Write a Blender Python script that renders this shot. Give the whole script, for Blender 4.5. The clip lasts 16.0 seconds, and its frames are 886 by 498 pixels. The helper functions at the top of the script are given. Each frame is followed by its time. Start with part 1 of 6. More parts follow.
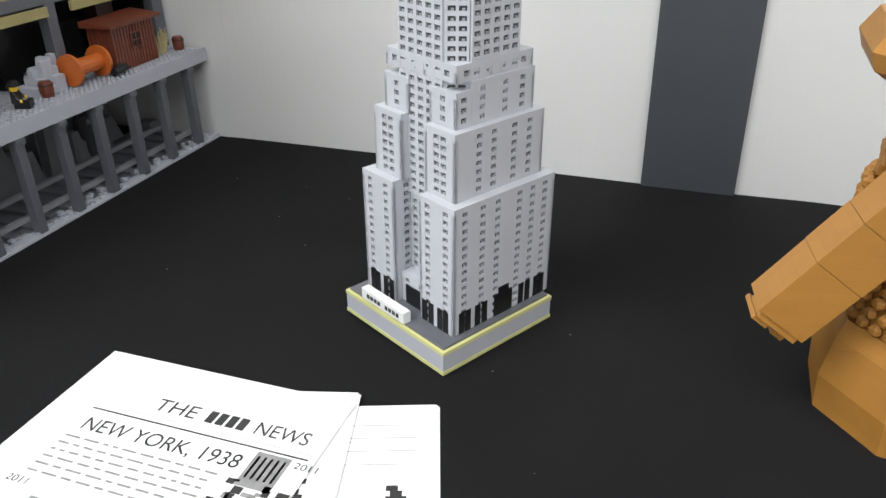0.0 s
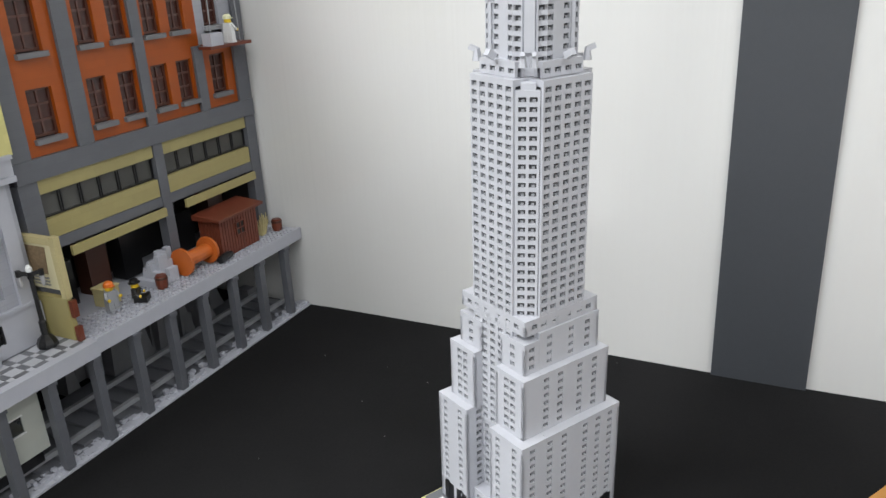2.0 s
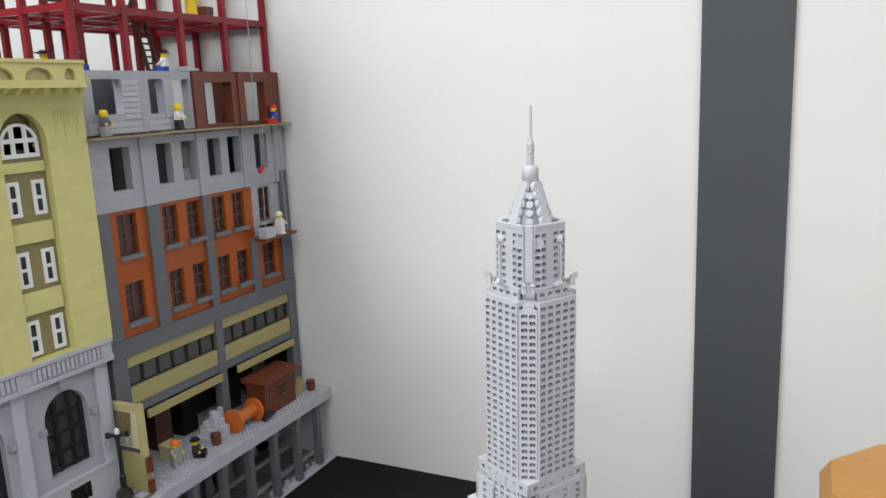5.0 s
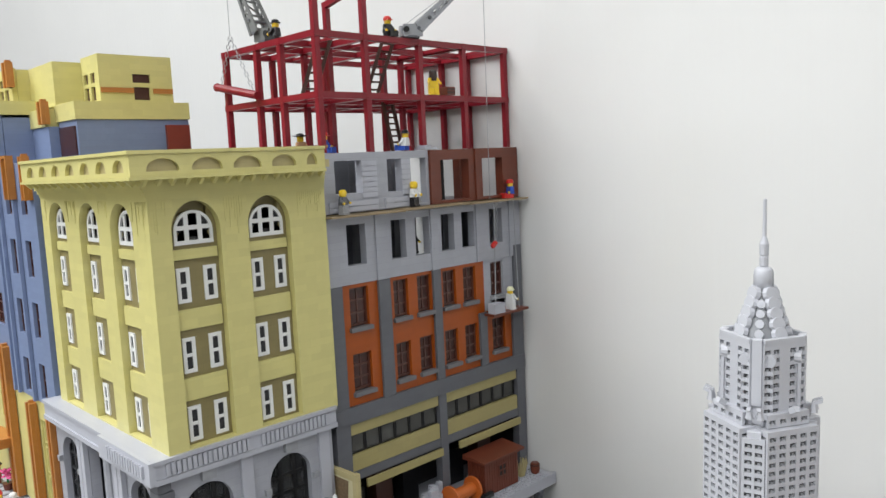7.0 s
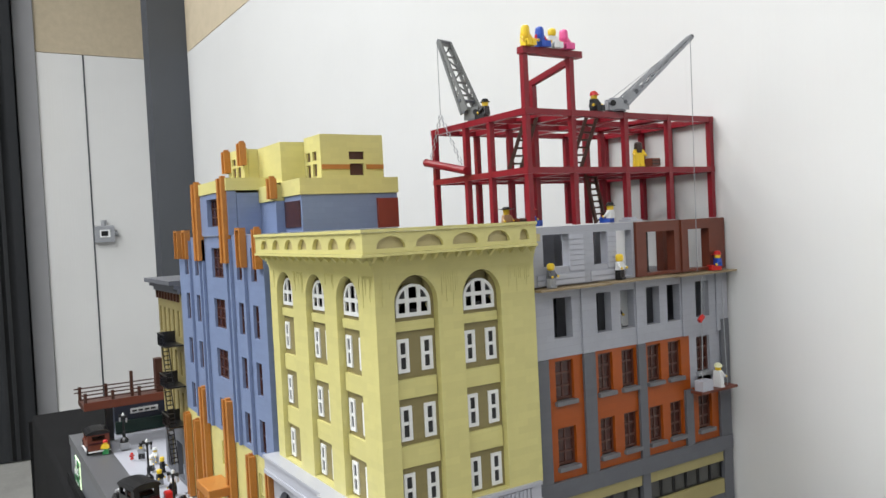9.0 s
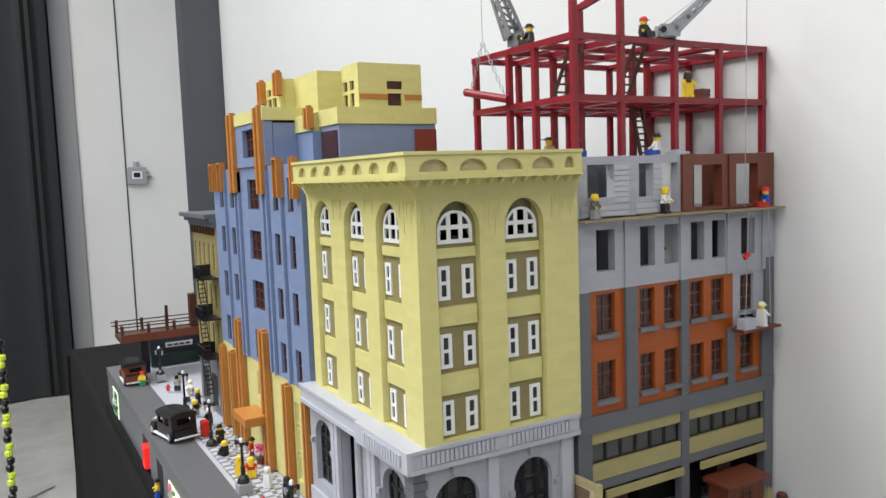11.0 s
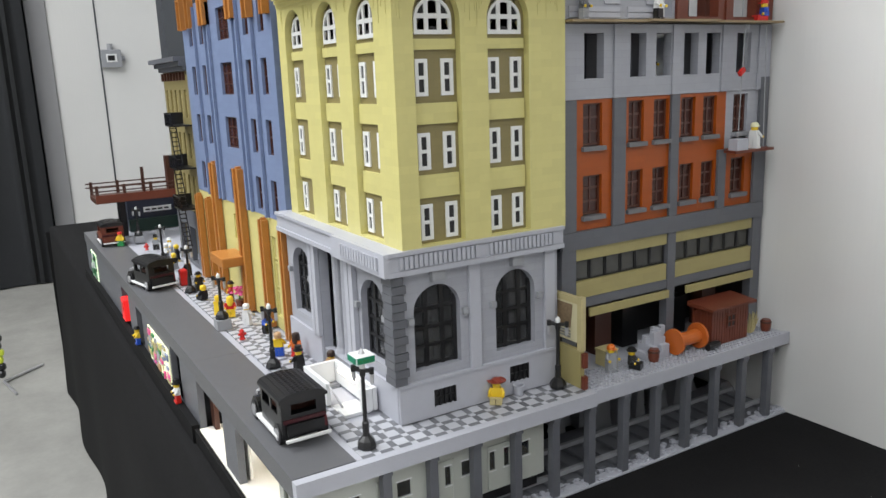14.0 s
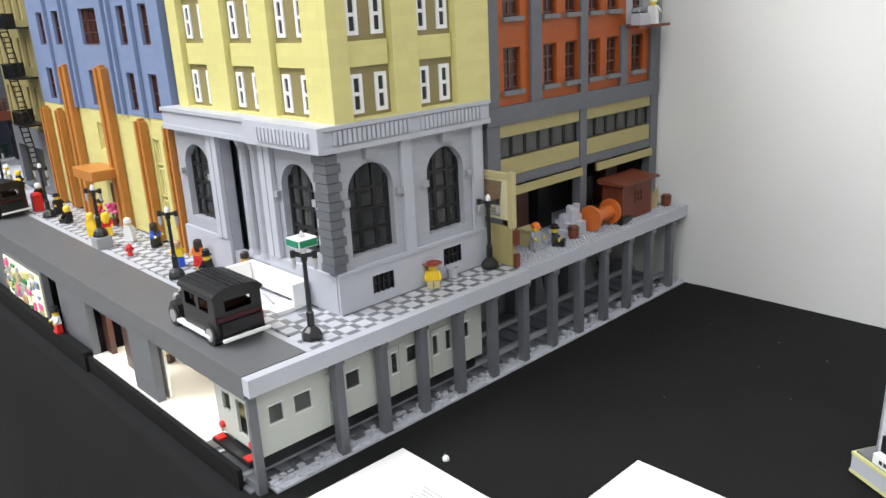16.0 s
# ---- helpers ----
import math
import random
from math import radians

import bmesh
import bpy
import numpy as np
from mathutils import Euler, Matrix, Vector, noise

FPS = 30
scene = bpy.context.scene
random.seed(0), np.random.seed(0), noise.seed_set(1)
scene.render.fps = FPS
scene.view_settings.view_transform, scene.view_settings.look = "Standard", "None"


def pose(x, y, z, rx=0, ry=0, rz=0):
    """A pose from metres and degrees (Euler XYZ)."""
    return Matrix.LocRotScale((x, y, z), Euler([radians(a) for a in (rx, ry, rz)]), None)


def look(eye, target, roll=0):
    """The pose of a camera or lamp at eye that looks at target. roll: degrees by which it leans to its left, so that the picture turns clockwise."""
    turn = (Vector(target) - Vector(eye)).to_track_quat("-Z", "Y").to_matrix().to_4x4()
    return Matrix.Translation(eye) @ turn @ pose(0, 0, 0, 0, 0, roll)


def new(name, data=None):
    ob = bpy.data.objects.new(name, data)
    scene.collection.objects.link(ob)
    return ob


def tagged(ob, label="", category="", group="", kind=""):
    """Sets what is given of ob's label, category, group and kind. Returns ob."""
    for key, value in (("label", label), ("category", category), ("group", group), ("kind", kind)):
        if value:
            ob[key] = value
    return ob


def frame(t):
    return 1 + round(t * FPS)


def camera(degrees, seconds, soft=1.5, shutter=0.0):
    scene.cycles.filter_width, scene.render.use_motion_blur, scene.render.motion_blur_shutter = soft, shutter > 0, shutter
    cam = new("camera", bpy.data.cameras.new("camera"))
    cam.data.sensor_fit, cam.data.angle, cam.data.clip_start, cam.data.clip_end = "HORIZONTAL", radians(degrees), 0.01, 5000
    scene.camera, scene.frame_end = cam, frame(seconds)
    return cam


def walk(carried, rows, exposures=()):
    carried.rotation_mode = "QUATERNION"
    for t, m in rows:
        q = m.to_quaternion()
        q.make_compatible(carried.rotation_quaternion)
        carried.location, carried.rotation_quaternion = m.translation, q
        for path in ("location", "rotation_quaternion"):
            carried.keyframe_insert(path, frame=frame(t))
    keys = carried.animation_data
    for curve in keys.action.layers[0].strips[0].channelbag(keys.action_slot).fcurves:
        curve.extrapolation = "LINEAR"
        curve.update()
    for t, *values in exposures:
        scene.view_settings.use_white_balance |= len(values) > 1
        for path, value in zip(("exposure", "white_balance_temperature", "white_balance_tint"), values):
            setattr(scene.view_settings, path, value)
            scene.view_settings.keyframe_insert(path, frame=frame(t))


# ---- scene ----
cam = camera(59.6, 16.0)
PATH = [
    (0, (0.714, -0.939, 0.401), (0.106, 0.718, -0.54), -1.2),
    (0.5, (0.702, -0.945, 0.423), (0.08, 0.733, -0.47), -1.2),
    (1, (0.701, -0.905, 0.455), (-0.064, 0.752, -0.363), -1.9),
    (1.5, (0.715, -0.896, 0.49), (-0.11, 0.756, -0.279), -2.1),
    (2, (0.725, -0.937, 0.536), (-0.105, 0.735, -0.181), -2.9),
    (2.5, (0.746, -0.953, 0.569), (-0.075, 0.751, -0.083), -3.4),
    (3, (0.754, -0.965, 0.588), (-0.066, 0.756, -0.02), -3.0),
    (3.5, (0.757, -0.975, 0.609), (-0.069, 0.76, 0.056), -3.1),
    (3.7, (0.758, -0.981, 0.621), (-0.074, 0.764, 0.106), -3.0),
    (5.8, (0.795, -1.147, 0.658), (-0.142, 0.586, 0.314), -2.5),
    (6, (0.792, -1.138, 0.661), (-0.247, 0.54, 0.338), -3.3),
    (6.5, (0.803, -1.056, 0.678), (-0.442, 0.485, 0.402), -3.3),
    (7, (0.809, -1.018, 0.685), (-0.619, 0.364, 0.458), -2.7),
    (7.5, (0.816, -1.021, 0.705), (-0.727, 0.246, 0.58), -3.3),
    (8, (0.809, -1.036, 0.726), (-0.794, 0.16, 0.7), -3.5),
    (8.5, (0.798, -1.053, 0.722), (-0.848, 0.083, 0.69), -2.9),
    (9, (0.779, -1.068, 0.712), (-0.915, -0.006, 0.65), -2.8),
    (11.5, (0.75, -1.076, 0.67), (-0.973, -0.091, 0.418), -2.1),
    (12, (0.745, -1.075, 0.651), (-0.971, -0.098, 0.333), -2.1),
    (12.5, (0.74, -1.075, 0.623), (-0.979, -0.1, 0.313), -2.3),
    (13, (0.736, -1.069, 0.598), (-0.976, -0.097, 0.245), -2.4),
    (13.5, (0.734, -1.061, 0.575), (-0.965, -0.086, 0.168), -2.7),
    (14, (0.731, -1.055, 0.551), (-0.95, -0.061, 0.119), -2.1),
    (14.5, (0.73, -1.054, 0.534), (-0.937, -0.058, 0.059), -2.2),
    (15, (0.727, -1.058, 0.516), (-0.94, -0.085, -0.007), -1.5),
    (15.5, (0.707, -1.079, 0.496), (-0.887, -0.001, -0.05), -1.4),
    (16, (0.633, -1.134, 0.473), (-0.764, 0.164, -0.129), -2.9),
]
walk(cam, [(t, look(eye, target, roll)) for t, eye, target, roll in PATH],
     [(0, 0.53), (3.5, 0.46), (6, 0.34), (9, 0.38), (12.5, 0.43), (14, 0.41), (14.5, 0.45), (15.5, 0.68), (16, 0.70)])

# ---- world and lights ----
world = bpy.data.worlds.new("hall_air")
scene.world = world
world.use_nodes = True
world.node_tree.nodes["Background"].inputs[0].default_value = (0.9, 0.95, 1.0, 1)
world.node_tree.nodes["Background"].inputs[1].default_value = 0.3


def ceiling_lamp(x, y, z, sx, sy, watts):
    data = bpy.data.lights.new("hall_lamp", "AREA")
    data.shape, data.size, data.size_y, data.energy, data.color = "RECTANGLE", sx, sy, watts, (0.96, 0.98, 1.0)
    ob = new("hall_lamp", data)
    ob.matrix_world = pose(x, y, z)
    return ob


ceiling_lamp(-1.4, -3.1, 3.6, 1.8, 3.6, 182)
ceiling_lamp(1.2, -3.1, 3.6, 1.8, 3.6, 60)
ceiling_lamp(3.6, -3.1, 3.6, 1.8, 3.6, 84)
ceiling_lamp(-4.0, -3.1, 3.6, 1.8, 3.6, 80)


# ---- mesh helpers ----
class Build:
    """Collects boxes, prisms and round bodies into one mesh."""

    def __init__(self):
        self.v, self.f, self.m, self.mi = [], [], [], 0

    def add(self, verts, faces):
        n = len(self.v)
        self.v += [tuple(p) for p in verts]
        self.f += [tuple(i + n for i in f) for f in faces]
        self.m += [self.mi] * len(faces)
        return self

    def box(self, x0, x1, y0, y1, z0, z1):
        x0, x1, y0, y1, z0, z1 = min(x0, x1), max(x0, x1), min(y0, y1), max(y0, y1), min(z0, z1), max(z0, z1)
        return self.add([(x0, y0, z0), (x1, y0, z0), (x1, y1, z0), (x0, y1, z0), (x0, y0, z1), (x1, y0, z1), (x1, y1, z1), (x0, y1, z1)],
                        [(0, 3, 2, 1), (4, 5, 6, 7), (0, 1, 5, 4), (1, 2, 6, 5), (2, 3, 7, 6), (3, 0, 4, 7)])

    def rbox(self, x0, x1, y0, y1, z0, z1, b=0.0006):
        """A box with its upper edges bevelled."""
        return self.add([(x0, y0, z0), (x1, y0, z0), (x1, y1, z0), (x0, y1, z0), (x0, y0, z1 - b), (x1, y0, z1 - b), (x1, y1, z1 - b), (x0, y1, z1 - b),
                         (x0 + b, y0 + b, z1), (x1 - b, y0 + b, z1), (x1 - b, y1 - b, z1), (x0 + b, y1 - b, z1)],
                        [(0, 3, 2, 1), (8, 9, 10, 11), (0, 1, 5, 4), (1, 2, 6, 5), (2, 3, 7, 6), (3, 0, 4, 7), (4, 5, 9, 8), (5, 6, 10, 9), (6, 7, 11, 10), (7, 4, 8, 11)])

    def taper(self, c, a, b, z0, z1, cx=0.0, cy=0.0):
        """Box with half sizes a below and b above; its top shifted by cx, cy."""
        x, y = c
        v = [(x + sx * a[0], y + sy * a[1], z0) for sx, sy in ((-1, -1), (1, -1), (1, 1), (-1, 1))]
        v += [(x + cx + sx * b[0], y + cy + sy * b[1], z1) for sx, sy in ((-1, -1), (1, -1), (1, 1), (-1, 1))]
        return self.add(v, [(0, 3, 2, 1), (4, 5, 6, 7), (0, 1, 5, 4), (1, 2, 6, 5), (2, 3, 7, 6), (3, 0, 4, 7)])

    def rod(self, p, q, r, r2=None, n=8):
        """A round rod from p to q."""
        p, q = Vector(p), Vector(q)
        r2 = r if r2 is None else r2
        d = (q - p).normalized()
        a = d.orthogonal().normalized()
        b = d.cross(a)
        ring = [(math.cos(2 * math.pi * i / n), math.sin(2 * math.pi * i / n)) for i in range(n)]
        v = [p + (a * c + b * s) * r for c, s in ring] + [q + (a * c + b * s) * r2 for c, s in ring]
        f = [(i, (i + 1) % n, n + (i + 1) % n, n + i) for i in range(n)]
        return self.add(v, f + [tuple(range(n - 1, -1, -1)), tuple(range(n, 2 * n))])

    def beam(self, p, q, w, h=None, up=(0, 0, 1)):
        """A square beam from p to q, w wide and h high."""
        p, q = Vector(p), Vector(q)
        h = w if h is None else h
        d = (q - p).normalized()
        s = d.cross(Vector(up))
        s = s.normalized() if s.length > 1e-6 else Vector((1, 0, 0))
        u = s.cross(d)
        v = [e + s * i * w / 2 + u * j * h / 2 for e in (p, q) for i, j in ((-1, -1), (1, -1), (1, 1), (-1, 1))]
        return self.add(v, [(0, 3, 2, 1), (4, 5, 6, 7), (0, 1, 5, 4), (1, 2, 6, 5), (2, 3, 7, 6), (3, 0, 4, 7)])

    def turn(self, x, y, profile, n=12):
        """A turned body round the upright at x, y; profile: pairs of radius and height."""
        v, f = [], []
        for r, z in profile:
            v += [(x + r * math.cos(2 * math.pi * i / n), y + r * math.sin(2 * math.pi * i / n), z) for i in range(n)]
        for k in range(len(profile) - 1):
            f += [(k * n + i, k * n + (i + 1) % n, (k + 1) * n + (i + 1) % n, (k + 1) * n + i) for i in range(n)]
        f += [tuple(range(n - 1, -1, -1)), tuple(range((len(profile) - 1) * n, len(profile) * n))]
        return self.add(v, f)

    def prism(self, pts, place, d0, d1):
        """An outline of (u, z) points drawn out from depth d0 to d1; place(u, d, z) gives the point."""
        n = len(pts)
        v = [place(u, d0, z) for u, z in pts] + [place(u, d1, z) for u, z in pts]
        f = [(i, (i + 1) % n, n + (i + 1) % n, n + i) for i in range(n)]
        return self.add(v, f + [tuple(range(n - 1, -1, -1)), tuple(range(n, 2 * n))])


class Side:
    """One side of a building: u runs along it, d stands out from it."""

    def __init__(self, plane, axis):
        self.plane, self.axis = plane, axis

    def at(self, u, d, z):
        return (self.plane + d, u, z) if self.axis == "x" else (u, self.plane - d, z)

    def box(self, b, u0, u1, d0, d1, z0, z1):
        p, q = self.at(u0, d0, z0), self.at(u1, d1, z1)
        return b.box(p[0], q[0], p[1], q[1], z0, z1)

    def wall(self, b, u0, u1, z0, z1, d0, d1, holes):
        """A wall with rectangular holes (u0, u1, z0, z1) through it."""
        us = sorted({u0, u1, *[round(h[0], 5) for h in holes], *[round(h[1], 5) for h in holes]})
        us = [u for u in us if u0 <= u <= u1]
        for a, c in zip(us, us[1:]):
            mid = (a + c) / 2
            z = z0
            for h in sorted((h for h in holes if h[0] < mid < h[1]), key=lambda h: h[2]):
                if h[2] > z:
                    self.box(b, a, c, d0, d1, z, h[2])
                z = max(z, h[3])
            if z < z1:
                self.box(b, a, c, d0, d1, z, z1)

    def arch(self, b, u0, u1, z0, z1, d0, d1, n=10):
        """The two corners over a round arch that springs at z0 and ends at z1."""
        c, r, h = (u0 + u1) / 2, (u1 - u0) / 2, z1 - z0
        for s in (-1, 1):
            pts = [(c + s * r, z1)] + [(c + s * r * math.cos(k * math.pi / 2 / n), z0 + h * math.sin(k * math.pi / 2 / n)) for k in range(n + 1)]
            b.prism(pts, self.at, d0, d1)


def mesh_of(name, b, mats, smooth=False):
    me = bpy.data.meshes.new(name)
    me.from_pydata(b.v, [], b.f)
    mats = mats if isinstance(mats, (list, tuple)) else [mats]
    for m in mats:
        me.materials.append(m)
    if len(mats) > 1:
        me.polygons.foreach_set("material_index", b.m)
    bm = bmesh.new()
    bm.from_mesh(me)
    bmesh.ops.recalc_face_normals(bm, faces=bm.faces)
    if len(b.v) < 6000:
        bmesh.ops.remove_doubles(bm, verts=bm.verts, dist=0.00001)
    bm.to_mesh(me)
    bm.free()
    if smooth:
        me.polygons.foreach_set("use_smooth", [True] * len(me.polygons))
    me.update()
    return me


def part(name, b, mats, parent=None, label="", smooth=False, bevel=0.0):
    ob = new(name, mesh_of(name, b, mats, smooth))
    if parent is not None:
        ob.parent = parent
        base = parent.parent.location if parent.parent is not None and parent.type == "MESH" else parent.location
        if parent.type == "EMPTY":
            ob.data.transform(Matrix.Translation(-parent.location))
        else:
            root = parent
            while root.parent is not None:
                root = root.parent
            if root.type == "EMPTY":
                ob.data.transform(Matrix.Translation(-root.location))
    if bevel:
        mod = ob.modifiers.new("edge", "BEVEL")
        mod.width, mod.segments, mod.limit_method = bevel, 2, "ANGLE"
    if label:
        ob["label"] = label
    return ob


def parts(name, b, mats, parent, label="", weld=False):
    """Every separate piece of b as a part of its own; weld: pieces that share corners stay together."""
    up = list(range(len(b.v)))
    if weld:
        seen = {}
        for i, p in enumerate(b.v):
            up[i] = seen.setdefault(tuple(round(q, 5) for q in p), i)

    def root(i):
        while up[i] != i:
            up[i] = up[up[i]]
            i = up[i]
        return i

    for f in b.f:
        r = root(f[0])
        for i in f[1:]:
            up[root(i)] = r
    groups = {}
    for f in b.f:
        groups.setdefault(root(f[0]), []).append(f)
    made = []
    for faces in groups.values():
        ids = sorted({i for f in faces for i in f})
        new_id = {i: k for k, i in enumerate(ids)}
        piece = Build().add([b.v[i] for i in ids], [tuple(new_id[i] for i in f) for f in faces])
        made.append(part(name, piece, mats, parent, label))
    return made


def thing(name, at, label, category, group="", kind=""):
    ob = new(name)
    ob.empty_display_size = 0.01
    ob.location = at
    return tagged(ob, label, category, group, kind)


def structure(name, b, mats, label, category, smooth=False):
    return tagged(part(name, b, mats, None, "", smooth), label, category, "", "structure")


# ---- materials ----
def shader(name, color, rough=0.35, metal=0.0, spec=0.5):
    m = bpy.data.materials.new(name)
    m.use_nodes = True
    p = m.node_tree.nodes["Principled BSDF"]
    p.inputs["Base Color"].default_value = (*color, 1)
    p.inputs["Roughness"].default_value = rough
    p.inputs["Metallic"].default_value = metal
    p.inputs["Specular IOR Level"].default_value = spec
    return m, m.node_tree, p


def node(tree, kind, **values):
    n = tree.nodes.new(kind)
    for key, value in values.items():
        n.inputs[key.replace("_", " ")].default_value = value
    return n


def varied(name, color, rough=0.35, spread=0.12, scale=60.0, fine=900.0, bump=0.15, metal=0.0, bricks=0.0, spec=0.5, pieces=0.0):
    """A surface whose colour and gloss wander at two scales; bricks: strength of the moulded joints; pieces: change from piece to piece."""
    m, t, p = shader(name, color, rough, metal, spec)
    geo = t.nodes.new("ShaderNodeTexCoord")
    big = node(t, "ShaderNodeTexNoise", Scale=scale, Detail=4.0, Roughness=0.6)
    small = node(t, "ShaderNodeTexNoise", Scale=fine, Detail=3.0, Roughness=0.6)
    t.links.new(geo.outputs["Object"], big.inputs["Vector"])
    t.links.new(geo.outputs["Object"], small.inputs["Vector"])
    mix = t.nodes.new("ShaderNodeMix")
    mix.data_type = "RGBA"
    mix.inputs["A"].default_value = (*[c * (1 - spread) for c in color], 1)
    mix.inputs["B"].default_value = (*[min(1, c * (1 + spread)) for c in color], 1)
    t.links.new(big.outputs["Fac"], mix.inputs["Factor"])
    out = mix.outputs["Result"]
    if bricks:
        sep = t.nodes.new("ShaderNodeSeparateXYZ")
        t.links.new(geo.outputs["Object"], sep.inputs[0])
        add = t.nodes.new("ShaderNodeMath")
        t.links.new(sep.outputs[0], add.inputs[0])
        t.links.new(sep.outputs[1], add.inputs[1])
        com = t.nodes.new("ShaderNodeCombineXYZ")
        t.links.new(add.outputs[0], com.inputs[0])
        t.links.new(sep.outputs[2], com.inputs[1])
        br = node(t, "ShaderNodeTexBrick", Scale=1.0, Mortar_Size=0.00022, Mortar_Smooth=0.3, Brick_Width=0.032, Row_Height=0.0096, Bias=0.0)
        br.inputs["Color1"].default_value = (1, 1, 1, 1)
        br.inputs["Color2"].default_value = (0.93, 0.93, 0.94, 1)
        br.inputs["Mortar"].default_value = (1 - bricks, 1 - bricks, 1 - bricks, 1)
        t.links.new(com.outputs[0], br.inputs["Vector"])
        mul = t.nodes.new("ShaderNodeMix")
        mul.data_type, mul.blend_type = "RGBA", "MULTIPLY"
        mul.inputs["Factor"].default_value = 1.0
        t.links.new(out, mul.inputs["A"])
        t.links.new(br.outputs["Color"], mul.inputs["B"])
        out = mul.outputs["Result"]
    if pieces:
        info = t.nodes.new("ShaderNodeObjectInfo")
        hsv = t.nodes.new("ShaderNodeHueSaturation")
        rng = node(t, "ShaderNodeMapRange")
        rng.inputs["To Min"].default_value, rng.inputs["To Max"].default_value = 1 - pieces, 1 + pieces
        t.links.new(info.outputs["Random"], rng.inputs["Value"])
        t.links.new(rng.outputs["Result"], hsv.inputs["Value"])
        t.links.new(out, hsv.inputs["Color"])
        out = hsv.outputs["Color"]
    t.links.new(out, p.inputs["Base Color"])
    ramp = node(t, "ShaderNodeMapRange")
    ramp.inputs["To Min"].default_value, ramp.inputs["To Max"].default_value = rough * 0.75, min(1, rough * 1.3)
    t.links.new(small.outputs["Fac"], ramp.inputs["Value"])
    t.links.new(ramp.outputs["Result"], p.inputs["Roughness"])
    bn = node(t, "ShaderNodeBump", Strength=bump, Distance=0.0004)
    t.links.new(small.outputs["Fac"], bn.inputs["Height"])
    t.links.new(bn.outputs["Normal"], p.inputs["Normal"])
    return m


def glass(name, tint, rough=0.05):
    m, t, p = shader(name, tint, rough)
    p.inputs["Transmission Weight"].default_value = 0.9
    p.inputs["IOR"].default_value = 1.3
    return m


def glow(name, color, strength):
    m, t, p = shader(name, color, 0.5)
    p.inputs["Emission Color"].default_value = (*color, 1)
    p.inputs["Emission Strength"].default_value = strength
    return m


LIGHT_GREY = varied("light_grey_plastic", (0.36, 0.37, 0.41), 0.38, 0.06, bricks=0.16)
PALE_GREY = varied("pale_grey_plastic", (0.42, 0.43, 0.48), 0.4, 0.05)
DARK_GREY = varied("dark_grey_plastic", (0.115, 0.12, 0.135), 0.4, 0.08, bricks=0.15)
ROAD_GREY = varied("road_grey_plastic", (0.105, 0.107, 0.115), 0.42, 0.1)
TILE_DARK = varied("dark_tile", (0.14, 0.145, 0.16), 0.35, 0.08, pieces=0.15)
TILE_LIGHT = varied("light_tile", (0.45, 0.46, 0.5), 0.35, 0.05, pieces=0.08)
YELLOW = varied("pale_yellow_plastic", (0.61, 0.56, 0.225), 0.38, 0.05, bricks=0.06)
DARK_TAN = varied("dark_tan_plastic", (0.24, 0.2, 0.085), 0.42, 0.06, bricks=0.15)
TAN = varied("tan_plastic", (0.5, 0.43, 0.22), 0.42, 0.07, bricks=0.12)
BLUE = varied("sand_blue_plastic", (0.18, 0.232, 0.37), 0.4, 0.07, bricks=0.15)
GOLD = varied("golden_brown_plastic", (0.43, 0.17, 0.035), 0.4, 0.1, bricks=0.12)
STATUE = varied("ochre_brick", (0.40, 0.185, 0.036), 0.42, 0.1, bricks=0.12)
ORANGE = varied("dark_orange_plastic", (0.35, 0.07, 0.003), 0.42, 0.07, bricks=0.14)
RED = varied("dark_red_plastic", (0.20, 0.006, 0.014), 0.35, 0.1)
BROWN = varied("reddish_brown_plastic", (0.14, 0.035, 0.018), 0.38, 0.12, bricks=0.12)
BROWN_DARK = varied("dark_brown_plastic", (0.06, 0.022, 0.014), 0.4, 0.1)
WHITE = varied("white_plastic", (0.75, 0.76, 0.76), 0.36, 0.04)
BLACK = varied("black_plastic", (0.009, 0.009, 0.01), 0.3, 0.1)
CLEAR = glass("smoky_window", (0.35, 0.36, 0.38))
BROWN_GLASS = varied("brown_window_plastic", (0.05, 0.016, 0.012), 0.2, 0.2)
# near-black colour that stands in for the shade inside rooms
ROOM_SHADE = varied("room_shade_black", (0.02, 0.02, 0.022), 0.6, 0.1)
CLOTH = varied("black_cloth", (0.0105, 0.0105, 0.011), 0.9, 0.3, 9.0, 300.0, 0.25, spec=0.1)


def brushed_board(name, color):
    """A glossy white board painted with upright brush strokes."""
    m = varied(name, color, 0.16, 0.06, 1.7, 130.0, 0.1, spec=0.9)
    t = m.node_tree
    p = t.nodes["Principled BSDF"]
    geo = t.nodes.new("ShaderNodeTexCoord")
    stretch = t.nodes.new("ShaderNodeMapping")
    stretch.inputs["Scale"].default_value = (150.0, 150.0, 1.5)
    strokes = node(t, "ShaderNodeTexNoise", Scale=1.0, Detail=2.0, Roughness=0.5)
    bn = node(t, "ShaderNodeBump", Strength=0.35, Distance=0.0012)
    t.links.new(geo.outputs["Object"], stretch.inputs["Vector"])
    t.links.new(stretch.outputs["Vector"], strokes.inputs["Vector"])
    t.links.new(strokes.outputs["Fac"], bn.inputs["Height"])
    t.links.new(bn.outputs["Normal"], p.inputs["Normal"])
    return m


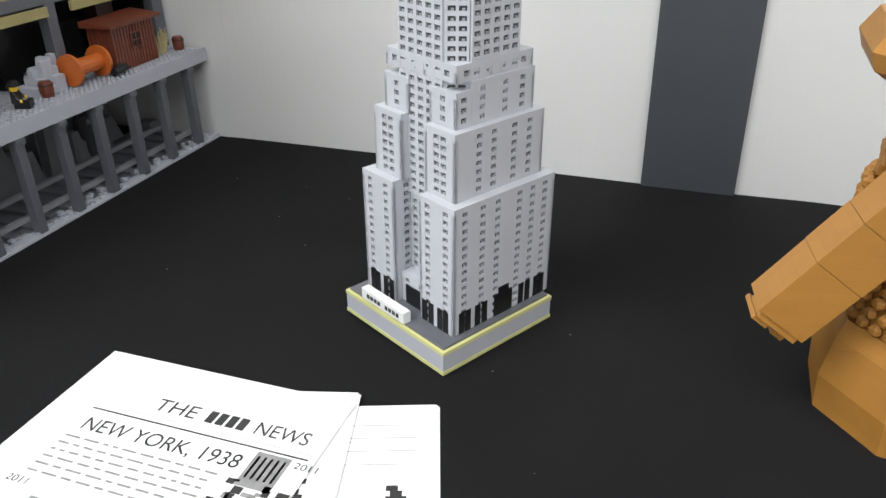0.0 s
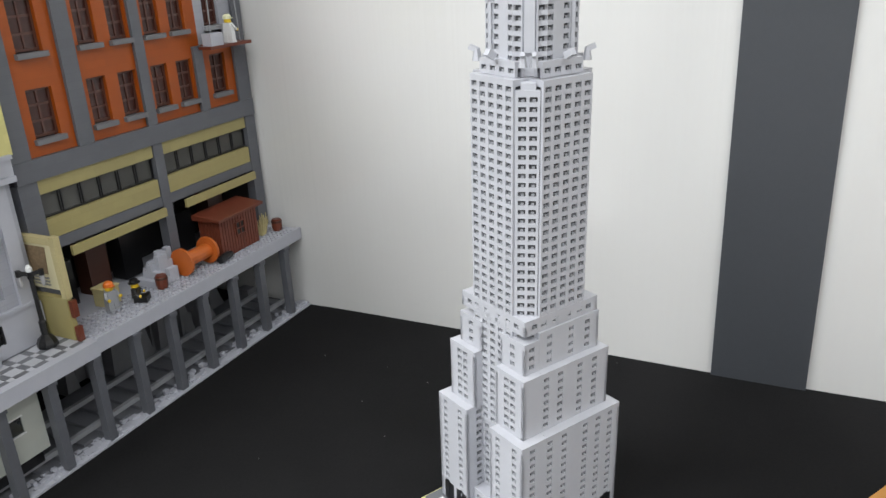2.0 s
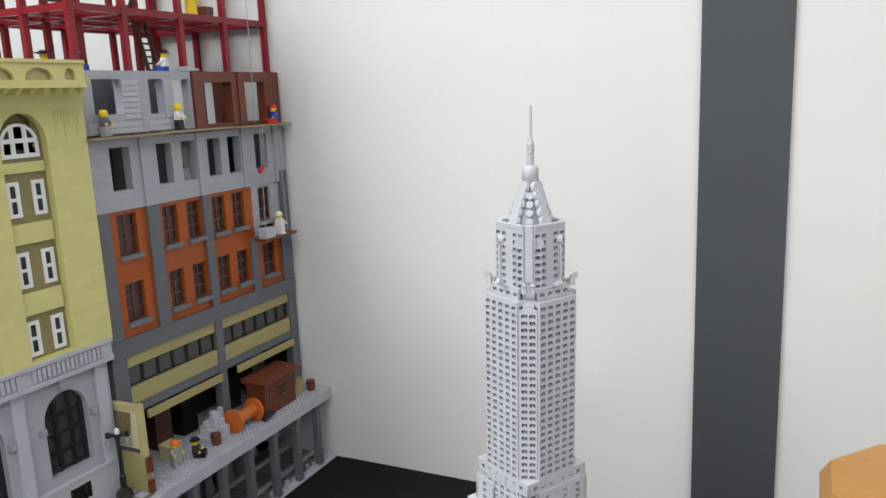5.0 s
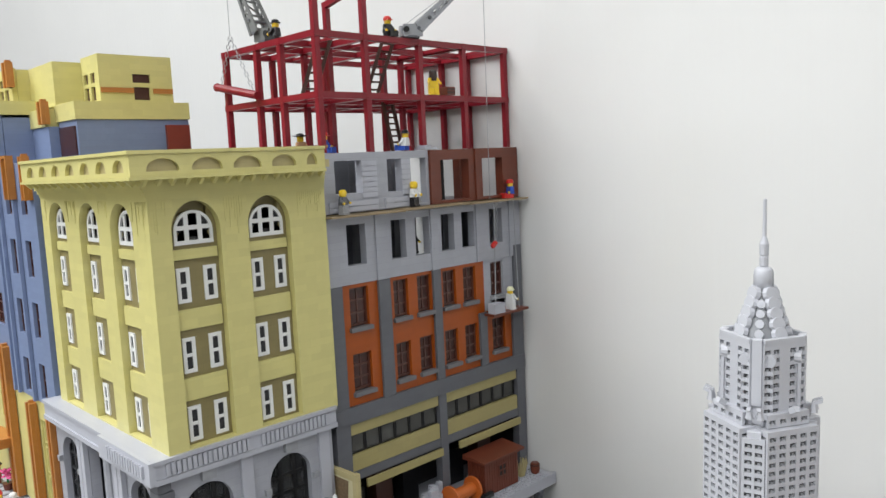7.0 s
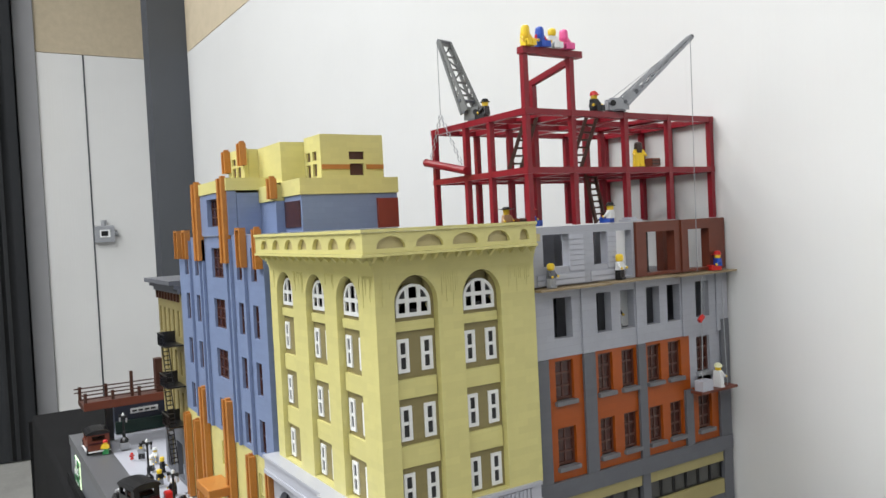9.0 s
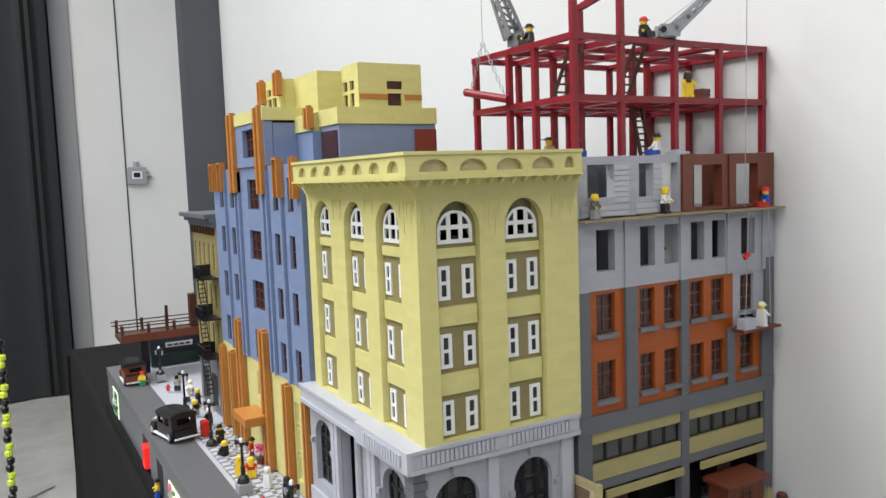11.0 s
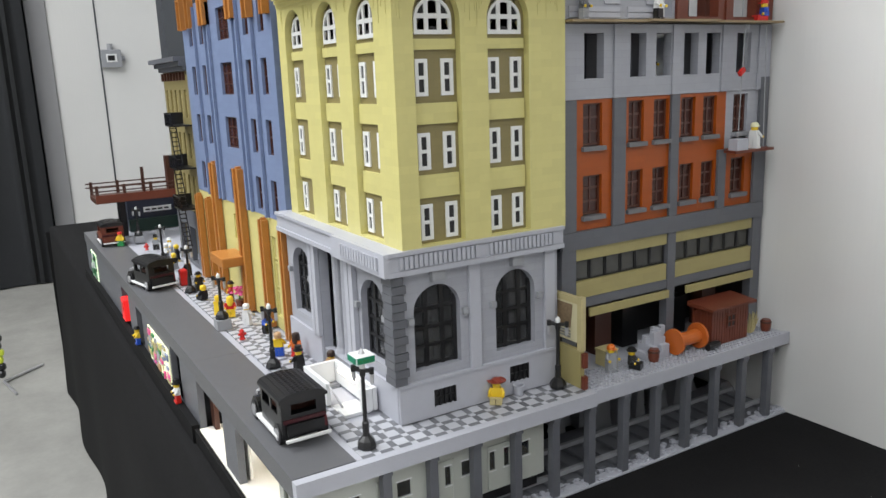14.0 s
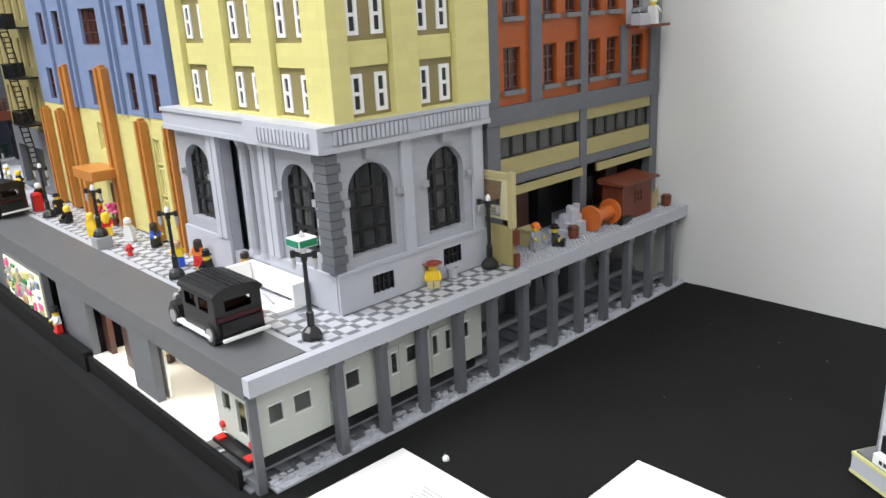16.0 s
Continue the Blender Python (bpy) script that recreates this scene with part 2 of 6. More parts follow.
WALL = brushed_board("white_wall_board", (0.68, 0.68, 0.67))
WALL_GREY = varied("grey_painted_column", (0.052, 0.057, 0.066), 0.5, 0.08, 6.0, 150.0, 0.3)
BEIGE = varied("beige_fibre_board", (0.45, 0.38, 0.27), 0.8, 0.15, 20.0, 150.0, 0.5)
CONCRETE = varied("grey_concrete", (0.26, 0.257, 0.24), 0.6, 0.42, 4.0, 60.0, 0.4)
CURTAIN = varied("black_curtain", (0.011, 0.0125, 0.015), 0.85, 0.2, 5.0, 200.0, 0.3)
PAPER = varied("white_paper", (0.8, 0.8, 0.8), 0.7, 0.02, 30.0, 400.0, 0.1)
INK = varied("black_ink", (0.03, 0.03, 0.03), 0.7, 0.3)
GREY_INK = varied("grey_ink", (0.25, 0.25, 0.25), 0.7, 0.4, 120.0)
CRANE_GREY = varied("silver_grey_plastic", (0.3, 0.31, 0.33), 0.3, 0.08)
CRANE_DARK = varied("dark_silver_plastic", (0.15, 0.155, 0.155), 0.32, 0.1)
CHROME = varied("flat_silver", (0.5, 0.5, 0.52), 0.3, 0.08, metal=0.6)
SKIN = varied("yellow_toy_plastic", (0.8, 0.55, 0.03), 0.3, 0.04)
TOY_RED = varied("bright_red_plastic", (0.55, 0.02, 0.015), 0.3, 0.05)
TOY_BLUE = varied("bright_blue_plastic", (0.02, 0.08, 0.45), 0.3, 0.05)
TOY_GREEN = varied("green_plastic", (0.02, 0.2, 0.06), 0.3, 0.05)
TOY_PINK = varied("pink_plastic", (0.75, 0.1, 0.3), 0.3, 0.05)
TOY_ORANGE = varied("orange_plastic", (0.7, 0.16, 0.02), 0.3, 0.05)
TOY_TAN = varied("nougat_plastic", (0.5, 0.3, 0.15), 0.35, 0.05)
HAIR = varied("dark_brown_hair_plastic", (0.03, 0.015, 0.01), 0.35, 0.05)
LIT = glow("lit_white_panel", (1.0, 0.95, 0.85), 2.2)

# ---- the hall ----
WALL_Y, DECK = 0.014, 0.137
structure("wall_north", Build().box(-3.38, 6.0, WALL_Y, WALL_Y + 0.15, -0.75, 1.68), WALL, "long white painted board wall behind the display", "wall")
structure("wall_north_upper", Build().box(-3.38, 6.0, WALL_Y, WALL_Y + 0.15, 1.684, 4.0), BEIGE, "beige fibre board above the white wall boards", "wall")
structure("wall_north_end", Build().box(-5.4, -3.52, 0.9, 1.05, -0.75, 4.0), WALL, "white wall at the far corner of the hall", "wall")
structure("wall_west", Build().box(-5.45, -5.3, -0.53, 1.05, -0.75, 2.055), WALL, "white panelled wall with a seam and a small box", "wall")
structure("wall_west_upper", Build().box(-5.45, -5.3, -0.53, 1.05, 2.059, 4.0), BEIGE, "beige fibre board above the white wall panels", "wall")
structure("wall_west_rest", Build().box(-5.45, -5.3, -6.0, -0.664, -0.75, 4.0), CURTAIN, "dark wall behind the black curtain", "wall")
structure("wall_edge", Build().box(-5.42, -5.28, -0.66, -0.534, -0.75, 4.0), varied("mid_grey_frame", (0.25, 0.25, 0.26), 0.5, 0.08, 6.0), "grey frame beside the black curtain", "trim")
structure("wall_south", Build().box(-5.45, 6.0, -6.15, -6.0, -0.75, 4.0), WALL, "plain white hall wall", "wall")
structure("wall_east", Build().box(6.0, 6.15, -6.15, 0.2, -0.75, 4.0), WALL, "plain white hall wall", "wall")
structure("floor", Build().box(-5.45, 6.15, -6.15, 1.05, -0.85, -0.75), CONCRETE, "grey concrete hall floor with light wear", "floor")
structure("ceiling", Build().box(-5.45, 6.15, -6.15, 1.05, 4.0, 4.1), WALL, "plain pale hall ceiling", "ceiling")
structure("column_1", Build().box(0.639, 0.753, WALL_Y - 0.006, WALL_Y + 0.1, -0.75, 3.99), WALL_GREY, "dark grey painted steel column in the white wall", "column")
structure("column_2", Build().box(-3.52, -3.384, -0.178, WALL_Y + 0.1, -0.75, 3.99), WALL_GREY, "dark grey painted steel column at the wall's end", "column")

# ---- table ----
b = Build()
n = 130
for i in range(n + 1):
    x = -2.87 + 5.17 * i / n
    for y, z in ((-0.825, 0.0), (-0.838, -0.0015), (-0.846, -0.012), (-0.852, -0.3), (-0.86 + 0.012 * math.sin(9.0 * x), -0.74)):
        b.v.append((x, y, z))
for i in range(n):
    for j in range(4):
        k = i * 5 + j
        b.f.append((k, k + 1, k + 6, k + 5))
        b.m.append(0)
table = thing("display_table", (0, -0.4, -0.75), "long display table covered by a black cloth to the floor", "table")
part("hanging_cloth", b, CLOTH, table, "black cloth hanging in soft folds", True)
part("side_cloth", Build().box(-2.87, -2.85, -0.86, WALL_Y - 0.001, -0.74, -0.0205), CLOTH, table)
b = Build()
NX, NY = 224, 34
for j in range(NY + 1):
    for i in range(NX + 1):
        x, y = -2.87 + 5.17 * i / NX, -0.825 + (0.825 + WALL_Y - 0.001) * j / NY
        fold = 0.0016 * math.exp(-((y + 0.02 - 0.05 * math.sin(x * 3.1)) / 0.035) ** 2) + 0.0012 * math.exp(-((y + 0.36 + 0.14 * (x - 0.4)) / 0.02) ** 2)
        fold += 0.0012 * math.exp(-(((x - 0.25) * 0.7 - (y + 0.4)) / 0.03) ** 2) + 0.0006 * math.sin(x * 11 + y * 7) * math.sin(y * 13 - x * 3)
        quiet = 1.0 if x > 0.02 and not (0.2 < x < 0.62 and -0.85 < y < -0.24) else 0.0
        b.v.append((x, y, -0.0004 + fold * quiet * 0.9))
for j in range(NY):
    for i in range(NX):
        k = j * (NX + 1) + i
        b.f.append((k, k + 1, k + NX + 2, k + NX + 1))
        b.m.append(0)
part("top_cloth", b, CLOTH, table, "black cloth with faint wrinkles", True)
part("tabletop", Build().box(-2.85, 2.3, -0.82, WALL_Y - 0.002, -0.03, -0.0045), BROWN_DARK, table)

# ---- street deck ----
FRONT_X, SIDE_Y, FAR_X = 0.008, -0.818, -1.78
b = Build()
b.box(FRONT_X - 0.012, FRONT_X, SIDE_Y, -0.3985, DECK - 0.019, DECK)
b.box(FAR_X, FRONT_X - 0.0125, -0.742, -0.398, DECK - 0.012, DECK - 0.0035)
b.box(-0.42, FRONT_X - 0.0125, -0.742, -0.734, DECK - 0.003, DECK)
b.box(FAR_X, -0.424, -0.742, -0.732, DECK - 0.003, DECK)
structure("street_deck", b, PALE_GREY, "light grey plastic deck and kerb of the model street", "pavement")
b = Build()
b.box(FRONT_X - 0.012, FRONT_X - 0.005, -0.3975, 0.010, DECK - 0.019, DECK)
b.box(-0.4, FRONT_X - 0.0125, -0.3975, 0.006, DECK - 0.01, DECK - 0.001)
for i in range(8):
    for j in range(49):
        x, y = FRONT_X - 0.009 - i * 0.008, -0.393 + j * 0.008
        b.turn(x, y, [(0.0024, DECK - 0.001), (0.0024, DECK + 0.0016)], 6)
tagged(structure("studded_deck", b, PALE_GREY, "light grey studded plates before the construction site", "pavement"), kind="structure")
structure("road", Build().box(-0.4385, FRONT_X - 0.0125, SIDE_Y, -0.7425, DECK - 0.024, DECK + 0.001).box(FAR_X, -0.4395, SIDE_Y + 0.0006, -0.7425, DECK - 0.024, DECK + 0.0008), ROAD_GREY,
          "smooth dark grey model street with a joint", "road")
# kerb strips and posts under the front edge
posts = thing("subway_colonnade", (0, -0.4, 0), "row of dark grey plastic posts carrying the deck's edge", "colonnade")
for k in range(12):
    y = -0.709 + k * 0.0614
    b = Build()
    b.rbox(-0.008, 0.003, y - 0.0055, y + 0.0055, 0.004, DECK - 0.0195)
    b.box(-0.012, 0.006, y - 0.006, y + 0.006, DECK - 0.025, DECK - 0.0193)
    part("post", b, DARK_GREY, posts)
rnd = random.Random(5)
b = Build()
b.box(-0.0135, 0.0045, -0.80, 0.010, 0.0001, 0.0026)
for k in range(400):
    y, x = rnd.uniform(-0.80, 0.006), rnd.uniform(-0.020, 0.004)
    h = 0.0028 + rnd.choice((0.0008, 0.0016, 0.0032, 0.0050)) * (1.0 if x < -0.004 else 0.5)
    q = rnd.uniform(0.002, 0.0042)
    b.rbox(x - q, x + q * 0.5, y, y + rnd.uniform(0.004, 0.009), 0.0024, h, 0.0004)
tagged(part("ballast_strip", b, PALE_GREY), "uneven light grey plates edging the subway track", "ballast", kind="stuff")
track = thing("subway_track", (-0.06, -0.4, 0), "dark grey toy rail track on sleepers under the deck", "track")
b = Build()
b.box(-0.14, -0.014, -0.82, 0.004, 0.0003, 0.003)
part("track_bed", b, DARK_GREY, track)
for k in range(28):
    y = -0.81 + k * 0.0293
    part("sleeper", Build().rbox(-0.110, -0.018, y, y + 0.013, 0.0032, 0.0075), DARK_GREY, track)
for x in (-0.094, -0.034):
    part("rail", Build().box(x - 0.003, x + 0.003, -0.82, 0.0, 0.0078, 0.014), CRANE_GREY, track)
# rock heaps at the tunnel's end
b = Build()
for k in range(46):
    x, y = rnd.uniform(-0.21, -0.115), rnd.uniform(-0.37, 0.0)
    s = rnd.uniform(0.008, 0.02)
    b.taper((x, y), (s, s), (s * 0.6, s * 0.5), 0.0003, rnd.uniform(0.015, 0.075), rnd.uniform(-0.004, 0.004), 0)
tagged(part("rock_heap", b, varied("mid_grey_plastic", (0.19, 0.195, 0.21), 0.45, 0.12)), "mid grey rocky slope beside the track", "rocks", kind="stuff")
b = Build()
b.box(-0.226, -0.222, -0.66, 0.004, 0.0, DECK - 0.013)
structure("tunnel_wall", b, varied("pale_tunnel_wall", (0.5, 0.51, 0.5), 0.5, 0.1), "pale grey rear wall of the subway tunnel", "wall")
b = Build()
for k in range(6):
    b.box(-0.2215, -0.2115, -0.62 + k * 0.046, -0.606 + k * 0.046, 0.0, DECK - 0.0135)
structure("tunnel_posts", b, BLACK, "black posts before the pale tunnel wall", "column")

# ---- subway train ----
train = thing("subway_train", (-0.06, -0.63, 0.014), "pale grey toy subway car with doors and small windows", "train")
CAR = varied("pale_greenish_grey", (0.47, 0.49, 0.45), 0.38, 0.05)
tf, te = Side(-0.016, "x"), Side(-0.803, "y")
TY0, TY1, TZ0, TZ1 = -0.803, -0.47, 0.034, 0.104
doors = [(-0.715, -0.695), (-0.648, -0.610), (-0.560, -0.522)]
wins = [(-0.787, -0.771), (-0.756, -0.736), (-0.688, -0.670), (-0.598, -0.580), (-0.512, -0.494)]
dw = [(-0.710, -0.700), (-0.644, -0.636), (-0.622, -0.614), (-0.556, -0.548), (-0.534, -0.526)]
b = Build()
tf.wall(b, TY0, TY1, TZ0, TZ1, -0.003, 0.0, [(a, c, 0.068, 0.088) for a, c in wins] + [(a, c, 0.062, 0.088) for a, c in dw])
b.box(-0.100, -0.019, TY0, TY1, TZ1 - 0.004, TZ1)
b.box(-0.100, -0.097, TY0, TY1, TZ0, TZ1 - 0.0045)
b.box(-0.0965, -0.0195, TY0 + 0.003, TY1, TZ0, TZ0 + 0.004)
te.wall(b, -0.0965, -0.0195, TZ0 + 0.0045, TZ1 - 0.0045, -0.003, 0.0, [(-0.085, -0.068, 0.068, 0.09), (-0.055, -0.036, 0.05, 0.09)])
part("body", b, CAR, train)
for a, c in doors:
    part("door", Build().box(-0.0157, -0.0140, a, a + 0.0015, TZ0 + 0.004, 0.096).box(-0.0157, -0.0140, c - 0.0015, c, TZ0 + 0.004, 0.096).box(-0.0157, -0.0142, a, c, 0.0945, 0.0962), CAR, train)
for a, c in wins + dw:
    z0 = 0.068 if (a, c) in wins else 0.062
    bf, bp = Build(), Build()
    sash_w = 0.0013
    tf.box(bf, a - sash_w, c + sash_w, 0.0003, 0.0012, 0.088, 0.0894)
    tf.box(bf, a - sash_w, c + sash_w, 0.0003, 0.0012, z0 - 0.0014, z0)
    tf.box(bp, a, c, -0.0018, -0.0014, z0, 0.088)
    f = part("window", bf, WHITE, train)
    part("pane", bp, CLEAR, f)
part("underframe", Build().box(-0.090, -0.026, TY0 + 0.01, TY1 - 0.004, 0.0145, TZ0 - 0.0005).box(-0.098, -0.018, TY0 - 0.012, TY0 + 0.0025, 0.028, 0.0325), BLACK, train)
for x in (-0.09, -0.027):
    part("tail_lamp", Build().rod((x, TY0 - 0.004, 0.047), (x, TY0 + 0.0002, 0.047), 0.0042, n=10), TOY_RED, train)
    part("step_plate", Build().box(x - 0.006, x + 0.006, TY0 - 0.011, TY0 - 0.001, 0.0327, 0.0345), TOY_RED, train)
for y in (-0.77, -0.73, -0.55, -0.51):
    for x in (-0.096, -0.036):
        part("wheel", Build().rod((x, y, 0.0225), (x + 0.004, y, 0.0225), 0.0085, n=12), BLACK, train)
b = Build()
b.box(-0.095, -0.021, TY0 + 0.01, TY1 - 0.01, 0.06, 0.0615)
part("bench", b, TAN, train)

# ---- subway rooms along the street side ----
sw = Side(SIDE_Y + 0.003, "y")
b = Build()
openings = [(-0.446, -0.300, 0.012, 0.104), (-0.236, -0.010, 0.012, 0.108), (-0.632, -0.56, 0.012, 0.108), (-1.15, -1.06, 0.012, 0.106), (-1.66, -1.56, 0.012, 0.106), (-0.97, -0.90, 0.012, 0.100)]
sw.wall(b, FAR_X, FRONT_X - 0.013, 0.0, DECK - 0.0245, -0.010, 0.0, openings)
structure("subway_wall", b, DARK_GREY, "dark grey wall of the model subway with lit openings", "wall")
PLATFORM = varied("white_platform", (0.72, 0.7, 0.64), 0.4, 0.05)
b = Build()
b.box(-0.445, -0.108, SIDE_Y + 0.0005, -0.70, 0.003, 0.024)
structure("platform", b, PLATFORM, "white subway platform floor", "floor")
b = Build()
b.box(-0.236, -0.108, -0.702, -0.696, 0.0245, 0.112)
b.box(-0.446, -0.300, -0.738, -0.732, 0.0245, 0.112)
b.box(-0.299, -0.2365, -0.7995, -0.796, 0.0245, 0.108)
structure("platform_wall", b, PLATFORM, "white tiled rear wall of the subway platform", "wall")
b = Build()
for x0, x1 in ((-0.446, -0.425), (-0.372, -0.352)):
    b.box(x0, x1, -0.797, -0.79, 0.0245, 0.11)
b.box(-0.2355, -0.196, -0.742, -0.736, 0.0245, 0.11)
structure("platform_doors", b, BROWN_DARK, "dark brown door leaves at the subway entrance", "door")
for x, y, e in ((-0.15, -0.76, 0.20), (-0.37, -0.775, 0.10)):
    part_b = Build().box(x - 0.035, x + 0.035, y - 0.005, y + 0.005, 0.1085, 0.1115)
    lamp = thing("platform_lamp", (x, y, 0.1085), "small white strip lamp under the subway ceiling", "lamp")
    part("diffuser", part_b, glow("platform_strip", (1.0, 0.93, 0.8), 30.0), lamp)
for x0, x1, col, name in ((-1.15, -1.06, (1.0, 0.06, 0.05), "red"), (-1.66, -1.56, (0.75, 1.0, 0.7), "pale_green")):
    room = Build().box(x0, x1, -0.77, -0.765, 0.0, 0.112)
    structure("subway_room_" + name, room, ROOM_SHADE, "dark rear of a lit subway room", "wall")


# ---- yellow corner building ----
def sash(side, b_frame, b_pane, u0, u1, z0, z1, d, bars=1, uprights=0, w=0.0034):
    """A window frame with glazing bars, standing at depth d, and its pane."""
    side.box(b_frame, u0, u1, d, d + 0.004, z0, z0 + w)
    side.box(b_frame, u0, u1, d, d + 0.004, z1 - w, z1)
    side.box(b_frame, u0, u0 + w, d, d + 0.004, z0 + w, z1 - w)
    side.box(b_frame, u1 - w, u1, d, d + 0.004, z0 + w, z1 - w)
    for k in range(bars):
        z = z0 + (z1 - z0) * (k + 1) / (bars + 1)
        side.box(b_frame, u0 + w, u1 - w, d + 0.0003, d + 0.0037, z - w * 0.45, z + w * 0.45)
    for k in range(uprights):
        u = u0 + (u1 - u0) * (k + 1) / (uprights + 1)
        side.box(b_frame, u - w * 0.45, u + w * 0.45, d + 0.0005, d + 0.0035, z0 + w, z1 - w)
    side.box(b_pane, u0 + w * 0.5, u1 - w * 0.5, d + 0.0015, d + 0.0022, z0 + w * 0.5, z1 - w * 0.5)


def window(side, parent, u0, u1, z0, z1, d, bars, uprights, frame_mat, pane_mat, label="", w=0.0034):
    bf, bp = Build(), Build()
    sash(side, bf, bp, u0, u1, z0, z1, d, bars, uprights, w)
    f = part("window", bf, frame_mat, parent, label)
    part("pane", bp, pane_mat, f)
    return f


yellow = thing("corner_building", (-0.2, -0.5, DECK), "pale yellow brick-built corner block with arched windows, grey base", "model building")
front, side = Side(-0.05, "x"), Side(-0.648, "y")
ROWS_Z = [(0.362, 0.405), (0.446, 0.489), (0.531, 0.573)]
FRONT_BAYS, SIDE_BAYS = [(-0.622, -0.560), (-0.522, -0.461)], [(-0.164, -0.097), (-0.270, -0.203), (-0.388, -0.321)]
LEDGE, TOP = 0.354, 0.680
bw, by = Build(), Build()
for sd, bays, u0, u1 in ((front, FRONT_BAYS, -0.648, -0.404), (side, SIDE_BAYS, -0.416, -0.0622)):
    holes = [(a, c, LEDGE + 0.004, 0.652) for a, c in bays]
    sd.wall(bw, u0, u1, LEDGE, TOP, -0.012, 0.0, holes)
    for a, c in bays:
        m = (a + c) / 2
        sd.arch(bw, a, c, 0.617, 0.652, -0.012, 0.0, 12)
        pane_holes = []
        for z0, z1 in ROWS_Z:
            pane_holes += [(a + 0.0055, a + 0.0220, z0, z1), (c - 0.0220, c - 0.0055, z0, z1)]
        top_hole = [(a + 0.012, c - 0.012, 0.602, 0.652)]
        bt = Build()
        sd.wall(bt, a, c, LEDGE + 0.004, 0.652, -0.0165, -0.0105, pane_holes + top_hole)
        parts("window_bay", bt, DARK_TAN, yellow, "dark tan panels round the windows", True)
        bh = Build()
        sd.box(bh, a + 0.0115, c - 0.0115, -0.0192, -0.0168, 0.6015, 0.6518)
        part("bay_head", bh, DARK_TAN, yellow)
        for z0, z1 in ((0.413, 0.440), (0.499, 0.523), (0.583, 0.595)):
            sd.box(by, a + 0.003, c - 0.003, -0.0105, -0.0065, z0, z1)
        # opaque panes, the shade of the room behind painted on as near-black
        for h in pane_holes:
            window(sd, yellow, *h, -0.0125, 1, 0, WHITE, ROOM_SHADE, "", 0.0045)
        # arched head window: round frame and bars
        r, cz = (c - a) / 2 - 0.006, 0.617
        bf, bp = Build(), Build()
        ring = []
        for k in range(13):
            t = math.pi * k / 12
            ring.append((m + r * math.cos(t), cz + 0.95 * r * math.sin(t)))
        inner = [(m + (u - m) * 0.85, cz + (z - cz) * 0.85) for u, z in ring]
        for k in range(12):
            bf.prism([ring[k], ring[k + 1], inner[k + 1], inner[k]], sd.at, -0.0125, -0.008)
        sd.box(bf, m - r, m + r, -0.0125, -0.008, 0.600, 0.605)
        sd.box(bf, m - r, m - r + 0.004, -0.0125, -0.008, 0.605, cz)
        sd.box(bf, m + r - 0.004, m + r, -0.0125, -0.008, 0.605, cz)
        for k in (-0.68, 0.68):
            top = cz + math.sqrt(max(0, r * r - (k * r * 0.5) ** 2)) * 0.93
            sd.box(bf, m + k * r * 0.5 - 0.0027, m + k * r * 0.5 + 0.0027, -0.0122, -0.0083, 0.605, top)
        sd.box(bf, m - r * 0.95, m + r * 0.95, -0.0124, -0.0081, 0.6175, 0.6228)
        bp.prism(ring[::-1] + [(m - r, 0.602), (m + r, 0.602)][::1], sd.at, -0.0108, -0.0102)
        f = part("arched_window", bf, WHITE, yellow, "white arched window frame with glazing bars")
        # this pane too is coloured near-black for the unlit room behind it
        part("pane", bp, ROOM_SHADE, f)
part("wall", bw, YELLOW, yellow, "pale yellow outer walls with round-headed bays")
parts("panel", by, YELLOW, yellow)
# cornice: flared neck, ribs, brackets and a pierced parapet
b = Build()
for k in range(6):
    z0 = 0.654 + k * 0.0048
    o1 = 0.024 * ((k + 1) / 6) ** 2
    b.box(-0.414 + o1 * 0.9, -0.05 + o1, -0.648 - o1, -0.404 - o1 * 0.5, z0, z0 + 0.0048)
parts("cornice_course", b, YELLOW, yellow)
b = Build()
rr = random.Random(8)
for k in range(70):
    u = -0.645 + k * 0.0034
    low = 0.604 + 0.052 * rr.random() ** 0.6
    if any(p - 0.004 < u < q + 0.004 for p, q in FRONT_BAYS):
        low = max(low, 0.656)
    b.box(-0.0498, -0.0493, u, u + rr.uniform(0.0009, 0.0022), low, 0.672)
for k in range(96):
    u = -0.055 - k * 0.0037
    low = 0.612 + 0.046 * rr.random() ** 0.6
    if any(p - 0.004 < u < q + 0.004 for p, q in SIDE_BAYS):
        low = max(low, 0.656)
    b.box(u - rr.uniform(0.0009, 0.0022), u, -0.6487, -0.6482, low, 0.672)
ob = part("cornice_ribs", b, YELLOW, yellow)
ob["kind"] = "stuff"
b = Build()
for k in range(15):
    u = -0.661 + k * 0.0168
    b.beam((-0.027, u, 0.674), (-0.018, u, 0.6815), 0.004, 0.007)
    b.beam((-0.036 - k * 0.0245, -0.667, 0.674), (-0.036 - k * 0.0245, -0.675, 0.6815), 0.004, 0.007)
parts("bracket", b, YELLOW, yellow)
b = Build()
cf, cs = Side(-0.016, "x"), Side(-0.678, "y")
arcs_f = [(-0.660, -0.622), (-0.607, -0.569), (-0.555, -0.517), (-0.503, -0.468), (-0.452, -0.436)]
arcs_s = [(-0.062 - k * 0.0502, -0.032 - k * 0.0502) for k in range(7)]
